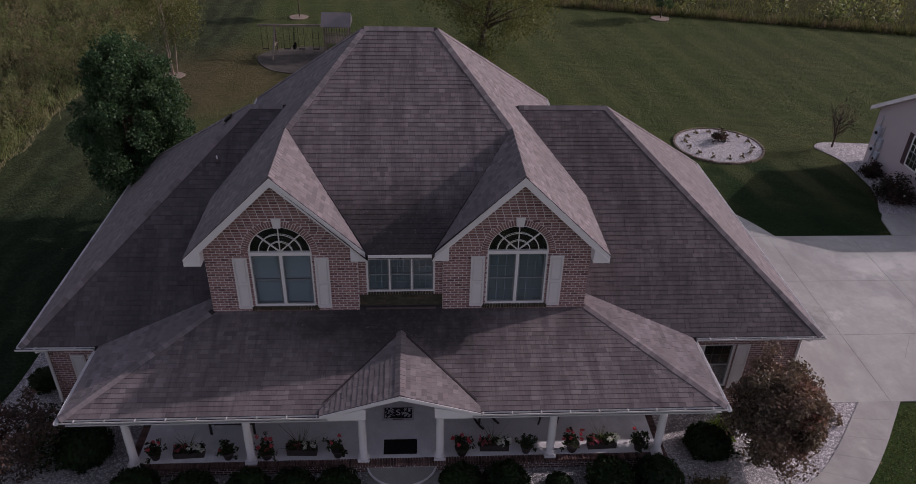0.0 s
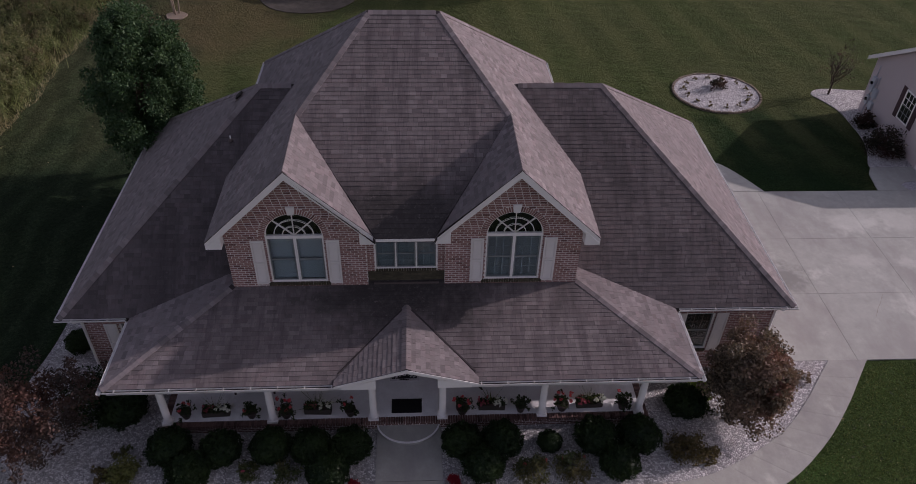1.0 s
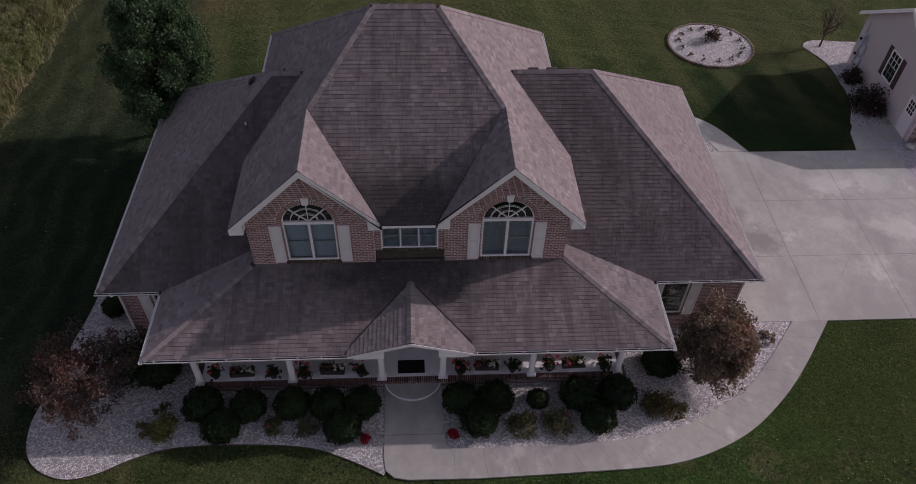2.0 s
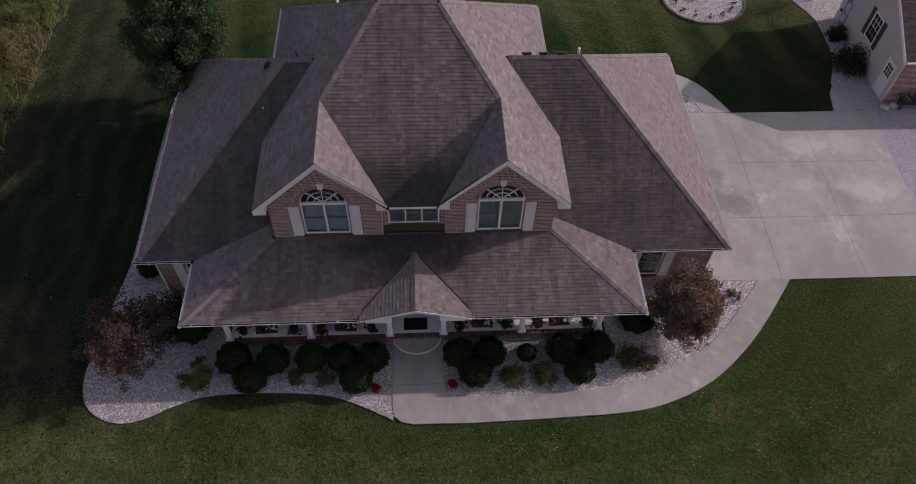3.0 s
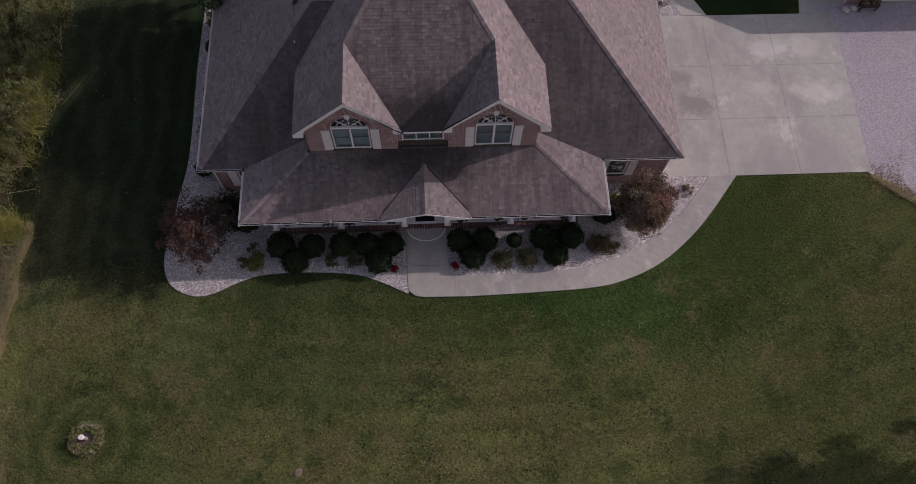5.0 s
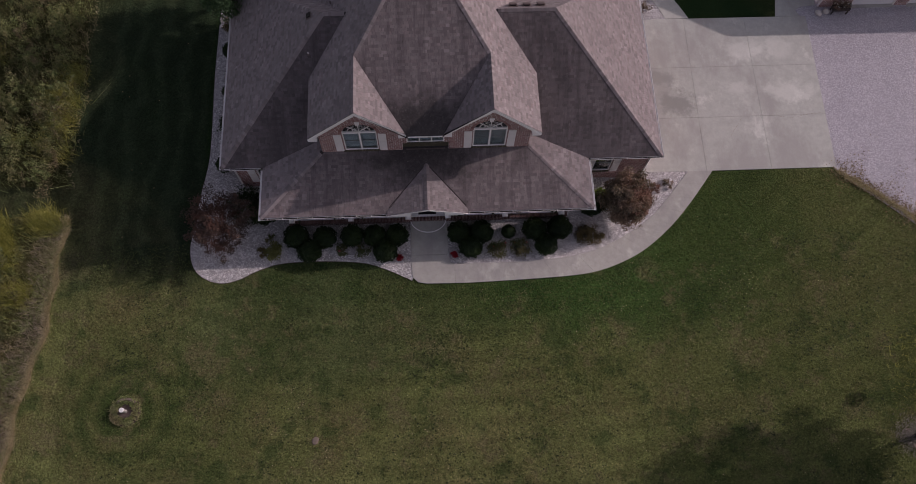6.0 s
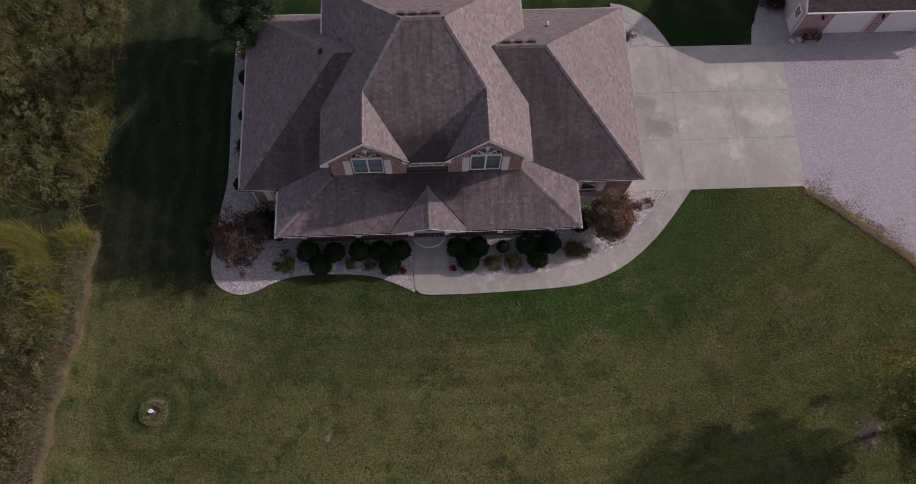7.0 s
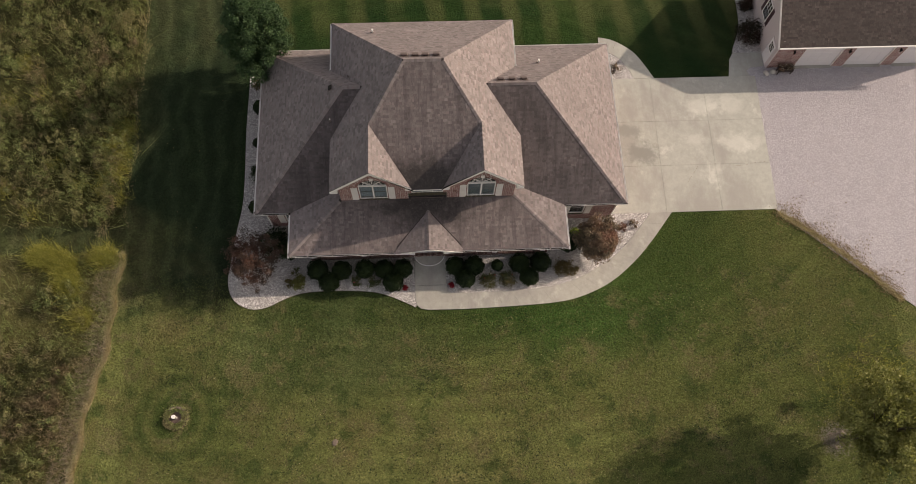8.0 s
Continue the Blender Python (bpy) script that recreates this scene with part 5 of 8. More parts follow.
def arched_window(gx, sg):
    y = DY_WALL + 0.05
    # outer frame: jambs, sill, centre post, transom
    bm = frame_plate(gx - WR, gx + WR, WIN_Z0, SPRING + 0.035, [(gx - WR + 0.04, gx - 0.04, WIN_Z0 + 0.04, SPRING - 0.07), (gx + 0.04, gx + WR - 0.04, WIN_Z0 + 0.04, SPRING - 0.07)], y - 0.035, 0.095)
    win = hpart("window", bm, M_WHITE, None, "arched white window, fan light over paired sashes")
    for s in (-1, 1):
        w = WR - 0.05 - 0.045
        sash_pair(win, gx + s * (0.045 + w / 2), w, WIN_Z0 + 0.05, SPRING - 0.07, y - 0.01, sg > 0)
        blind(gx + s * (0.045 + w / 2), y + 0.075, WIN_Z0 + 0.06, SPRING - 0.08, w - 0.02, win, *((M_BLINDPALE, "drawn pale blue blind") if sg < 0 else ()))
    # fan light: rim, two arcs, five spokes
    bm = bmesh.new()
    def ringbar(r, t, z0=0.035):
        n = 28
        for k in range(n):
            a0, a1 = math.pi * k / n, math.pi * (k + 1) / n
            pts = [(gx + q * math.cos(a), SPRING + z0 + q * math.sin(a) * (WR - z0) / WR) for q, a in ((r - t, a0), (r, a0), (r, a1), (r - t, a1))]
            vs = [bm.verts.new((px, y - 0.02, pz)) for px, pz in pts] + [bm.verts.new((px, y + 0.04, pz)) for px, pz in pts]
            for f in ((0, 1, 2, 3), (7, 6, 5, 4), (0, 4, 5, 1), (2, 6, 7, 3)):
                bm.faces.new([vs[i] for i in f])
    ringbar(WR, 0.035)
    ringbar(0.585, 0.024)
    ringbar(0.34, 0.024)
    for k in range(1, 4):
        a = math.pi * k / 4
        beam(bm, (gx, y + 0.01, SPRING + 0.035), (gx + (WR - 0.02) * math.cos(a), y + 0.01, SPRING + (WR - 0.02) * math.sin(a)), 0.026, 0.05, (0, 1, 0))
    part("fan_muntin", bm, M_WHITE, win)
    bm = bmesh.new()
    lp = [(gx + (WR - 0.01) * math.cos(a), SPRING + 0.03 + (WR - 0.04) * math.sin(a)) for a in (math.pi * k / 24 for k in range(25))]
    f0 = [bm.verts.new((px, y + 0.025, pz)) for px, pz in lp]
    f1 = [bm.verts.new((px, y + 0.031, pz)) for px, pz in lp]
    bm.faces.new(f0), bm.faces.new(f1[::-1])
    for i in range(len(lp)):
        bm.faces.new((f0[i], f1[i], f1[(i + 1) % len(lp)], f0[(i + 1) % len(lp)]))
    bmesh.ops.recalc_face_normals(bm, faces=bm.faces)
    fan = part("pane", bm, M_GLASS, win, "dark half-round fan light")
    fan.visible_shadow = False
    part("room", boxes(((gx - 1.2, DY_WALL + 0.23, 4.3), (gx + 1.2, DY_WALL + 1.6, 7.3))), M_ROOM, win, "near-black block behind the glass, its colour standing for the unlit room")


dormer_front(-1)
dormer_front(1)

# recessed middle wall with a triple window
MY = 17.03
mid = hpart("middle_wall", plate([(CX - IN_WALL, 4.3), (CX + IN_WALL, 4.3), (CX + IN_WALL, CZ - 0.15), (CX - IN_WALL, CZ - 0.15)], [[(CX - 0.95, 4.85), (CX + 0.95, 4.85), (CX + 0.95, 5.98), (CX - 0.95, 5.98)]], MY, 0.2), M_MORTAR, None, "narrow recessed brick wall")
brick_courses("bricks", mid, lambda z: cut(CX - IN_WALL, CX + IN_WALL, [(CX - 0.96, CX + 0.96)] if z < 5.98 else []), 4.74, 6.3, MY, seed=37)
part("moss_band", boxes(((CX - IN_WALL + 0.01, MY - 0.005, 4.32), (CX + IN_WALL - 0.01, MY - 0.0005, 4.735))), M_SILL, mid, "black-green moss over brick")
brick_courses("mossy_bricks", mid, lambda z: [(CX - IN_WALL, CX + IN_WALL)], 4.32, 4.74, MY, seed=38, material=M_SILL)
for k in range(24):
    x = CX - 0.93 + 1.86 * k / 24
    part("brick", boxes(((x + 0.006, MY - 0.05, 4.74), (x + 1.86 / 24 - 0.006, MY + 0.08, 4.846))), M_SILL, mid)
bm = frame_plate(CX - 0.95, CX + 0.95, 4.85, 5.98, [(CX + c - 0.29, CX + c + 0.29, 4.885, 5.94) for c in (-0.62, 0.0, 0.62)], MY, 0.09)
triple = hpart("window", bm, M_WHITE, None, "row of three small white windows")
for c in (-0.62, 0.0, 0.62):
    sash_pair(triple, CX + c, 0.57, 4.89, 5.93, MY + 0.03, True)
    blind(CX + c, MY + 0.1, 4.90, 5.92, 0.55, triple)
part("room", boxes(((CX - 1.0, MY + 0.21, 4.5), (CX + 1.0, MY + 1.2, 6.2))), M_ROOM, triple, "near-black block behind the glass, its colour standing for the unlit room")
hpart("flashing", boxes(((CX - 1.0, MY - 0.16, PZ + PS * (MY - 0.16 - PY) + 0.02), (CX + 1.0, MY - 0.12, PZ + PS * (MY - 0.16 - PY) + 0.07))), M_VENT, None, "dull metal flashing strip")
# cheeks beside the recess and gable side walls
for sg in (-1, 1):
    x0, x1 = sorted((CX + sg * (IN_WALL - 0.001), CX + sg * (IN_WALL + 0.2)))
    ck = hpart("cheek_wall", boxes(((x0, DY_WALL + 0.001, 4.3), (x1, MY - 0.001, 6.35))), M_MORTAR, None)
    x0, x1 = sorted((CX + sg * OUT_WALL, CX + sg * (OUT_WALL - 0.2)))
    sw = hpart("side_wall", boxes(((x0, DY_WALL + 0.221, 0.3), (x1, 27.9, EZ - 0.1))), M_MORTAR, None, "red brick upper side wall")
    brick_courses("bricks", sw, lambda z: [(DY_WALL + 0.01, 20.0)], 4.3, EZ - 0.1, CX + sg * OUT_WALL, seed=40 + sg, axis="x", out=sg)
hpart("back_wall", boxes(((CX - OUT_WALL + 0.21, 27.7, 0.3), (CX + OUT_WALL - 0.21, 27.9, EZ - 0.1))), M_BRICK, None, "red brick rear wall")

# ground-floor walls of the wings
FWALL = 16.86


def opening(cx, w, z0, z1):
    return [(cx - w / 2, z0), (cx + w / 2, z0), (cx + w / 2, z1), (cx - w / 2, z1)]


def front_wall(xa, xb, opens, seed, name="front_wall"):
    z1 = 3.3
    wall = hpart(name, plate([(xa, 0.0), (xb, 0.0), (xb, z1), (xa, z1)], [opening(*o) for o in opens], FWALL, 0.22), M_MORTAR, None, "red brick ground-floor wall")
    brick_courses("bricks", wall, lambda z: cut(xa, xb, [(c - w / 2 - 0.005, c + w / 2 + 0.005) for c, w, a, b in opens if a - 0.11 < z < b]), 0.1, z1 - 0.02, FWALL, seed=seed)
    for c, w, a, b in opens:
        if a < 1.0:
            continue
        n = int(w / 0.078)
        for k in range(n):
            x = c - w / 2 + w * k / n
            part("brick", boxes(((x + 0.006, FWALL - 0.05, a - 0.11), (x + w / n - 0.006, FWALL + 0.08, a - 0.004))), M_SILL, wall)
    return wall


def plain_window(cx, w, z0, z1, label="white double-hung window with dark glass"):
    y = FWALL + 0.04
    bm = frame_plate(cx - w / 2, cx + w / 2, z0, z1, [(cx - w / 2 + 0.05, cx + w / 2 - 0.05, z0 + 0.05, z1 - 0.05)], y - 0.02, 0.09)
    win = hpart("window", bm, M_WHITE, None, label)
    sash_pair(win, cx, w - 0.1, z0 + 0.05, z1 - 0.05, y, True, M_VENT)
    part("room", boxes(((cx - w / 2 + 0.004, FWALL + 0.12, z0 + 0.004), (cx + w / 2 - 0.004, FWALL + 0.2, z1 - 0.004))), M_ROOM, win, "near-black block behind the glass, its colour standing for the unlit room")
    return win


front_wall(7.62, 12.12, [(9.62, 0.98, 1.15, 2.85)], 51)
plain_window(9.62, 0.98, 1.15, 2.85)
for c in (8.92, 10.36):
    shutter(c, FWALL - 0.014, 1.10, 0.40, 1.76, M_SHUTTER)
front_wall(-10.28, -7.72, [(-8.85, 0.6, 1.15, 2.85)], 52)
plain_window(-8.85, 0.6, 1.15, 2.85)
shutter(-9.42, FWALL - 0.014, 1.10, 0.40, 1.76, M_SHUTTER)
front_wall(-7.70, 7.60, [(-5.0, 1.8, 1.4, 2.7), (-0.05, 1.0, 0.84, 2.9), (4.9, 1.8, 1.4, 2.7)], 53, "porch_wall")
for c in (-5.0, 4.9):
    plain_window(c, 1.8, 1.4, 2.7)
bm = boxes(((-0.53, FWALL + 0.06, 0.84), (0.43, FWALL + 0.11, 2.88)), bevel=0.008)
door = hpart("front_door", bm, M_SHUT_D, None, "dark panelled front door")
for a, b in ((1.0, 1.75), (1.9, 2.7)):
    for c in (-0.29, 0.19):
        part("panel", boxes(((c - 0.16, FWALL + 0.045, a), (c + 0.16, FWALL + 0.062, b)), bevel=0.012), M_SHUT_D, door)
part("door_handle", tube(bmesh.new(), [(0.33, FWALL + 0.04, 1.8), (0.33, FWALL + 0.0, 1.8), (0.24, FWALL + 0.0, 1.8)], [0.012] * 3), M_METER, door, "metal lever")
for xs, sg in ((12.12, 1), (-10.28, -1)):
    x0, x1 = sorted((xs, xs - sg * 0.2))
    sw = hpart("side_wall", boxes(((x0, FWALL + 0.221, 0.0), (x1, 27.95, 3.3))), M_MORTAR, None, "red brick side wall")
    brick_courses("bricks", sw, lambda z: [(FWALL - 0.01, 27.95)], 0.1, 3.28, xs, seed=55 + sg, axis="x", out=sg)
    x0, x1 = sorted((xs, xs - sg * 6.8))
    hpart("back_wall", boxes(((x0, 27.75, 0.0), (x1, 27.95, 3.3))), M_BRICK, None)
    # corner downspout
    zt = WZ - 0.14
    bm = tube(bmesh.new(), [(xs + sg * 0.02, FWALL - 0.38, zt), (xs - sg * 0.02, FWALL - 0.2, zt - 0.1), (xs - sg * 0.05, FWALL - 0.06, zt - 0.22), (xs - sg * 0.05, FWALL - 0.06, 0.35), (xs - sg * 0.05, FWALL - 0.35, 0.25)], [0.045] * 5, 6)
    hpart("downspout", bm, M_WHITE, None, "white corner downspout")
# roofed-in floors: plain slabs that close the house inside
hpart("floor_slab", boxes(((-10.0, 17.1, 3.0), (11.9, 27.7, 3.12))), M_ROOM, None)

# ---- porch ----
PF = 0.80
porch = thing("porch", pose(0, 15.6, 0.4), "raised concrete front porch edged with brick, white columns", "porch")
PO = Vector((0, -15.6, -0.4))


def ppart(name, me, material, label="", parent=None):
    ob = part(name, me, material, parent or porch, label)
    if parent is None:
        ob.location = PO
    return ob


ppart("porch_floor", boxes(((-7.46, 14.56, 0.1), (7.38, FWALL - 0.002, PF)), bevel=0.006), M_PORCH, "smooth grey porch slab")
skirt = ppart("brick_edge", boxes(((-7.66, 14.36, 0.1), (7.58, 14.555, PF - 0.10)), ((-7.66, 14.56, 0.1), (-7.465, FWALL - 0.002, PF - 0.10)), ((7.385, 14.56, 0.1), (7.58, FWALL - 0.002, PF - 0.10))), M_MORTAR, "brick rowlock edge round the porch floor")
brick_courses("bricks", skirt, lambda z: [(-7.66, 7.58)], 0.3, PF - 0.11, 14.36, seed=61, material=M_ROWLOCK)
rl = boxes(((-0.032, 0, 0), (0.032, 0.205, 0.10)), bevel=0.006)
rl_me = bpy.data.meshes.new("brick")
rl.to_mesh(rl_me)
rl.free()
rl_me.materials.append(M_ROWLOCK)
nb = 195
for k in range(nb):
    b = part("brick", rl_me, M_ROWLOCK, skirt)
    b.matrix_basis = pose(-7.62 + 15.2 * k / (nb - 1), 14.345 + random.uniform(-0.004, 0.004), PF - 0.098 + random.uniform(-0.003, 0.003))
for k in range(29):
    for x in (-7.68, 7.595):
        b = part("brick", rl_me, M_ROWLOCK, skirt)
        b.matrix_basis = pose(x + (0.205 if x < 0 else 0.0), 14.62 + 2.2 * k / 28, PF - 0.098, 0, 0, 90)
        if x > 0:
            b.matrix_basis = pose(x, 14.62 + 2.2 * k / 28, PF - 0.098, 0, 0, 90)

COLS = [-7.47, -4.26, -1.13, 1.02, 4.18, 7.30]
col_bm = bmesh.new()
lathe(col_bm, [(0.145, 0.09), (0.15, 0.13), (0.13, 0.17), (0.112, 0.20), (0.112, 0.25), (0.114, 0.9), (0.104, 1.5), (0.09, 2.16), (0.105, 2.18), (0.105, 2.21), (0.13, 2.26), (0.13, 2.28)], 24)
shaft_me = bpy.data.meshes.new("shaft")
col_bm.to_mesh(shaft_me)
col_bm.free()
shaft_me.materials.append(M_WHITE)
for x in COLS:
    column = ppart("column", boxes(((x - 0.165, 14.39, PF + 0.004), (x + 0.165, 14.72, PF + 0.095)), bevel=0.01), M_WHITE, "round white porch column on a square plinth")
    s = part("shaft", shaft_me, M_WHITE, column)
    s.location = (x, 14.555, PF)
    part("capital", boxes(((x - 0.16, 14.395, PF + 2.28), (x + 0.16, 14.715, PF + 2.34)), bevel=0.008), M_WHITE, column)
ppart("porch_beam", boxes(((-7.6, 14.44, 3.141), (-1.3, 14.68, 3.33)), ((1.2, 14.44, 3.141), (7.5, 14.68, 3.33)), bevel=0.006), M_WHITE, "white beam over the columns")
ppart("porch_ceiling", boxes(((PXL + 0.06, PY + 0.06, 3.10), (CX - 1.0, FWALL - 0.02, 3.135)), ((CX + 1.0, PY + 0.06, 3.10), (PXR - 0.06, FWALL - 0.02, 3.135)), ((CX - 0.998, 15.0, 3.10), (CX + 0.998, FWALL - 0.02, 3.135))), M_SOFFIT, "white boarded porch ceiling")


# ---- roof fittings ----
def roof_vent(x, y, s):
    """A low metal box vent on a slope."""
    v = thing("roof_vent", Matrix.Translation(s.at(x, y)) @ Matrix((s.U, s.V, s.N)).transposed().to_4x4(), "low brown metal box vent on the shingles", "roof vent", "vents along the ridges")
    part("flange", boxes(((-0.24, -0.24, 0.02), (0.24, 0.24, 0.03))), M_VENT, v)
    part("hood", boxes(((-0.19, -0.17, 0.06), (0.19, 0.17, 0.16)), bevel=0.03), M_VENT, v)
    part("throat", boxes(((-0.13, -0.12, 0.03), (0.13, 0.12, 0.06))), M_DARK, v)
    return v


for x in (-1.1, -0.48, 0.09, 0.70):
    roof_vent(x, RY + 0.48, S_BACK)
for x in (4.55, 5.23, 5.94):
    roof_vent(x, WYM + 0.45, S_WB)


def roof_pipe(x, y, s, h, r, label, material):
    p = thing("vent_pipe", Matrix.Translation(s.at(x, y)), label, "vent pipe", "pipes through the roof")
    part("pipe", tube(bmesh.new(), [(0, 0, -0.05), (0, 0, h)], [r, r], 12), material, p)
    part("boot", lathe(bmesh.new(), [(r + 0.06, 0.0), (r + 0.05, 0.03), (r + 0.012, 0.10)], 14), M_VENT, p, "dark rubber boot")
    return p


roof_pipe(-5.7, 20.9, S_WF, 0.2, 0.022, "slim white plastic vent pipe", M_PIPE)
roof_pipe(-4.6, 23.6, S_WB, 0.35, 0.04, "slim dark vent pipe", M_VENT)
roof_pipe(7.25, 25.3, S_WB, 0.4, 0.06, "slim white plastic vent pipe", M_PIPE)
roof_pipe(-3.1, 26.6, S_BACK, 0.35, 0.06, "slim white plastic vent pipe", M_PIPE)
flue = thing("roof_hatch_vent", Matrix.Translation(S_WL.at(-5.62, 22.75)) @ Matrix((S_WL.U, S_WL.V, S_WL.N)).transposed().to_4x4(), "dark square attic vent near the ridge", "roof vent")
part("hood", boxes(((-0.14, -0.13, 0.03), (0.14, 0.13, 0.10)), bevel=0.02), M_DARK, flue)
part("flange", boxes(((-0.2, -0.19, 0.015), (0.2, 0.19, 0.03))), M_VENT, flue)

# ---- things on the porch ----
def mat_thing(x, y, w, d, material, label):
    m = thing("doormat", pose(x, y, PF), label, "doormat")
    part("pad", boxes(((-w / 2, -d / 2, 0.002), (w / 2, d / 2, 0.018)), bevel=0.005), material, m)
    return m


mat_thing(-0.1, 14.96, 0.96, 0.56, M_BLACK, "plain black rubber doormat at the porch edge")
M_MATGREY = plain("pale_mat_fibre", (0.60, 0.58, 0.60), 0.95, 0.2, 30, 90, 0.5)
M_MATDARK = plain("dark_mat_fibre", (0.03, 0.03, 0.034), 0.95, 0.3, 30, 90, 0.5)
crest = mat_thing(-0.185, 16.27, 0.95, 0.57, M_MATGREY, "monogrammed doormat with a dark scroll panel by the door")
part("scroll_panel", boxes(((-0.42, -0.19, 0.019), (0.42, 0.25, 0.022))), M_MATDARK, crest)
rngv = random.Random(5)
for k in range(64):
    x, y = rngv.uniform(-0.38, 0.38), rngv.uniform(-0.155, 0.215)
    if abs(x) < 0.13:
        continue
    r = rngv.uniform(0.025, 0.045)
    pts = [(x + r * math.cos(a) * (1 - a / 9), y + r * math.sin(a) * (1 - a / 9), 0.026) for a in (0.55 * i for i in range(10))]
    part("scroll", tube(bmesh.new(), pts, [0.009] * 10, 5), M_MATGREY, crest)
part("name_bar", boxes(((-0.16, -0.25, 0.019), (0.16, -0.215, 0.022))), M_MATDARK, crest)
txt = bpy.data.curves.new("letter", "FONT")
txt.body, txt.size, txt.extrude, txt.align_x, txt.align_y = "S", 0.34, 0.003, "CENTER", "CENTER"
txt.materials.append(M_MATGREY)
letter = new("letter", txt)
letter.parent = crest
letter.location = (0, 0.03, 0.027)


def leaf_part(name, q, material, parent, label=""):
    return part(name, quads(name, q), material, parent, label, kind="stuff")


def flower_pot(x, y, seed, r=0.17, bloom=0, h=0.42):
    rng = np.random.default_rng(seed)
    label = "dark clay pot of coral red geraniums on the porch edge" if bloom > 3 else ("dark clay pot of trailing greenery with a few red blooms" if bloom else "dark clay pot of dark green foliage")
    p = thing("flower_pot", pose(x, y, PF, 0, 0, seed * 50), label, "flower pot", "pots along the porch edge")
    part("pot", lathe(bmesh.new(), [(r * 0.62, 0.0), (r * 0.9, 0.2), (r * 1.05, 0.24), (r * 1.05, 0.28), (r * 0.9, 0.28), (r * 0.85, 0.24)], 18), M_POT, p)
    c = rng.normal(size=(26, 3)) * np.array([r * 0.8, r * 0.8, 0.13]) + np.array([0, 0, 0.26 + h * 0.4])
    leaf_part("foliage", leaves(rng, c * np.array([0.9, 0.9, 0.88]), 16, 0.085, 0.04), M_POTLEAF, p)
    for k in range(bloom):
        a = k * 2.4 + seed
        rr = r * (0.6 + 0.9 * rng.random())
        cc = np.array([[rr * math.cos(a), rr * math.sin(a), 0.26 + h * (0.3 + 0.8 * rng.random())]])
        leaf_part("bloom", leaves(rng, cc, 26, 0.055, 0.035), M_PETRED, p, "coral red flower head")
    return p


def planter_box(x, y, seed):
    rng = np.random.default_rng(seed)
    p = thing("planter_box", pose(x, y, PF, 0, 0, random.uniform(-4, 4)), "timber planter box with white and pink flowers and a spike plant", "planter", "planters along the porch edge")
    w, d, h = 0.84, 0.24, 0.22
    for nm, lo, hi in (("side_board", (-w / 2, -d / 2, 0), (w / 2, -d / 2 + 0.02, h)), ("side_board", (-w / 2, d / 2 - 0.02, 0), (w / 2, d / 2, h)), ("end_board", (-w / 2, -d / 2 + 0.021, 0), (-w / 2 + 0.02, d / 2 - 0.021, h)), ("end_board", (w / 2 - 0.02, -d / 2 + 0.021, 0), (w / 2, d / 2 - 0.021, h))):
        part(nm, boxes((lo, hi), bevel=0.004), M_BOXPLANT, p)
    part("soil", boxes(((-w / 2 + 0.021, -d / 2 + 0.021, 0.01), (w / 2 - 0.021, d / 2 - 0.021, h - 0.03))), M_MULCH, p)
    c = np.stack([rng.uniform(-w / 2, w / 2, 30), rng.uniform(-d / 2, d / 2, 30), rng.uniform(h, h + 0.12, 30)], axis=1)
    leaf_part("foliage", leaves(rng, c, 14, 0.08, 0.045), M_POTLEAF, p)
    cw = np.stack([rng.uniform(0.05, w / 2 + 0.05, 14), rng.uniform(-d / 2 - 0.05, d / 2, 14), rng.uniform(h + 0.06, h + 0.22, 14)], axis=1)
    leaf_part("white_bloom", leaves(rng, cw, 11, 0.05, 0.042), M_PETWHITE, p, "small white flowers")
    cp = np.stack([rng.uniform(-w / 2, -0.05, 12), rng.uniform(-d / 2 - 0.04, d / 2, 12), rng.uniform(h + 0.03, h + 0.16, 12)], axis=1)
    leaf_part("pink_bloom", leaves(rng, cp, 11, 0.05, 0.038), M_PETPINK, p, "small pink flowers")
    n = 34
    q = blades(rng, rng.normal(-0.03, 0.015, n), rng.normal(0.02, 0.015, n), np.full(n, h), 0.42, 0.009, 0.55)
    leaf_part("spike_leaf", q, M_TURF, p, "arching grassy spikes")
    return p


for x, y, sd, b in ((-6.96, 14.74, 1, 3), (-4.94, 14.70, 2, 1), (-3.86, 14.68, 3, 7), (-1.87, 14.68, 4, 2), (1.66, 14.66, 5, 6), (3.52, 14.68, 6, 0), (4.86, 14.70, 7, 7), (6.81, 14.68, 8, 1)):
    flower_pot(x, y, sd, 0.2 if b > 5 else 0.17, b, 0.5 if b > 5 else 0.4)
for x, sd in ((-6.05, 11), (-2.89, 12), (2.61, 13), (5.76, 14)):
    planter_box(x, 14.82, sd)


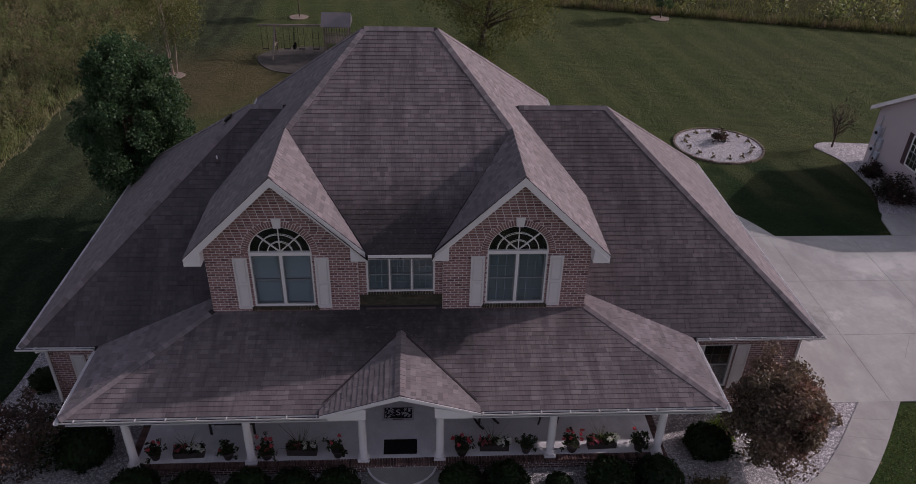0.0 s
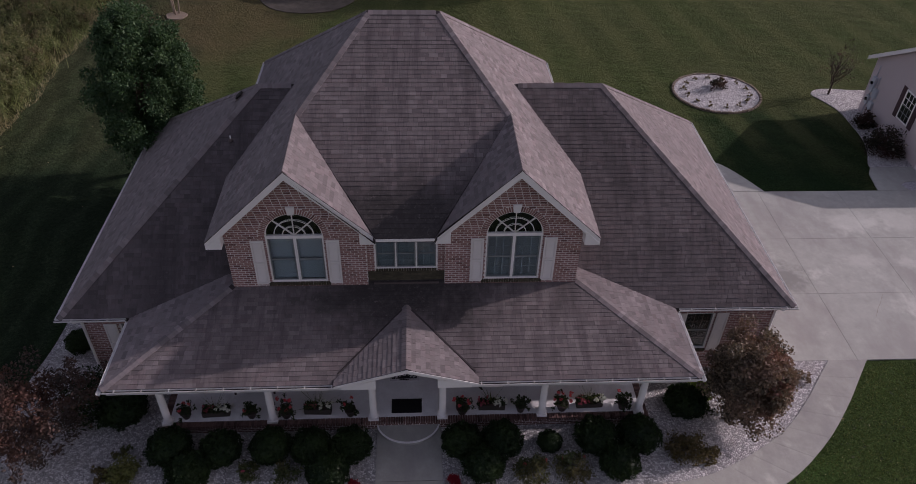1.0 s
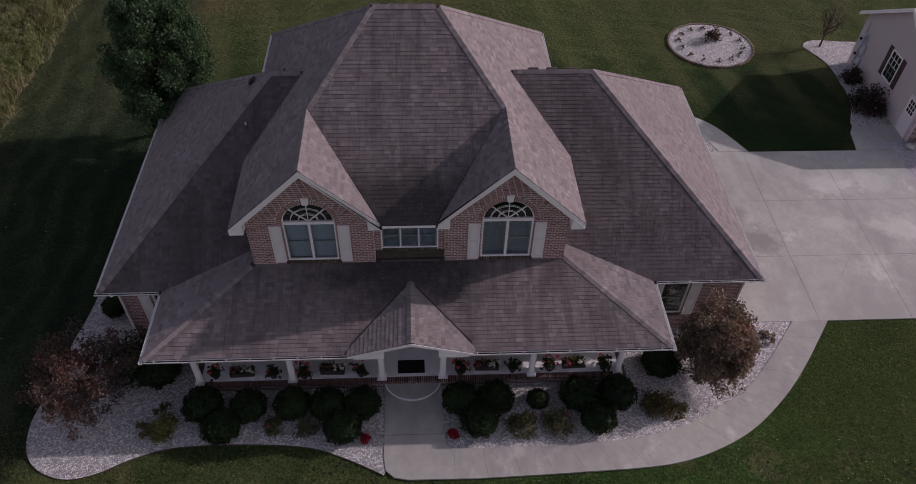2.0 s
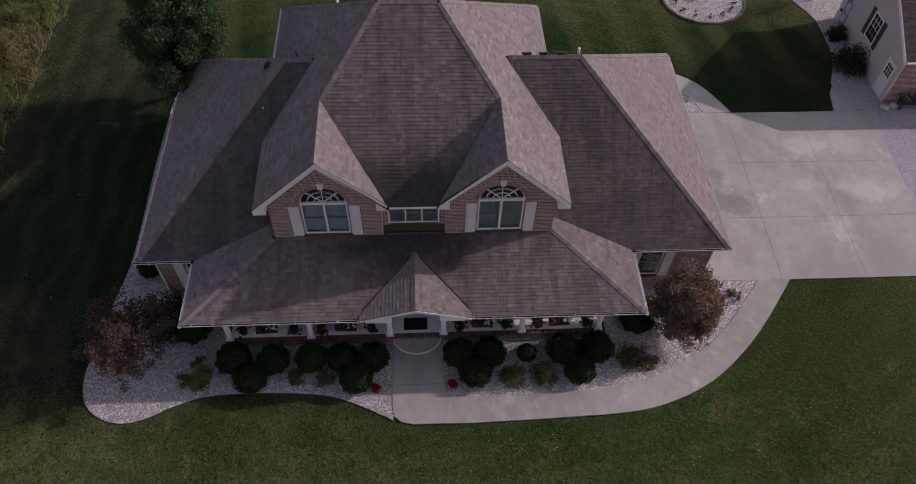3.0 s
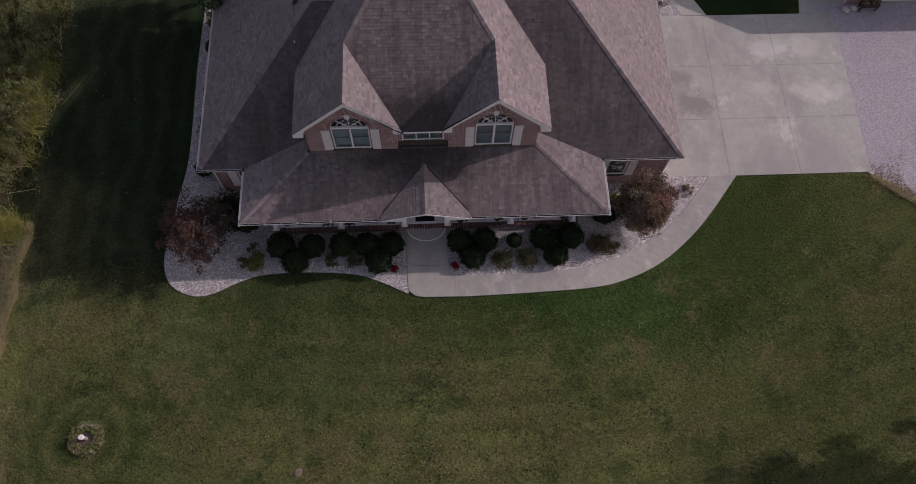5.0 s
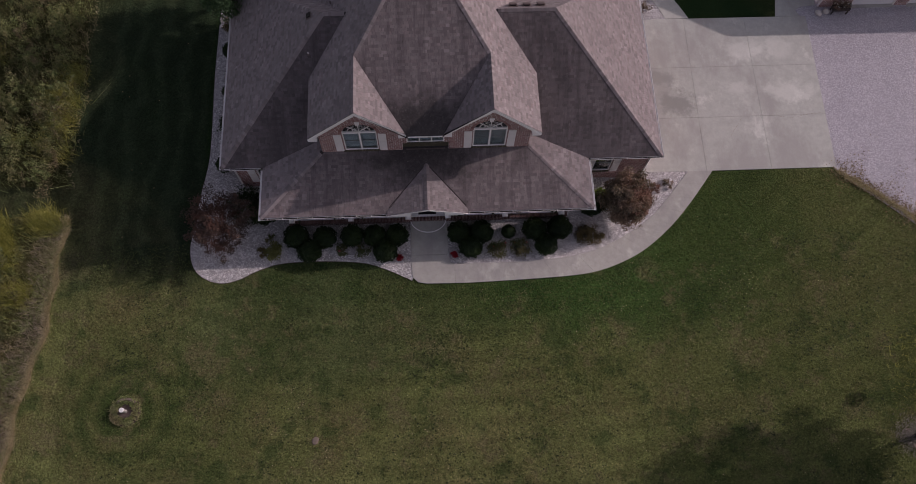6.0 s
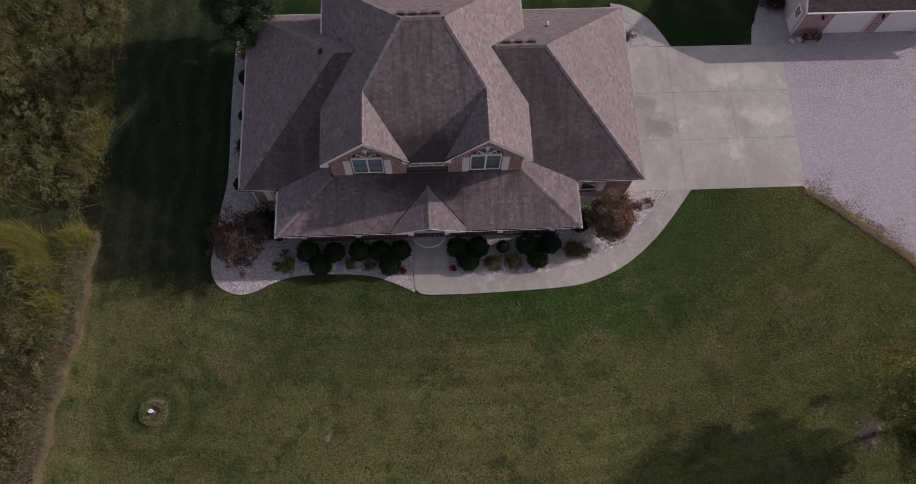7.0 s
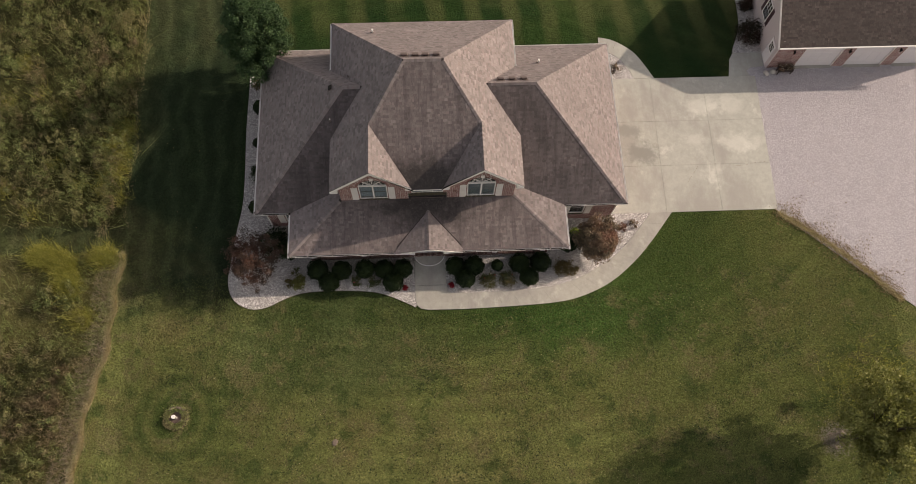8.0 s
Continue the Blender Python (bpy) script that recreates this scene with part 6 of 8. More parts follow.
def rocking_chair():
    c = thing("rocking_chair", pose(0, 0, 0), "dark-stained slatted wooden rocking chair on the porch", "chair", "rocking chairs on the porch")
    for s in (-1, 1):
        pts = [(s * 0.26, -0.5 + 0.09 * k, 0.02 + 0.16 * ((k - 4.5) / 5.5) ** 2) for k in range(11)]
        bm = bmesh.new()
        for a, b in zip(pts, pts[1:]):
            beam(bm, a, b, 0.045, 0.05)
        part("rocker", bm, M_DKWOOD, c)
        for y0, y1, z1 in ((-0.24, -0.26, 0.62), (0.2, 0.24, 0.44)):
            bm = bmesh.new()
            beam(bm, (s * 0.26, y0, 0.04), (s * 0.26, y1, z1), 0.045, 0.045)
            part("leg", bm, M_DKWOOD, c)
        part("armrest", boxes(((s * 0.26 - 0.05, -0.32, 0.62), (s * 0.26 + 0.05, 0.26, 0.645)), bevel=0.008), M_DKWOOD, c)
        bm = bmesh.new()
        beam(bm, (s * 0.24, 0.22, 0.40), (s * 0.24, 0.42, 1.15), 0.04, 0.04)
        part("back_post", bm, M_DKWOOD, c)
    for k in range(8):
        y = -0.27 + 0.066 * k
        part("seat_slat", boxes(((-0.25, y, 0.40), (0.25, y + 0.05, 0.42)), bevel=0.004), M_DKWOOD, c)
    for k in range(6):
        x = -0.19 + 0.076 * k
        bm = bmesh.new()
        beam(bm, (x, 0.24, 0.44), (x, 0.40, 1.10), 0.045, 0.015)
        part("back_slat", bm, M_DKWOOD, c)
    bm = bmesh.new()
    beam(bm, (-0.26, 0.41, 1.13), (0.26, 0.41, 1.13), 0.03, 0.08)
    part("top_rail", bm, M_DKWOOD, c)
    return c


rocker = rocking_chair()
rocker.matrix_basis = pose(2.38, 16.03, PF + 0.004, 0, 0, 24)
copy_thing(rocker, pose(4.42, 15.99, PF + 0.004, 0, 0, -20))
bench = thing("bench", pose(-4.985, 15.85, PF), "dark wooden slatted bench against the porch wall", "bench")
for s in (-1, 1):
    for y in (-0.26, 0.24):
        part("leg", boxes(((s * 0.62 - 0.03, y - 0.03, 0.004), (s * 0.62 + 0.03, y + 0.03, 0.62 if y < 0 else 0.9)), bevel=0.006), M_DKWOOD, bench)
    part("armrest", boxes(((s * 0.62 - 0.045, -0.31, 0.625), (s * 0.62 + 0.045, 0.2, 0.65)), bevel=0.006), M_DKWOOD, bench)
for k in range(6):
    y = -0.28 + 0.085 * k
    part("seat_slat", boxes(((-0.66, y, 0.42), (0.66, y + 0.065, 0.445)), bevel=0.004), M_DKWOOD, bench)
for k in range(4):
    z = 0.5 + 0.1 * k
    part("back_slat", boxes(((-0.6, 0.2, z), (0.6, 0.222, z + 0.07)), bevel=0.004), M_DKWOOD, bench)
part("stretcher", boxes(((-0.59, -0.02, 0.12), (0.59, 0.02, 0.16)), bevel=0.004), M_DKWOOD, bench)


# ---- shrubs and trees ----
def boxwood(r, h, seed):
    """A clipped round shrub: twiggy core, and a coat of many small leaves."""
    rng = np.random.default_rng(seed)
    b = thing("boxwood", pose(0, 0, 0), "clipped round dark green boxwood in the gravel bed", "shrub", "clipped boxwoods along the porch")
    bm = bmesh.new()
    bmesh.ops.create_icosphere(bm, subdivisions=3, radius=1.0)
    for v in bm.verts:
        k = 0.90 + 0.10 * noise.noise(v.co * 3 + Vector((seed, 0, 0)))
        v.co = Vector((v.co.x * r * k, v.co.y * r * k, h * 0.5 + v.co.z * h * 0.5 * k))
    part("core", bm, M_BOX, b)
    n = 2600
    d = rng.normal(size=(n, 3))
    d /= np.linalg.norm(d, axis=1)[:, None]
    d = d[d[:, 2] > -0.75]
    wob = 1 + 0.10 * np.sin(d[:, 0] * 9 + seed) * np.cos(d[:, 1] * 8) + 0.05 * np.sin(d[:, 2] * 11 + d[:, 0] * 5)
    c = d * (wob * (0.93 + 0.1 * rng.random(len(d))))[:, None] * np.array([r, r, h * 0.5]) + np.array([0, 0, h * 0.5])
    part("foliage", quads("foliage", leaves(rng, c, 1, 0.02, 0.045)), M_BOX, b, kind="stuff")
    return b


masters = [boxwood(0.66, 0.88, 1), boxwood(0.645, 0.86, 2), boxwood(0.62, 0.86, 3)]
SPOTS = [(-7.2, 13.6, 1.0), (-5.68, 13.5, 0.95), (-6.45, 12.75, 1.02), (-4.2, 13.55, 0.92), (-2.98, 13.5, 1.0), (-1.78, 13.5, 0.95), (-2.42, 12.65, 0.98),
         (1.60, 13.55, 1.0), (2.82, 13.55, 0.98), (2.22, 12.72, 0.95), (4.31, 13.55, 0.62), (5.75, 13.6, 1.0), (7.12, 13.65, 1.0), (6.3, 12.7, 0.98)]
for k, (x, y, s) in enumerate(SPOTS):
    m = Matrix.Translation((x, y, ground_z(x, y) + 0.03)) @ pose(0, 0, 0, 0, 0, 77 * k) @ Matrix.Diagonal((s, s, s, 1))
    if k < 3:
        masters[k].matrix_basis = m
    else:
        copy_thing(masters[k % 3], m)
for k, (x, y, s) in enumerate(((-9.0, 15.1, 1.12), (9.0, 15.0, 1.05), (-11.35, 18.1, 0.75), (-11.4, 25.6, 0.8), (-11.5, 22.9, 0.55))):
    o = copy_thing(masters[k % 3], Matrix.Translation((x, y, ground_z(x, y) + 0.03)) @ pose(0, 0, 0, 0, 0, 40 * k) @ Matrix.Diagonal((s, s, s, 1)))


def shrub(name, x, y, r, h, n, leaf, material, label, category="shrub", group="", twig=True, seed=0, bloom=None):
    """A loose shrub: stems from the base, and leaves in uneven clumps."""
    rng = np.random.default_rng(seed + 100)
    s = thing(name, pose(x, y, ground_z(x, y) + 0.03, 0, 0, seed * 31), label, category, group)
    k = max(6, n // 30)
    d = rng.normal(size=(k, 3))
    d /= np.linalg.norm(d, axis=1)[:, None]
    d[:, 2] = np.abs(d[:, 2])
    c = d * (0.45 + 0.5 * rng.random(k))[:, None] * np.array([r, r, h])
    c[:, 2] = np.maximum(c[:, 2], 0.12 * h)
    if twig:
        bm = bmesh.new()
        for p in c[:: max(1, k // 10)]:
            tube(bm, [(0, 0, -0.03), (p[0] * 0.4, p[1] * 0.4, p[2] * 0.55), tuple(p)], [0.012 + 0.01 * r, 0.01, 0.004], 5)
        part("stems", bm, M_BARK, s, kind="stuff")
    leaf_part("foliage", leaves(rng, c, max(1, n // k), 0.32 * r, leaf), material, s)
    if bloom:
        for i in range(bloom[0]):
            p = c[rng.integers(k)] * 1.05 + np.array([0, 0, 0.08])
            leaf_part("bloom", leaves(rng, p[None, :], 18, 0.05, 0.035), bloom[1], s, "single bright flower head")
    return s


shrub("spirea", -8.46, 12.9, 0.55, 0.6, 1500, 0.05, M_YELLOW, "low yellow-green shrub in white gravel", seed=1)
shrub("spirea", -9.05, 12.86, 0.36, 0.4, 300, 0.05, M_BROWNSHRUB, "small brownish shrub in white gravel", seed=2)
shrub("spirea", -8.7, 13.65, 0.3, 0.35, 200, 0.05, M_ROSE, "small sparse green shrub in white gravel", seed=3)
shrub("barberry", -1.66, 12.3, 0.2, 0.3, 1100, 0.03, M_CRIMSON, "small bright crimson barberry beside the walk", group="crimson barberries", seed=4)
shrub("barberry", 1.3, 12.38, 0.2, 0.3, 1100, 0.03, M_CRIMSON, "small bright crimson barberry beside the walk", group="crimson barberries", seed=5)
shrub("rose_bush", 3.67, 12.6, 0.58, 0.65, 1200, 0.045, M_ROSE, "sparse rose bush with a few coral blooms", group="rose bushes", seed=6, bloom=(2, M_PETRED))
shrub("rose_bush", 4.89, 12.6, 0.58, 0.65, 1250, 0.045, M_ROSE, "sparse rose bush with a few coral blooms", group="rose bushes", seed=7, bloom=(2, M_PETRED))
shrub("rose_bush", -4.75, 12.85, 0.45, 0.5, 600, 0.045, M_ROSE, "sparse rose bush without blooms", group="rose bushes", seed=8, bloom=(1, M_PETPINK))
shrub("rose_bush", -3.74, 12.75, 0.5, 0.55, 650, 0.045, M_ROSE, "sparse rose bush without blooms", group="rose bushes", seed=9)
shrub("spirea", 8.62, 13.35, 0.7, 0.75, 1600, 0.05, M_BROWNSHRUB, "upright brown-green shrub in the gravel", seed=10)
shrub("spirea", 9.35, 13.1, 0.38, 0.45, 400, 0.05, M_BROWNSHRUB, "small brown-green shrub in the gravel", seed=11)
shrub("hydrangea", 9.72, 15.75, 0.45, 1.0, 700, 0.06, M_BRIGHT, "leafy bright green shrub beside the porch", seed=12)
shrub("hydrangea", 9.5, 15.1, 0.55, 0.8, 1300, 0.05, M_POTLEAF, "dark green shrub in the shade beside the porch", seed=31)
shrub("low_shrub", 12.95, 16.1, 0.42, 0.45, 420, 0.045, M_REDLEAF, "low sparse reddish shrub in the gravel beside the walk", seed=32)
shrub("low_shrub", 13.65, 16.35, 0.34, 0.35, 260, 0.045, M_BURG, "low sparse brownish shrub in the gravel beside the walk", seed=33)
shrub("hydrangea", -10.0, 15.6, 1.15, 1.4, 2600, 0.055, M_BOX, "leafy dark green shrub by the wall corner", seed=13)
shrub("yew", -11.4, 20.6, 0.6, 0.8, 900, 0.05, M_BOX, "dark green shrub along the side wall", group="side wall shrubs", seed=14)
shrub("yew", -11.5, 27.6, 0.6, 1.0, 600, 0.06, M_BROWNSHRUB, "olive shrub along the side wall", group="side wall shrubs", seed=15)
shrub("side_shrub", 13.85, 28.45, 0.55, 0.6, 420, 0.045, M_BURG, "low reddish shrub beside the side walk", seed=16)
shrub("garage_shrub", 24.15, 31.15, 1.05, 1.35, 3400, 0.055, M_WINE, "dense dark wine-red shrub against the garage wall", seed=17, bloom=(5, M_PETWHITE))
shrub("garage_shrub", 24.35, 33.7, 0.62, 0.95, 1300, 0.055, M_WINE, "dark wine-red shrub against the garage wall", seed=18)
shrub("island_shrub", 17.7, 37.9, 0.62, 0.75, 700, 0.055, M_WINE, "low dark shrub at the middle of the island bed", seed=19)
for k in range(14):
    a = 2 * math.pi * k / 14 + 0.2
    shrub("bedding_plant", 17.5 + 1.85 * math.cos(a), 37.4 + 1.75 * math.sin(a), 0.17, 0.27, 90, 0.04, M_BROWNSHRUB, "small dark bedding plant in white gravel", "plant", "bedding plants in the island bed", False, 30 + k)


def tree(name, x, y, crown_c, crown_r, clumps, per, leaf, material, bark, label, seed, spread=0.5, trunk_r=0.12, droop=0.0, stems=1, limbs=14, hollow=0.35, taper=0.0, rough=0.08, lobes=0.22):
    """A tree with a tapered trunk, limbs that reach the clumps, and an uneven crown of leaves with gaps."""
    rng = np.random.default_rng(seed)
    z0 = ground_z(x, y)
    t = thing(name, pose(x, y, z0), label, "tree")
    d = rng.normal(size=(clumps, 3))
    d /= np.linalg.norm(d, axis=1)[:, None]
    rad = hollow + (1 - hollow) * rng.random(clumps) ** 0.6
    lump = 1 + lobes * np.sin(d[:, 0] * 5 + seed) * np.cos(d[:, 2] * 4 + seed) + rough * rng.normal(size=clumps)
    c = d * (rad * lump)[:, None]
    if taper:
        k = 1 - taper * np.clip(c[:, 2], 0, 1)
        c[:, 0] *= k
        c[:, 1] *= k
    c = c * np.array(crown_r) + np.array(crown_c)
    c[:, 2] = np.maximum(c[:, 2], 0.25)
    bm = bmesh.new()
    for s in range(stems):
        a = 2 * math.pi * s / max(1, stems) + seed
        off = 0.18 * (stems > 1)
        top = (crown_c[0] * 0.8 + off * 4 * math.cos(a), crown_c[1] * 0.8 + off * 4 * math.sin(a), crown_c[2] + crown_r[2] * 0.55)
        base = (off * math.cos(a), off * math.sin(a), -0.1)
        pts = [tuple(np.array(base) * (1 - f) + np.array(top) * f + np.array([0.06 * math.sin(5 * f + seed), 0.06 * math.cos(4 * f), 0])) for f in (0, 0.08, 0.3, 0.55, 0.8, 1.0)]
        tube(bm, pts, [trunk_r * q for q in (1.35, 1.0, 0.85, 0.62, 0.4, 0.15)], 10)
    part("trunk", bm, bark, t)
    for p in c[rng.permutation(clumps)[:limbs]]:
        f = min(0.85, max(0.2, p[2] / (crown_c[2] + crown_r[2]) * 0.65))
        s = np.array([crown_c[0] * 0.8 * f, crown_c[1] * 0.8 * f, f * (crown_c[2] + crown_r[2] * 0.55)])
        mid_p = (s + p) / 2 + np.array([0, 0, 0.12])
        part("limb", tube(bmesh.new(), [tuple(s), tuple(mid_p), tuple(p)], [trunk_r * 0.42, trunk_r * 0.26, trunk_r * 0.08], 6), bark, t)
    leaf_part("crown", leaves(rng, c, per, spread * (0.6 + 0.8 * rng.random(clumps)), leaf, droop), material, t)
    return t


tree("maple_tree", -12.0, 29.1, (1.15, -0.8, 4.7), (2.2, 2.45, 3.45), 330, 210, 0.062, M_MAPLE, M_BARK, "dense round green maple beside the house", 3, 0.42, 0.16, taper=0.22, hollow=0.35, rough=0.05, lobes=0.08)
burgundy = tree("burgundy_tree", 10.75, 14.65, (-0.08, 0, 2.05), (1.22, 1.18, 1.58), 210, 170, 0.05, M_BURG, M_BARK, "small round ornamental tree with olive-brown leaves turning wine red", 5, 0.30, 0.06, hollow=0.35, limbs=24, rough=0.2)
rng_r = np.random.default_rng(41)
turn_d = rng_r.normal(size=(70, 3)) + np.array([1.5, -0.5, 0.5])
turn_d /= np.linalg.norm(turn_d, axis=1)[:, None]
leaf_part("red_foliage", leaves(rng_r, turn_d * np.array([1.1, 1.12, 1.45]) * (0.8 + 0.2 * rng_r.random(70))[:, None] + np.array([-0.05, 0, 2.05]), 90, 0.26, 0.05), M_REDLEAF, burgundy, "leaves turning wine red on the sunny side")
tree("rust_maple", -11.05, 14.1, (0.0, 0.0, 1.65), (1.7, 1.75, 1.3), 140, 88, 0.05, M_RUST, M_BARK, "low spreading ornamental maple with sparse rusty leaves", 7, 0.33, 0.05, hollow=0.35, limbs=22)
tree("willow_tree", 5.3, 54.0, (1.2, -0.6, 3.8), (4.6, 4.2, 3.4), 230, 90, 0.075, M_WILLOW, M_BARK, "tall airy willow with drooping olive foliage", 9, 0.9, 0.22, droop=1.2)
tree("birch_tree", -15.1, 47.4, (0, 0, 5.0), (2.6, 2.6, 3.4), 110, 110, 0.06, M_WILLOW, M_BIRCH, "multi-stemmed pale-barked birch with thin olive foliage", 11, 0.8, 0.05, droop=1.0, stems=3)
tree("lawn_sapling", -8.9, 61.3, (0, 0, 2.6), (0.9, 0.9, 1.3), 40, 60, 0.09, M_MAPLE, M_BARK, "young staked tree in a ring of gravel", 13, 0.35, 0.05)
tree("lawn_sapling", 21.7, 63.6, (0, 0, 2.6), (1.1, 1.1, 1.5), 50, 60, 0.09, M_MAPLE, M_BARK, "young dark green tree in a ring of gravel", 14, 0.4, 0.06)
tree("yard_tree", 24.55, 1.8, (0.9, 0.2, 4.6), (2.9, 3.7, 3.0), 190, 200, 0.08, M_YARDLEAF, M_BARK, "broad lawn tree with yellowing leaves in a stone ring", 15, 0.55, 0.12, hollow=0.25, limbs=26)
for x, y, r in ((-8.9, 61.2, 0.75), (21.7, 63.5, 0.8), (-15.1, 47.2, 0.65)):
    o = [(x + r * (1 + 0.08 * math.sin(5 * a)) * math.cos(a), y + r * math.sin(a)) for a in (2 * math.pi * k / 24 for k in range(24))]
    tagged(part("tree_ring_gravel", slab(o, lifted(0.07), lifted(-0.1)), M_EDGE), "tan gravel ring round a tree foot", "gravel ring", kind="structure")

# leafless young tree by the garage bed
bare = thing("bare_sapling", pose(24.0, 37.2, 0.03) @ Matrix.Diagonal((1.25, 1.25, 1.25, 1)), "slender young tree with few rusty leaves in the gravel bed", "tree")
rb = random.Random(4)
part("trunk", tube(bmesh.new(), [(0, 0, -0.05), (0.03, 0.02, 0.5), (0.0, 0.05, 0.9), (0.05, 0.0, 1.4), (0.08, 0.02, 1.9)], [0.05, 0.04, 0.032, 0.02, 0.006], 8), M_BARK, bare)
for k in range(26):
    a, z = rb.uniform(0, 6.28), rb.uniform(0.4, 1.2)
    l = rb.uniform(0.6, 1.1)
    e = (l * 0.75 * math.cos(a), l * 0.75 * math.sin(a), z + l * 1.0)
    bm = tube(bmesh.new(), [(0.02, 0.03, z), (e[0] * 0.5, e[1] * 0.5, z + l * 0.4), e], [0.016, 0.010, 0.003], 5)
    for j in range(5):
        f = rb.uniform(0.4, 0.95)
        s = Vector((0.02, 0.03, z)).lerp(Vector(e), f)
        tube(bm, [s, s + Vector((rb.uniform(-0.25, 0.25), rb.uniform(-0.25, 0.25), rb.uniform(0.1, 0.35)))], [0.006, 0.002], 4)
    part("limb", bm, M_BARK, bare)
rng_b = np.random.default_rng(12)
cb = rng_b.normal(size=(40, 3)) * np.array([0.4, 0.4, 0.4]) + np.array([0.0, 0.0, 1.5])
part("foliage", quads("foliage", leaves(rng_b, cb, 9, 0.2, 0.035)), M_RUST, bare, "few rusty leaves", kind="stuff")


# ---- meadow and tall grass ----
def shore(y):
    """Where the mown lawn ends and the meadow begins."""
    return -19.88 - 0.16 * np.maximum(0, 11.5 - y) + 0.14 * np.sin(y * 0.9) + 0.1 * np.sin(y * 2.3)


def lie(y):
    """Height of the land west of the house."""
    f = np.clip((np.asarray(y) - 3.0) / 8.0, 0, 1)
    return 0.42 * (0.45 + 0.55 * f * f * (3 - 2 * f))


def meadow():
    rng = np.random.default_rng(77)

    def lane(x, y):
        return np.abs(y - 16.2 + 0.03 * (x + 20)) < 0.85

    # tangled shrubs north of the mown lane
    n = 1500
    y = rng.uniform(17.0, 75, n)
    x = shore(y) - 0.5 - rng.random(n) ** 1.5 * 30
    ok = ~lane(x, y)
    x, y = x[ok], y[ok]
    tall = np.where(y < 40, 1.7, 1.3) * (0.3 + 1.1 * rng.random(len(x)) ** 1.8)
    wide = 0.4 + 0.8 * rng.random(len(x))
    groups = (rng.random(len(x)) * 10).astype(int)
    for nm, pick, mat_, lab in (("meadow_brush", groups < 7, M_BRUSH, "tangled olive green meadow brush"), ("meadow_scrub", groups >= 7, M_SCRUB, "brownish scrub among the meadow brush")):
        cs, sp = [], []
        for px, py, h, w in zip(x[pick], y[pick], tall[pick], wide[pick]):
            for j in range(6):
                cs.append((px - abs(rng.normal()) * w * 0.35, py + rng.normal() * w * 0.5, 0.45 + h * rng.random()))
                sp.append(w * 0.3)
        tagged(part(nm, quads(nm, leaves(rng, cs, 40, sp, 0.082, slim=0.24)), mat_), lab, "brush", kind="stuff")
    # stalks that lean out of the shrubs
    m = 12000
    k = rng.integers(len(x), size=m)
    q = blades(rng, x[k] + rng.normal(0, 0.5, m), y[k] + rng.normal(0, 0.5, m), 0.42 + 0.3 * rng.random(m), 0.8, 0.011, 0.55)
    tagged(part("meadow_stalks", quads("meadow_stalks", q), M_MEADOWBLADE), "leaning olive and dry stalks of the meadow", "grass", kind="stuff")
    # goldenrod in drifts beside the lane
    arc = curve([(-25.3, 15.2), (-24.2, 15.1), (-23.4, 14.5), (-23.0, 13.6), (-22.8, 12.7)], 12)
    k = rng.integers(len(arc), size=70)
    arc = np.array(arc)[k]
    gx = np.concatenate([arc[:, 0], rng.normal(-21.0, 0.35, 14), rng.normal(-21.9, 0.3, 8), rng.normal(-26, 3.0, 16), rng.normal(-20.9, 0.3, 16)])
    gy = np.concatenate([arc[:, 1], rng.normal(15.0, 0.15, 14), rng.normal(11.0, 0.2, 8), rng.normal(24, 5.0, 16), rng.normal(22.4, 1.0, 16)])
    gx = np.minimum(gx, -20.3)
    r2 = np.repeat(np.arange(len(gx)), 110)
    e = len(r2)
    q = np.concatenate([blades(rng, gx[r2] + rng.normal(0, 0.34, e), gy[r2] + rng.normal(0, 0.34, e), lie(gy[r2]), 0.62, 0.011, 0.45), leaves(rng, np.stack([gx, gy, lie(gy) + 0.2 + 0.5 * rng.random(len(gx))], axis=1), 24, 0.5, 0.06, slim=0.2)])
    tagged(part("meadow_goldenrod", quads("meadow_goldenrod", q), M_GOLD), "drifts of yellow goldenrod in the meadow", "brush", kind="stuff")
    # dry brown brush and scattered small shrubs south of the lane
    n = 260
    y = np.concatenate([rng.uniform(-8, 12.5, 170), rng.normal(6.0, 1.8, 90)])
    x = shore(y) - 1.3 - rng.random(n) * 9
    brown = (y > 2.5) & (y < 9.5)
    cs = [(px + rng.normal() * 0.35, py + rng.normal() * 0.45, lie(py) + 0.05 + 0.6 * rng.random()) for px, py, bb in zip(x, y, brown) for j in range(9 if bb else 3)]
    tagged(part("dry_brush", quads("dry_brush", leaves(rng, cs, 36, 0.26, 0.075, slim=0.28)), M_SCRUB), "low dry brown brush in the meadow grass", "brush", kind="stuff")
    # green shrubs that stand among the dry grass
    y = rng.uniform(-9, 13.0, 130)
    x = shore(y) - 1.0 - rng.random(130) * 11
    cs = [(px + rng.normal() * 0.35, py + rng.normal() * 0.4, lie(py) + 0.1 + 0.9 * rng.random()) for px, py in zip(x, y) for j in range(7)]
    tagged(part("green_brush", quads("green_brush", leaves(rng, cs, 34, 0.24, 0.085, slim=0.26)), M_BRUSH), "green shrubs among dry meadow grass", "brush", kind="stuff")
    # tall grass everywhere, and a pale straw fringe along the lawn
    m = 210000
    y = rng.uniform(-10, 72, m)
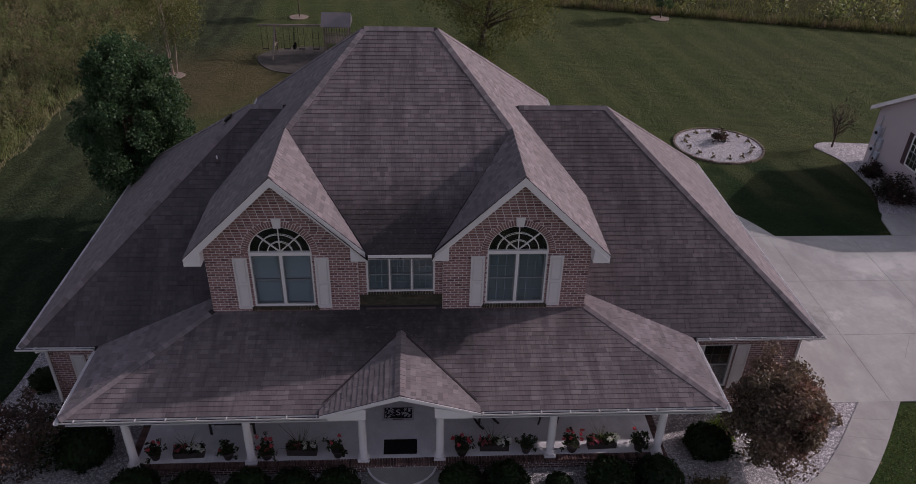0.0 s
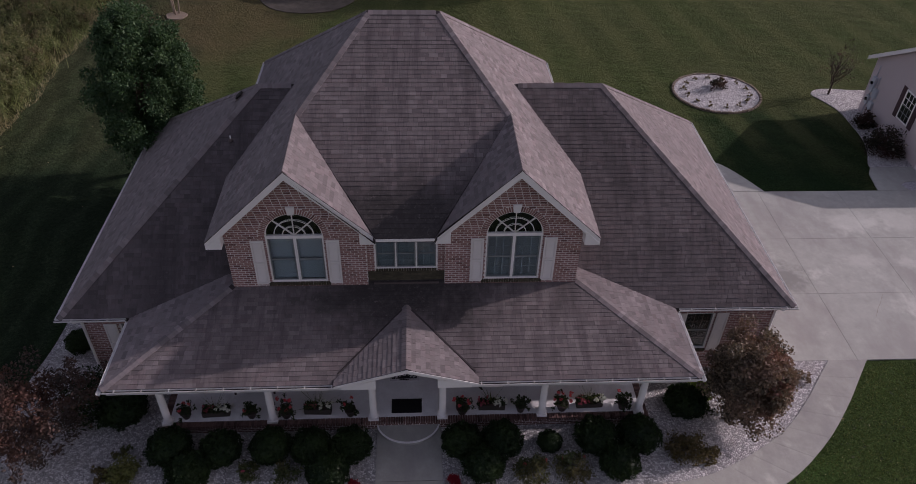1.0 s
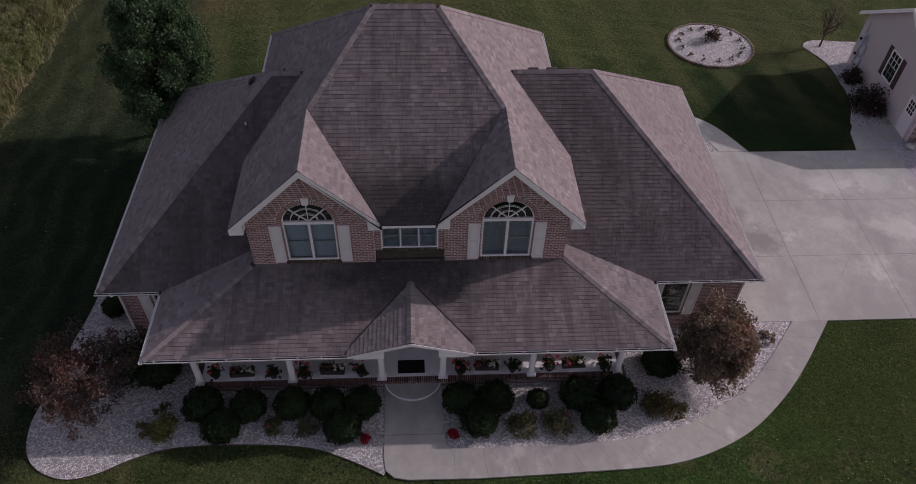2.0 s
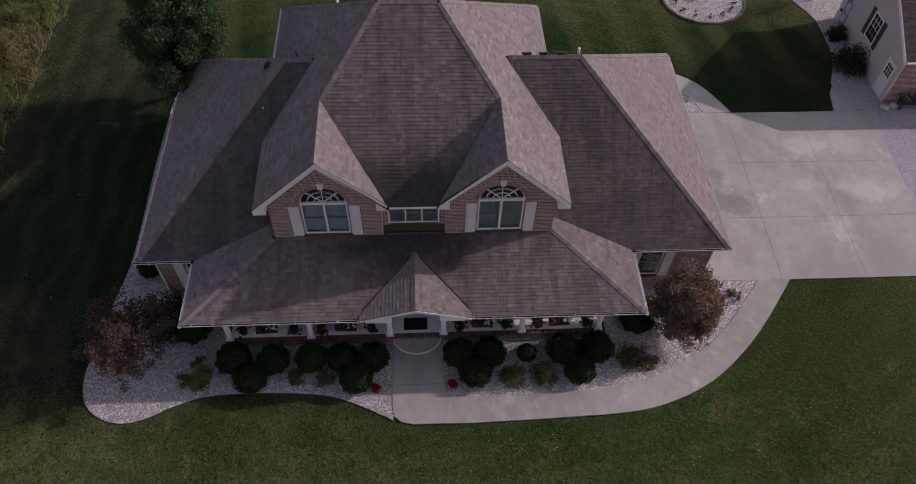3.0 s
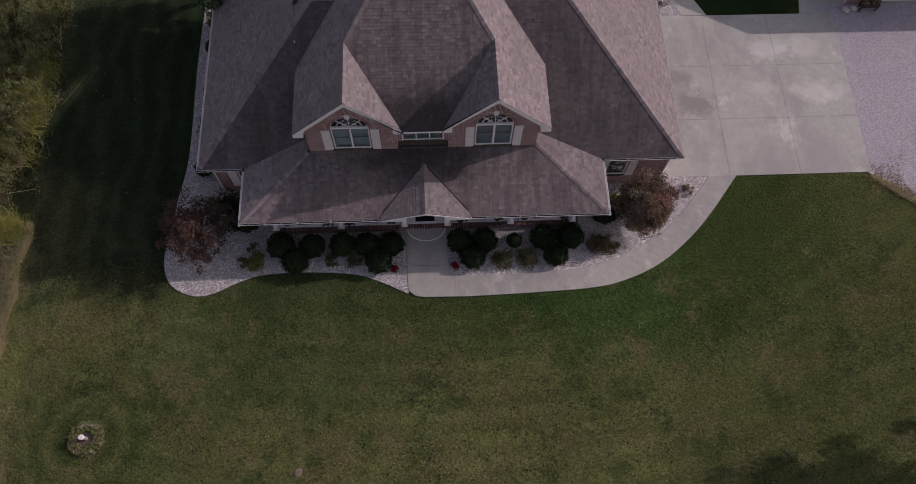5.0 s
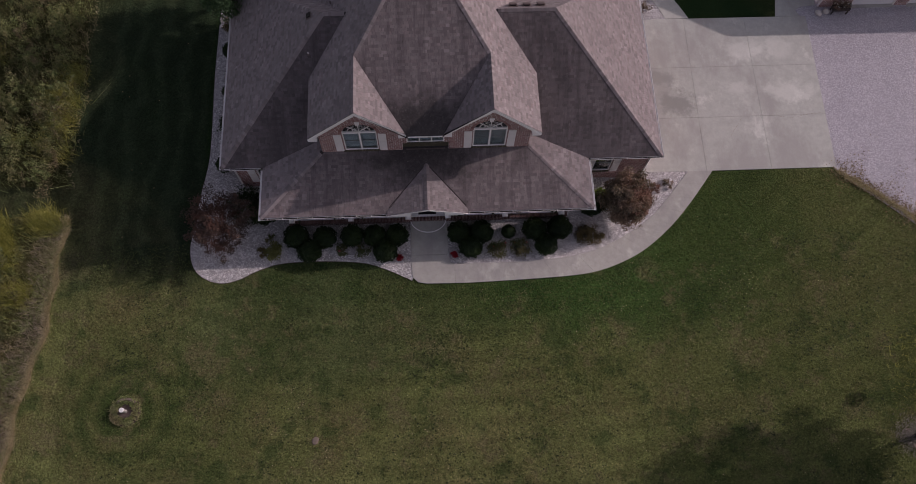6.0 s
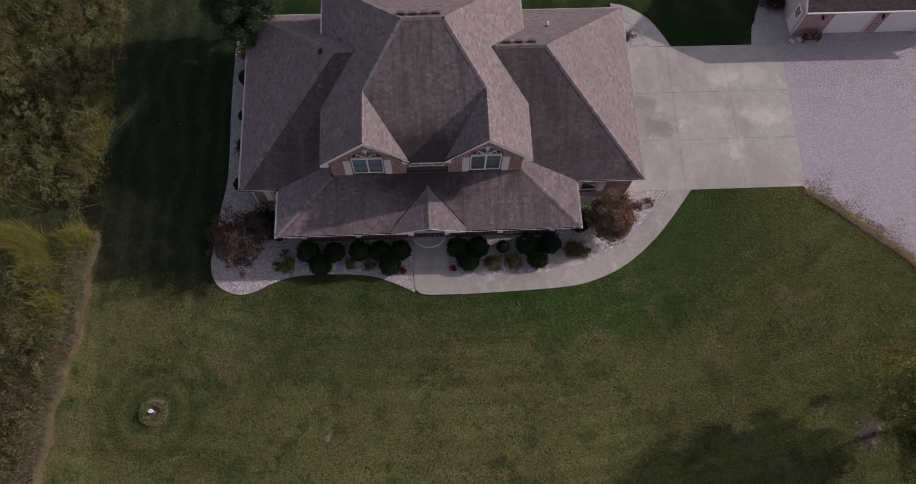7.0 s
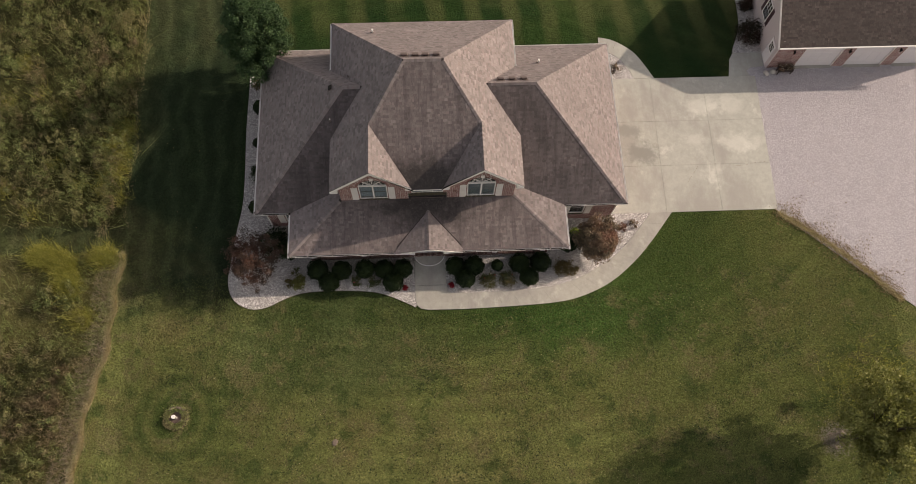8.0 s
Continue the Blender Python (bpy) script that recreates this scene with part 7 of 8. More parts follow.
    x = shore(y) - rng.random(m) ** 1.5 * 30
    thick = np.sin(x * 1.9 + 2.0 * np.sin(y * 1.1)) * np.sin(y * 1.7 + 1.6 * np.sin(x * 1.3))
    ok = ~lane(x, y) & ((y < 16.0) | (rng.random(m) < 0.35)) & (rng.random(m) < np.clip(0.62 + 0.75 * thick, 0.12, 1.0))
    q = blades(rng, x[ok], y[ok], lie(y[ok]) - 0.03, 0.42 + 0.16 * thick[ok], 0.010, 0.6)
    tagged(part("meadow_grass", quads("meadow_grass", q), M_MEADOWBLADE), "tall olive and straw-coloured meadow grass", "grass", kind="stuff")
    m = 9000
    y = rng.uniform(-9, 15.2, m)
    x = shore(y) - 0.15 - rng.random(m) ** 1.6 * 1.2
    q = blades(rng, x, y, lie(y) - 0.03, 0.32, 0.010, 0.6)
    tagged(part("dry_grass_band", quads("dry_grass_band", q), M_DRYGRASS), "mauve-brown dry grass along the edge of the meadow", "grass", kind="stuff")
    m = 24000
    y = np.concatenate([rng.uniform(-9, 15.3, 23000), rng.uniform(17, 60, 1000)])
    x = shore(y) - np.abs(rng.normal(0, 0.12, m)) + 0.1
    q = blades(rng, x, y, lie(y) - 0.02, 0.22, 0.010, 0.6)
    tagged(part("straw_fringe", quads("straw_fringe", q), M_STRAW), "pale straw fringe where the lawn meets the meadow", "grass", kind="stuff")
    m = 14000
    bx, by = rng.uniform(-20, 75, m), rng.random(m) ** 1.6 * 30
    by = by + 67.6 - 0.28 * (bx - 12)
    q = blades(rng, bx, by, np.full(m, 0.0), 0.38, 0.04, 0.5)
    tagged(part("far_tall_grass", quads("far_tall_grass", q), M_WILLOW), "band of tall olive grass behind the lawn", "grass", kind="stuff")
    m = 9000
    bx, by = rng.uniform(-20, 75, m), np.abs(rng.normal(0, 0.5, m))
    q = blades(rng, bx, by + 67.5 - 0.28 * (bx - 12), np.full(m, 0.0), 0.6, 0.03, 0.3)
    tagged(part("far_grass_edge", quads("far_grass_edge", q), M_SCRUB), "taller dark grass where the far lawn ends", "grass", kind="stuff")
    cs = [(px, 69 - 0.28 * (px - 12) + abs(rng.normal()) * 6, 0.6 + rng.random() * 0.8) for px in rng.uniform(-15, 70, 60)]
    tagged(part("far_brush", quads("far_brush", leaves(rng, cs, 80, 1.0, 0.16)), M_BRUSH), "scattered dark brush behind the lawn", "brush", kind="stuff")


meadow()


def inside(x, y, poly):
    """Which of the points lie inside an outline."""
    hit = np.zeros(len(x), bool)
    for (x0, y0), (x1, y1) in zip(poly, poly[1:] + poly[:1]):
        if y0 == y1:
            continue
        hit ^= ((y0 > y) != (y1 > y)) & (x < (x1 - x0) * (y - y0) / (y1 - y0) + x0)
    return hit


def turf():
    """Short grass blades over the mown lawn near the house."""
    rng = np.random.default_rng(5)
    paved = [bed_l, curve(WALK_OUT, 6) + [(14.92, 17.2)] + curve(WALK_IN, 6) + [(0.98, 14.5), (-1.03, 14.5)], bed_r, yard, finger, ring, bw,
             [(-10.4, 16.7), (16.6, 16.7), (16.6, 17.0), (24.1, 17.0), (24.2, 27.7), (24.8, 27.7), (24.8, 29.6), (22.2, 29.6), (22.1, 27.7), (16.7, 27.7), (12.3, 30.0), (-10.4, 28.0)]]
    for name, n, x0, x1, y0, y1 in (("front_turf", 330000, -19.0, 30.0, -7.0, 17.2),):
        x, y = rng.uniform(x0, x1, n), rng.uniform(y0, y1, n)
        ok = np.ones(n, bool)
        for p in paved:
            ok &= ~inside(x, y, p)
        ok &= ~((x < -12.6) & (y > 12.5 + 1.5 * rng.random(n)))
        ok &= x > -19.9 - 0.16 * np.maximum(0, 11.5 - y)
        ok &= ~((x > GARAGE_X) & (y > 27.5))
        x, y = x[ok], y[ok]
        z = np.array([ground_z(a, b) for a, b in zip(x, y)])
        tagged(part(name, quads(name, blades(rng, x, y, z, 0.045, 0.013, 0.9)), M_TURF), "short mown grass blades of the lawn", "grass", kind="stuff")


def lawn_litter():
    """Dry flakes and dark tufts strewn over the front lawn in drifts."""
    rng = np.random.default_rng(91)
    keep_out = [bed_l, bed_r, yard, curve(WALK_OUT, 6) + [(14.92, 17.2)] + curve(WALK_IN, 6) + [(0.98, 14.5), (-1.03, 14.5)]]
    for name, n, drifts, size, material, label in (("lawn_flakes", 1200, 40, 0.026, M_STRAW, "pale dry flakes and fallen leaves strewn in the grass"), ("lawn_tufts", 9000, 200, 0.05, M_POTLEAF, "dark coarse tufts in the mown grass")):
        k = rng.integers(drifts, size=n)
        cx, cy, cr = rng.uniform(-17, 29, drifts), rng.uniform(-5, 14, drifts), rng.uniform(0.5, 2.2, drifts)
        x, y = cx[k] + rng.normal(size=n) * cr[k], cy[k] + rng.normal(size=n) * cr[k] * 0.7
        ok = (x > -18.6) & (y < 16.5)
        for p in keep_out:
            ok &= ~inside(x, y, p)
        ok &= ~((x < -12.4) & (y > 12.0)) & ~((np.abs(x) < 12) & (y > 12.5))
        x, y = x[ok], y[ok]
        z = np.array([ground_z(a, b) for a, b in zip(x, y)]) + 0.03
        tagged(part(name, quads(name, leaves(rng, np.stack([x, y, z], axis=1), 1, 0.01, size, 0.0, 0.8)), material), label, "leaf litter" if size < 0.04 else "grass", kind="stuff")


GARAGE_X = 24.6
turf()
lawn_litter()

def litter():
    """Fallen leaves and dry weeds on the ragged edge of the gravel yard and at the tree foot."""
    rng = np.random.default_rng(31)
    f = rng.random(2200)
    clump = 0.12 + 0.5 * (0.5 + 0.5 * np.sin(f * 31.0)) * (0.5 + 0.5 * np.sin(f * 13.0 + 1.0))
    x = 23.8 + f * 7.0 + rng.normal(0, 1, 2200) * clump
    y = 16.9 - f * 6.4 + 0.35 * np.sin(f * 3.1) + rng.normal(0, 1, 2200) * clump
    c = np.stack([x, y, np.full(2200, 0.05)], axis=1)
    tagged(part("yard_edge_litter", quads("yard_edge_litter", leaves(rng, c, 1, 0.03, 0.05, 0.0, 0.85)), M_LITTER), "brown leaf litter along the gravel edge", "leaf litter", kind="stuff")
    f = rng.random(1500)
    into = np.abs(rng.normal(0, 1, 1500)) * (0.3 + 0.9 * (0.5 + 0.5 * np.sin(f * 23.0)) ** 2)
    c = np.stack([23.8 + f * 7.0 + into * 0.67, 16.9 - f * 6.4 + 0.35 * np.sin(f * 3.1) + into * 0.74, np.full(1500, 0.05)], axis=1)
    tagged(part("yard_litter", quads("yard_litter", leaves(rng, c, 1, 0.03, 0.045, 0.0, 0.85)), M_LITTER), "brown fallen leaves blown onto the gravel", "leaf litter", kind="stuff")
    f = rng.random(5200)
    x, y = 23.75 + f * 7.0 + rng.normal(0, 0.09, 5200), 16.85 - f * 6.4 + 0.35 * np.sin(f * 3.1) + rng.normal(0, 0.09, 5200)
    tagged(part("yard_straw", quads("yard_straw", blades(rng, x, y, np.zeros(5200), 0.12, 0.012, 0.7)), M_STRAW), "dry straw fringe between lawn and gravel yard", "grass", kind="stuff")
    m = 2600
    x, y = rng.normal(27.8, 2.0, m), rng.normal(5.2, 1.5, m)
    ok = x > 23.8
    q = blades(rng, x[ok], y[ok], np.zeros(ok.sum()), 0.2, 0.012, 0.6)
    tagged(part("yard_weeds", quads("yard_weeds", q), M_GOLD), "patch of tall yellowing weeds in the lawn", "grass", kind="stuff")
    c = np.stack([rng.normal(24.5, 0.45, 2200), rng.normal(1.9, 0.45, 2200), rng.uniform(0.03, 0.12, 2200)], axis=1)
    tagged(part("tree_foot_litter", quads("tree_foot_litter", leaves(rng, c, 1, 0.05, 0.035, 0.0, 0.6)), M_DRYLITTER), "pale dry litter round a tree foot", "leaf litter", kind="stuff")


litter()

# ---- things in the lawn ----
well = thing("well_planter", pose(-15.6, 4.72, ground_z(-15.6, 4.72)), "round shaggy planting ring with a white capped well pipe", "well")
part("pipe", lathe(bmesh.new(), [(0.085, 0.0), (0.085, 0.52), (0.12, 0.53), (0.12, 0.60), (0.10, 0.63)], 18), M_PIPE, well, "white capped pipe")
rngw = np.random.default_rng(8)
a = rngw.random(900) * 2 * np.pi
r = 0.36 + 0.42 * rngw.random(900)
cw = np.stack([r * np.cos(a), r * np.sin(a), 0.06 + 0.12 * rngw.random(900) * (1 - ((r - 0.5) / 0.45) ** 2)], axis=1)
leaf_part("planting", np.concatenate([leaves(rngw, cw, 4, 0.06, 0.035), blades(rngw, cw[:, 0], cw[:, 1], np.zeros(900), 0.14, 0.010, 0.6)]), M_MEADOWBLADE, well, "low shaggy ground cover")
for k in range(9):
    ang = math.radians(55 + 9 * k)
    st = part("stone", stone_me[k % 4], M_EDGE, well, "tan edging stone")
    st.matrix_basis = pose(0.60 * math.cos(ang), 0.60 * math.sin(ang), 0.06, 0, 0, math.degrees(ang) + 90)
part("soil", slab([(0.74 * math.cos(t), 0.74 * math.sin(t)) for t in (2 * math.pi * k / 28 for k in range(28))], 0.05, -0.1), M_MULCH, well, "dark bare soil")


def boulder(x, y, z, r, flat, seed, label, material=M_STONE):
    bm = bmesh.new()
    bmesh.ops.create_icosphere(bm, subdivisions=3, radius=1.0)
    for v in bm.verts:
        k = 1 + 0.28 * noise.noise(v.co * 1.4 + Vector((seed, 2, 0))) + 0.08 * noise.noise(v.co * 5)
        v.co = Vector((v.co.x * r * k, v.co.y * r * 0.8 * k, max(-0.4, v.co.z) * r * flat * k))
    ob = part("rock", bm, material)
    ob.location = (x, y, z)
    ob.rotation_euler = (0, 0, seed)
    return tagged(ob, label, "rock")


boulder(-6.05, 2.9, ground_z(-6.05, 2.9) + 0.02, 0.2, 0.25, 1.0, "flat dull stone lying in the lawn", M_EDGE)
boulder(24.9, 27.75, 0.13, 0.23, 0.7, 2.0, "pale limestone boulder beside the garage corner")
boulder(25.4, 27.85, 0.13, 0.21, 0.85, 3.0, "pale limestone boulder beside the garage corner")
for k, (x, y) in enumerate(((24.2, 2.2), (24.8, 1.5), (24.4, 1.4), (24.9, 2.2))):
    boulder(x, y, ground_z(x, y) + 0.05, 0.10 + 0.03 * k, 0.4, 5.0 + k, "dull stone lying at a tree foot", M_EDGE)

# ---- detached garage ----
garage = thing("garage", pose(31, 32, 0), "detached garage with mauve-tan gable wall, brick front and white doors", "garage")
GO = Vector((-31, -32, 0))


def gpart(name, me, material, label="", parent=None, kind=""):
    ob = part(name, me, material, parent or garage, label, kind)
    if parent is None:
        ob.location = GO
    return ob


GX0, GX1, GF, GB, GE = 24.95, 37.6, 28.3, 35.5, 3.27
GM, GRZ = (GF + GB) / 2, 5.4
bm = bmesh.new()
pts = [(GF, -0.1), (GB, -0.1), (GB, GE), (GM, GRZ - 0.12), (GF, GE)]
vs = [bm.verts.new((GX0, y, z)) for y, z in pts] + [bm.verts.new((GX0 + 0.2, y, z)) for y, z in pts]
bm.faces.new(vs[:5]), bm.faces.new(vs[5:][::-1])
for i in range(5):
    bm.faces.new((vs[i], vs[i + 5], vs[(i + 1) % 5 + 5], vs[(i + 1) % 5]))
bmesh.ops.recalc_face_normals(bm, faces=bm.faces)
gpart("gable_wall", bm, M_STUCCO, "smooth mauve-tan gable wall")
GOPEN = [(28.44, 2.74, 0.02, 2.25), (32.12, 2.74, 0.02, 2.25), (35.8, 2.74, 0.02, 2.25)]
gw = gpart("brick_front", plate([(GX0 + 0.201, -0.1), (GX1, -0.1), (GX1, GE), (GX0 + 0.201, GE)], [opening(*o) for o in GOPEN], GF - 0.002, 0.2), M_MORTAR, "brick garage front")
brick_courses("bricks", gw, lambda z: cut(GX0 + 0.0, GX1, [(c - w / 2 - 0.06, c + w / 2 + 0.06) for c, w, a, b in GOPEN if z < b + 0.05]), 0.0, GE - 0.02, GF - 0.002, seed=71)
gpart("back_wall", boxes(((GX0 + 0.201, GB - 0.2, -0.1), (GX1, GB, GE))), M_STUCCO)
gpart("end_wall", boxes(((GX1 - 0.2, GF + 0.2, -0.1), (GX1 - 0.001, GB - 0.201, GE))), M_STUCCO)
for c, w, a, b in GOPEN:
    d = gpart("garage_door", boxes(((c - w / 2, GF + 0.09, 0.02), (c + w / 2, GF + 0.12, b))), M_DOOR_W, "white sectional garage door")
    for r in range(4):
        for k in range(4):
            x0 = c - w / 2 + w * k / 4
            z0 = 0.04 + (b - 0.04) * r / 4
            part("panel", boxes(((x0 + 0.05, GF + 0.075, z0 + 0.06), (x0 + w / 4 - 0.05, GF + 0.095, z0 + (b - 0.04) / 4 - 0.06)), bevel=0.008), M_DOOR_W, d)
    gpart("door_threshold", boxes(((c - w / 2 - 0.05, GF - 0.16, 0.0), (c + w / 2 + 0.05, GF + 0.088, 0.055)), bevel=0.008), M_WALK, "low concrete door threshold")
for x in (26.25, 30.28, 33.96):
    lamp = gpart("wall_lantern", boxes(((x - 0.05, GF - 0.03, 2.02), (x + 0.05, GF - 0.011, 2.16)), bevel=0.006), M_BLACK, "small black wall lantern beside the door")
    bm = lathe(bmesh.new(), [(0.045, 1.86), (0.06, 1.88), (0.08, 2.04), (0.095, 2.05), (0.03, 2.14), (0.012, 2.17)], 8, Matrix.Translation((x, GF - 0.12, 0)))
    part("lantern_body", bm, M_BLACK, lamp)
gpart("fascia", boxes(((GX0 - 0.25, GF - 0.379, GE - 0.42), (GX1 + 0.25, GF - 0.35, GE - 0.30)), bevel=0.004), M_STUCCO, "tan fascia board")
# roof
GS = (GRZ - GE) / (GM - GF)
for s, y0, yb in ((Slope(GX0 - 0.3, GF - 0.38, GRZ - GS * (GM - GF + 0.38), (0, 1), GS), GF - 0.38, 1), (Slope(GX0 - 0.3, GB + 0.38, GRZ - GS * (GM - GF + 0.38), (0, -1), GS), GB + 0.38, -1)):
    plan = [(GX0 - 0.3, y0), (GX1 + 0.3, y0), (GX1 + 0.3, GM), (GX0 - 0.3, GM)][::yb]
    top_ = [s.at(x, y) for x, y in plan]
    vv = top_ + [p - Vector((0, 0, 0.14)) for p in top_]
    deck = gpart("roof_slope", pydata("roof_slope", vv, [(0, 1, 2, 3), (7, 6, 5, 4)] + [(i, i + 4, (i + 1) % 4 + 4, (i + 1) % 4) for i in range(4)]), M_DECK, "brown shingled garage roof slope")
    rng_ = random.Random(90 + yb)
    poly = [s.uv(x, y) for x, y in plan]
    vmax = max(v for u, v in poly)
    u0, u1 = min(u for u, v in poly), max(u for u, v in poly)
    vv, ff = [], []
    for k in range(int(vmax / EXPO)):
        u = u0
        while u < u1:
            w = rng_.choice(WIDTHS)
            a, b = u, min(u + w, u1)
            u += w
            i = len(vv)
            v0, v1 = k * EXPO, (k + 1) * EXPO
            vv += [s.point(a + 0.004, v0, 0.001), s.point(b - 0.004, v0, 0.001), s.point(b - 0.004, v0, 0.02), s.point(a + 0.004, v0, 0.02), s.point(b - 0.004, v1, 0.005), s.point(a + 0.004, v1, 0.005)]
            ff += [(i, i + 1, i + 2, i + 3), (i + 3, i + 2, i + 4, i + 5)]
    part("shingles", pydata("shingles", vv, ff), M_GARAGE_SHINGLE, deck, kind="stuff")
    # rake board on the gable
    a, b = s.at(GX0 - 0.3, y0), s.at(GX0 - 0.3, GM)
    q = [a + Vector((-0.03, 0, 0.01)), b + Vector((-0.03, 0, 0.01)), b + Vector((-0.03, 0, -0.2)), a + Vector((-0.03, 0, -0.2))]
    q2 = [p + Vector((0.05, 0, 0)) for p in q]
    gpart("rake_board", pydata("rake_board", q + q2, [(0, 1, 2, 3), (7, 6, 5, 4), (0, 4, 5, 1), (1, 5, 6, 2), (2, 6, 7, 3), (3, 7, 4, 0)]), M_WHITE, "white gable rake board")
    q = [s.at(GX0 - 0.27, y0) + Vector((0, 0, -0.15)), s.at(GX0 - 0.27, GM) + Vector((0, 0, -0.15)), s.at(GX0 + 0.01, GM) + Vector((0, 0, -0.15)), s.at(GX0 + 0.01, y0) + Vector((0, 0, -0.15))]
    gpart("soffit", pydata("soffit", q + [p + Vector((0, 0, -0.02)) for p in q], [(0, 1, 2, 3), (7, 6, 5, 4), (0, 4, 5, 1), (1, 5, 6, 2), (2, 6, 7, 3), (3, 7, 4, 0)]), M_SOFFIT)
gz = GRZ - GS * (GM - GF + 0.38)
gpart("gutter", boxes(((GX0 - 0.28, GF - 0.50, gz - 0.09), (GX1 + 0.28, GF - 0.385, gz - 0.01)), bevel=0.015), M_GUTTER, "white metal gutter")
gpart("corner_board", boxes(((GX0 - 0.02, GF - 0.03, 0.0), (GX0 + 0.09, GF - 0.012, GE)), bevel=0.004), M_STUCCO, "tan corner trim")


# side window, shutters and door in the gable wall
def side_frame(y0, y1, z0, z1, f, x):
    bm = plate([(y0, z0), (y1, z0), (y1, z1), (y0, z1)], [[(y0 + f, z0 + f), (y1 - f, z0 + f), (y1 - f, z1 - f), (y0 + f, z1 - f)]], 0, 0.05)
    bmesh.ops.transform(bm, matrix=Matrix(((0, 1, 0, x), (1, 0, 0, 0), (0, 0, 1, 0), (0, 0, 0, 1))), verts=bm.verts)
    bmesh.ops.recalc_face_normals(bm, faces=bm.faces)
    return bm


def side_grid(y0, y1, z0, z1, ny, nz, x, parent, material=None):
    t = 0.014
    hs = []
    for i in range(ny):
        for j in range(nz):
            hs.append([(y0 + (y1 - y0) * i / ny + t, z0 + (z1 - z0) * j / nz + t), (y0 + (y1 - y0) * (i + 1) / ny - t, z0 + (z1 - z0) * j / nz + t), (y0 + (y1 - y0) * (i + 1) / ny - t, z0 + (z1 - z0) * (j + 1) / nz - t), (y0 + (y1 - y0) * i / ny + t, z0 + (z1 - z0) * (j + 1) / nz - t)])
    bm = plate([(y0, z0), (y1, z0), (y1, z1), (y0, z1)], hs, 0, 0.02)
    bmesh.ops.transform(bm, matrix=Matrix(((0, 1, 0, x), (1, 0, 0, 0), (0, 0, 1, 0), (0, 0, 0, 1))), verts=bm.verts)
    bmesh.ops.recalc_face_normals(bm, faces=bm.faces)
    return part("muntin", bm, material or M_WHITE, parent)


sw_ = gpart("window", side_frame(31.28, 32.28, 1.36, 2.92, 0.06, GX0 - 0.05), M_WHITE, "white gridded double-hung garage window")
side_grid(31.34, 32.22, 1.42, 2.12, 3, 2, GX0 - 0.03, sw_, M_SASH)
side_grid(31.34, 32.22, 2.16, 2.86, 3, 2, GX0 - 0.035, sw_)
p_ = part("pane", boxes(((GX0 - 0.016, 31.34, 1.42), (GX0 - 0.010, 32.22, 2.86))), M_GLASS, sw_)
p_.visible_shadow = False
part("room", boxes(((GX0 - 0.008, 31.33, 1.41), (GX0 - 0.003, 32.23, 2.87))), M_ROOM, sw_, "near-black sheet behind the glass, its colour standing for the unlit interior")
for y in (30.92, 32.30):
    sh_ = gpart("shutter", boxes(((GX0 - 0.03, y, 1.30), (GX0 - 0.001, y + 0.34, 2.96)), bevel=0.006), M_SHUT_D, "plum-brown louvred shutter")
    for k in range(22):
        z = 1.36 + 0.07 * k
        part("slat", boxes(((GX0 - 0.042, y + 0.04, z), (GX0 - 0.031, y + 0.30, z + 0.045))), M_SHUT_D, sh_)
sd_ = gpart("side_door", boxes(((GX0 - 0.035, 28.55, 0.05), (GX0 - 0.001, 29.48, 2.12)), bevel=0.006), M_DOOR_W, "pale side door with a gridded upper light")
part("door_light", side_frame(28.68, 29.35, 1.18, 1.98, 0.04, GX0 - 0.06), M_WHITE, sd_)
side_grid(28.72, 29.31, 1.22, 1.94, 3, 3, GX0 - 0.055, sd_)
part("pane", boxes(((GX0 - 0.042, 28.72, 1.22), (GX0 - 0.037, 29.31, 1.94))), M_DARK, sd_, "dark glass")
part("door_frame", side_frame(28.47, 29.56, 0.0, 2.2, 0.075, GX0 - 0.045), M_STUCCO, sd_)
part("door_knob", lathe(bmesh.new(), [(0.02, 0.0), (0.02, 0.03), (0.035, 0.05), (0.02, 0.075)], 12, Matrix.Translation((GX0 - 0.035, 29.38, 1.0)) @ pose(0, 0, 0, 0, -90, 0)), M_METER, sd_)
# meters and conduits
meters = thing("electric_meters", pose(GX0, 34.8, 0), "cluster of grey electric meter boxes and conduits on the wall", "meter box")
for nm, y0, y1, z0, z1, d in (("meter_box", -0.02, 0.32, 1.45, 2.25, 0.16), ("breaker_box", -0.42, -0.10, 1.2, 1.75, 0.14), ("meter_box", 0.05, 0.32, 0.65, 1.15, 0.12), ("breaker_box", -0.45, -0.12, 0.55, 1.0, 0.15)):
    mb = part(nm, boxes(((-d, y0, z0), (-0.001, y1, z1)), bevel=0.015), M_METER, meters)
    if nm == "meter_box":
        part("dial", lathe(bmesh.new(), [(0.09, 0.0), (0.09, 0.03), (0.075, 0.09), (0.04, 0.1)], 16, Matrix.Translation((-d, (y0 + y1) / 2, (z0 + z1) / 2 + 0.06)) @ pose(0, 0, 0, 0, -90, 0)), M_GLASS, mb, "glass meter dial")
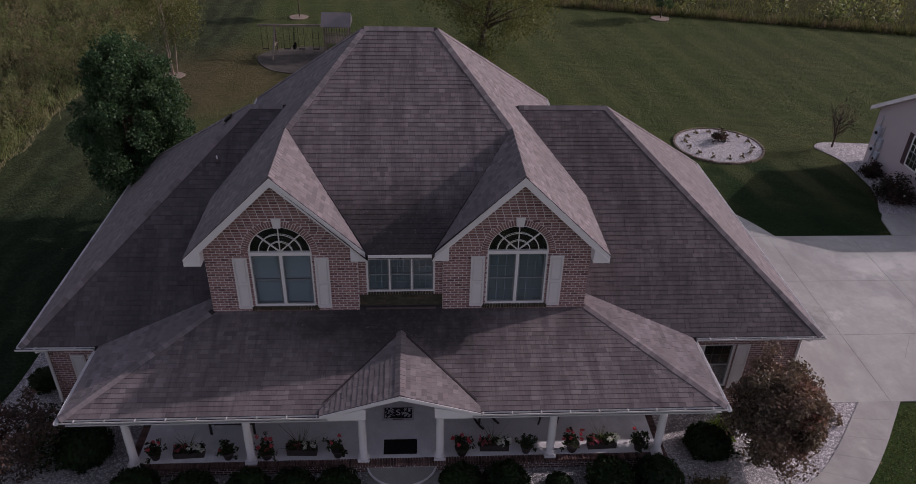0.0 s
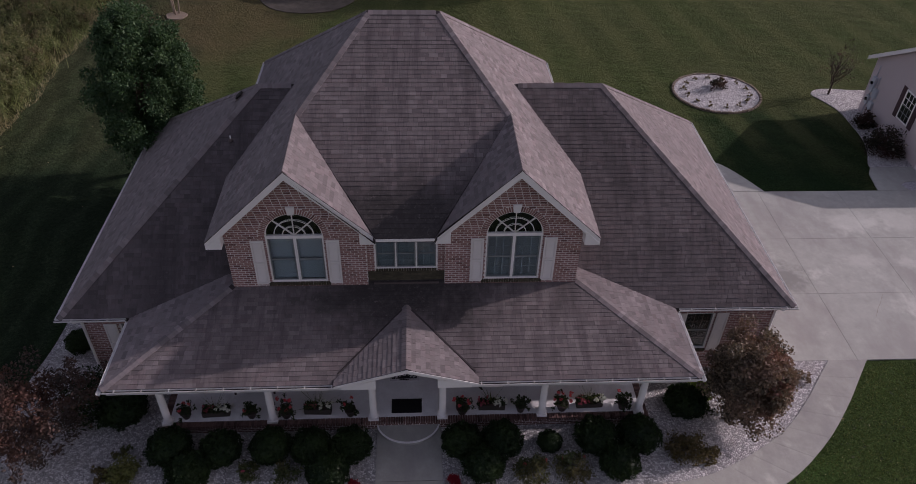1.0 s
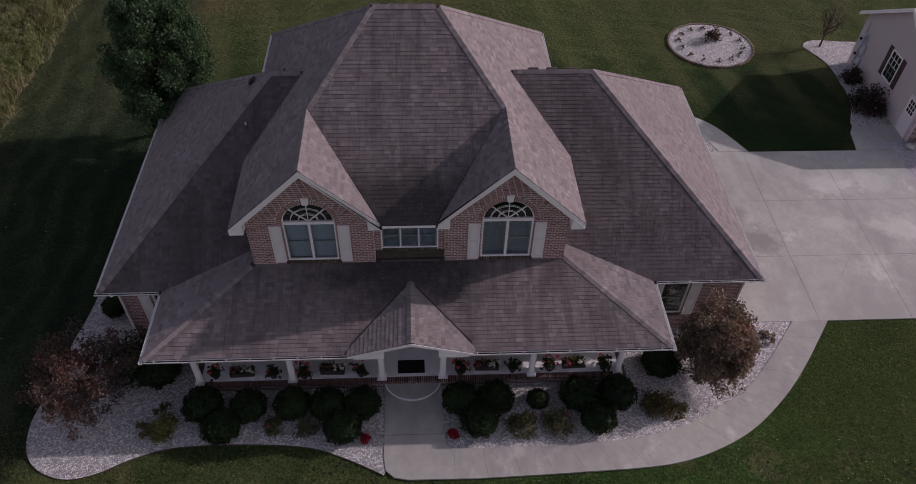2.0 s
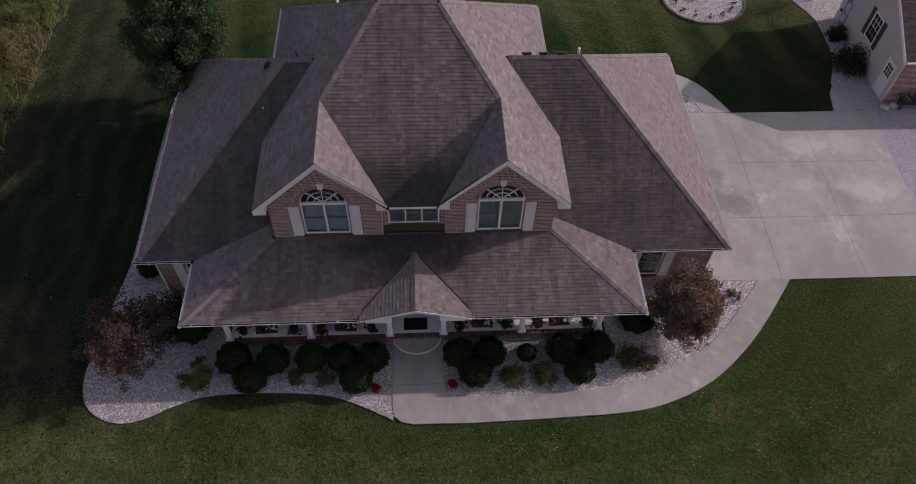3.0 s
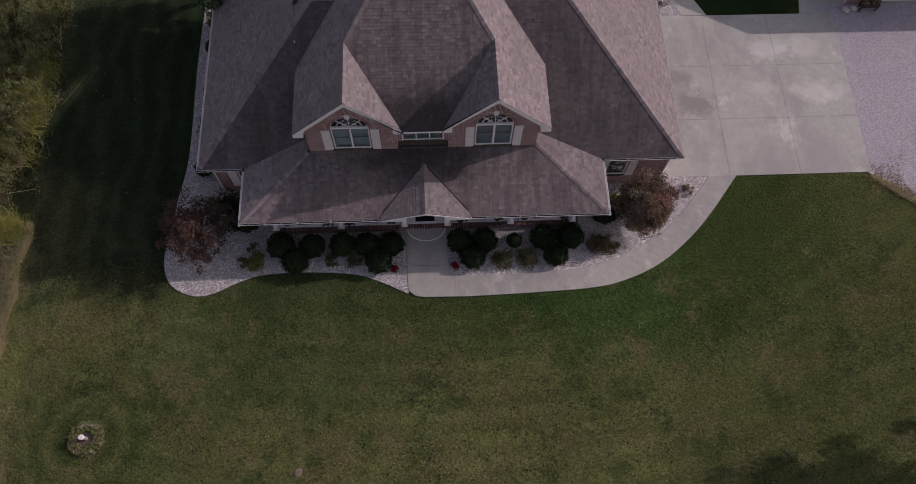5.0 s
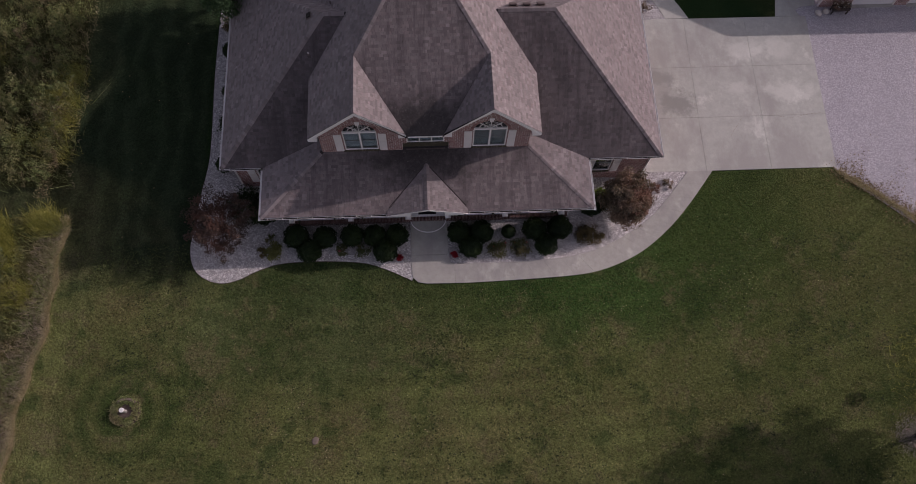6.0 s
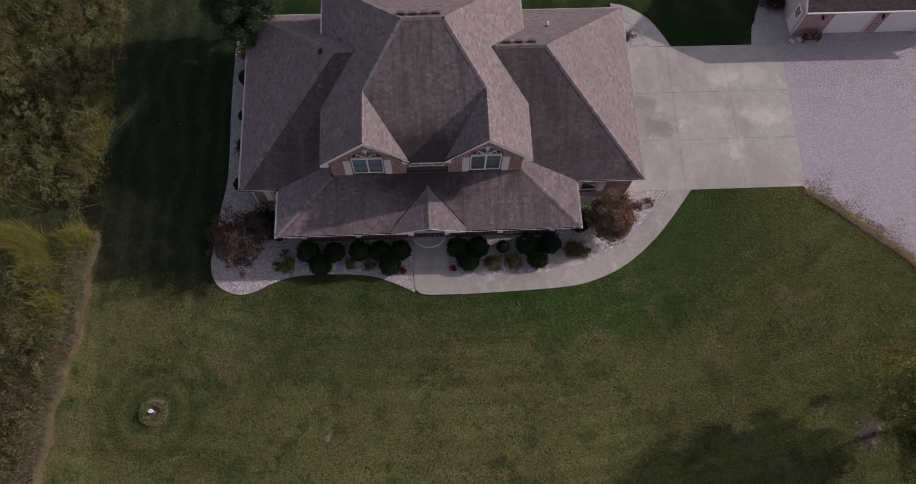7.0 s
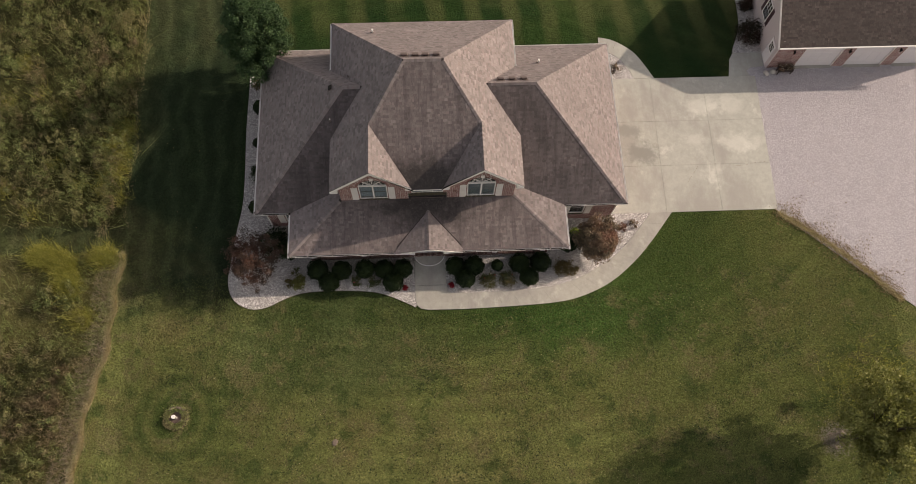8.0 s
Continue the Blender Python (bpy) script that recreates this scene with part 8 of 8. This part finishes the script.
for y, z0, z1 in ((0.16, 2.25, 2.9), (0.18, 1.15, 1.45), (-0.26, 1.0, 1.2), (-0.28, 0.0, 0.55), (0.2, 0.0, 0.65), (-0.2, 1.75, 2.4)):
    part("conduit", tube(bmesh.new(), [(-0.05, y, z0), (-0.05, y, z1)], [0.025, 0.025], 8), M_METER, meters)
# raised trough of flowers by the garage corner
trough = thing("planter_trough", pose(26.2, 27.85, 0.03), "dark raised trough of silvery flowers on legs", "planter")
part("trough", boxes(((-0.55, -0.2, 0.32), (0.55, 0.2, 0.55)), bevel=0.02), M_DKWOOD, trough)
for sx in (-0.48, 0.48):
    for sy in (-0.15, 0.15):
        part("leg", boxes(((sx - 0.03, sy - 0.03, 0.0), (sx + 0.03, sy + 0.03, 0.32))), M_DKWOOD, trough)
rt = np.random.default_rng(3)
ct = np.stack([rt.uniform(-0.55, 0.55, 40), rt.uniform(-0.25, 0.25, 40), rt.uniform(0.55, 0.8, 40)], axis=1)
leaf_part("foliage", leaves(rt, ct, 16, 0.12, 0.05), M_BURG, trough)
leaf_part("bloom", leaves(rt, ct[:14] + np.array([0, 0, 0.08]), 7, 0.06, 0.035), M_PETWHITE, trough, "small pale flowers")

# ---- playset at the back ----
play = thing("swing_set", pose(-6.7, 51.5, 0.42) @ Matrix.Diagonal((1, 1, 0.87, 1)), "weathered timber swing set with a roofed tower", "playset")
bmulch = [(3.4 * math.cos(t) * (1 + 0.06 * math.sin(3 * t)) - 7.0, 50.6 + 2.9 * math.sin(t)) for t in (2 * math.pi * k / 32 for k in range(32))]
tagged(part("mulch_bed", slab(bmulch, lifted(0.05), lifted(-0.1)), M_PLAYBARK), "dark bark mulch patch under the playset", "mulch", kind="structure")


def bar(name, a, b, w, h, material, parent, label=""):
    bm = bmesh.new()
    beam(bm, a, b, w, h)
    return part(name, bm, material, parent, label)


bar("beam", (-3.6, 0, 2.45), (0.9, 0, 2.45), 0.12, 0.16, M_WOOD, play)
for dy in (-1.15, 1.15):
    bar("leg", (-2.6, dy, 0), (-2.45, 0, 2.4), 0.11, 0.11, M_WOOD, play)
bar("brace", (-2.56, -0.75, 0.85), (-2.56, 0.75, 0.85), 0.08, 0.08, M_WOOD, play)
for x in (-3.2, -1.7, -0.7, 0.3):
    sw = part("swing_seat", boxes(((x - 0.22, -0.09, 0.55), (x + 0.22, 0.09, 0.59)), bevel=0.01), M_BLACK, play, "black swing seat")
    for dx in (-0.2, 0.2):
        part("chain", tube(bmesh.new(), [(x + dx, 0, 0.58), (x + dx, 0, 2.38)], [0.013, 0.013], 5), M_DARK, sw)
gl = part("glider", boxes(((-1.28, -0.28, 0.62), (-1.08, 0.28, 0.68)), ((-1.26, 0.24, 0.682), (-1.10, 0.28, 1.0)), ((-1.26, -0.28, 0.682), (-1.10, -0.24, 1.0)), bevel=0.01), M_BLACK, play, "black two-seat glider")
for dy in (-0.26, 0.26):
    part("chain", tube(bmesh.new(), [(-1.18, dy, 0.98), (-1.18, dy * 0.3, 2.38)], [0.014, 0.014], 5), M_DARK, gl)
tx0, tx1, ty0, ty1 = 1.0, 2.6, -0.75, 0.75
for x in (tx0, tx1):
    for y in (ty0, ty1):
        part("post", boxes(((x - 0.06, y - 0.06, 0), (x + 0.06, y + 0.06, 2.7))), M_WOOD, play)
part("deck", boxes(((tx0 - 0.06, ty0 - 0.06, 1.3), (tx1 + 0.06, ty1 + 0.06, 1.38))), M_WOOD, play)
for y in (ty0, ty1):
    part("rail", boxes(((tx0 + 0.061, y - 0.03, 2.05), (tx1 - 0.061, y + 0.03, 2.13))), M_WOOD, play)
    for k in range(8):
        x = tx0 + 0.15 + k * 0.186
        part("baluster", boxes(((x - 0.03, y - 0.02, 1.38), (x + 0.03, y + 0.02, 2.05))), M_WOOD, play)
bm = bmesh.new()
rv = [bm.verts.new(p) for p in ((tx0 - 0.2, ty0 - 0.25, 2.65), (tx1 + 0.2, ty0 - 0.25, 2.65), (tx1 + 0.2, 0, 3.5), (tx0 - 0.2, 0, 3.5), (tx0 - 0.2, ty1 + 0.25, 2.65), (tx1 + 0.2, ty1 + 0.25, 2.65))]
for f in ((0, 1, 2, 3), (3, 2, 5, 4), (0, 3, 4), (1, 5, 2), (0, 4, 5, 1)):
    bm.faces.new([rv[i] for i in f])
part("canopy", bm, M_CANOPY, play, "dark gabled canopy")
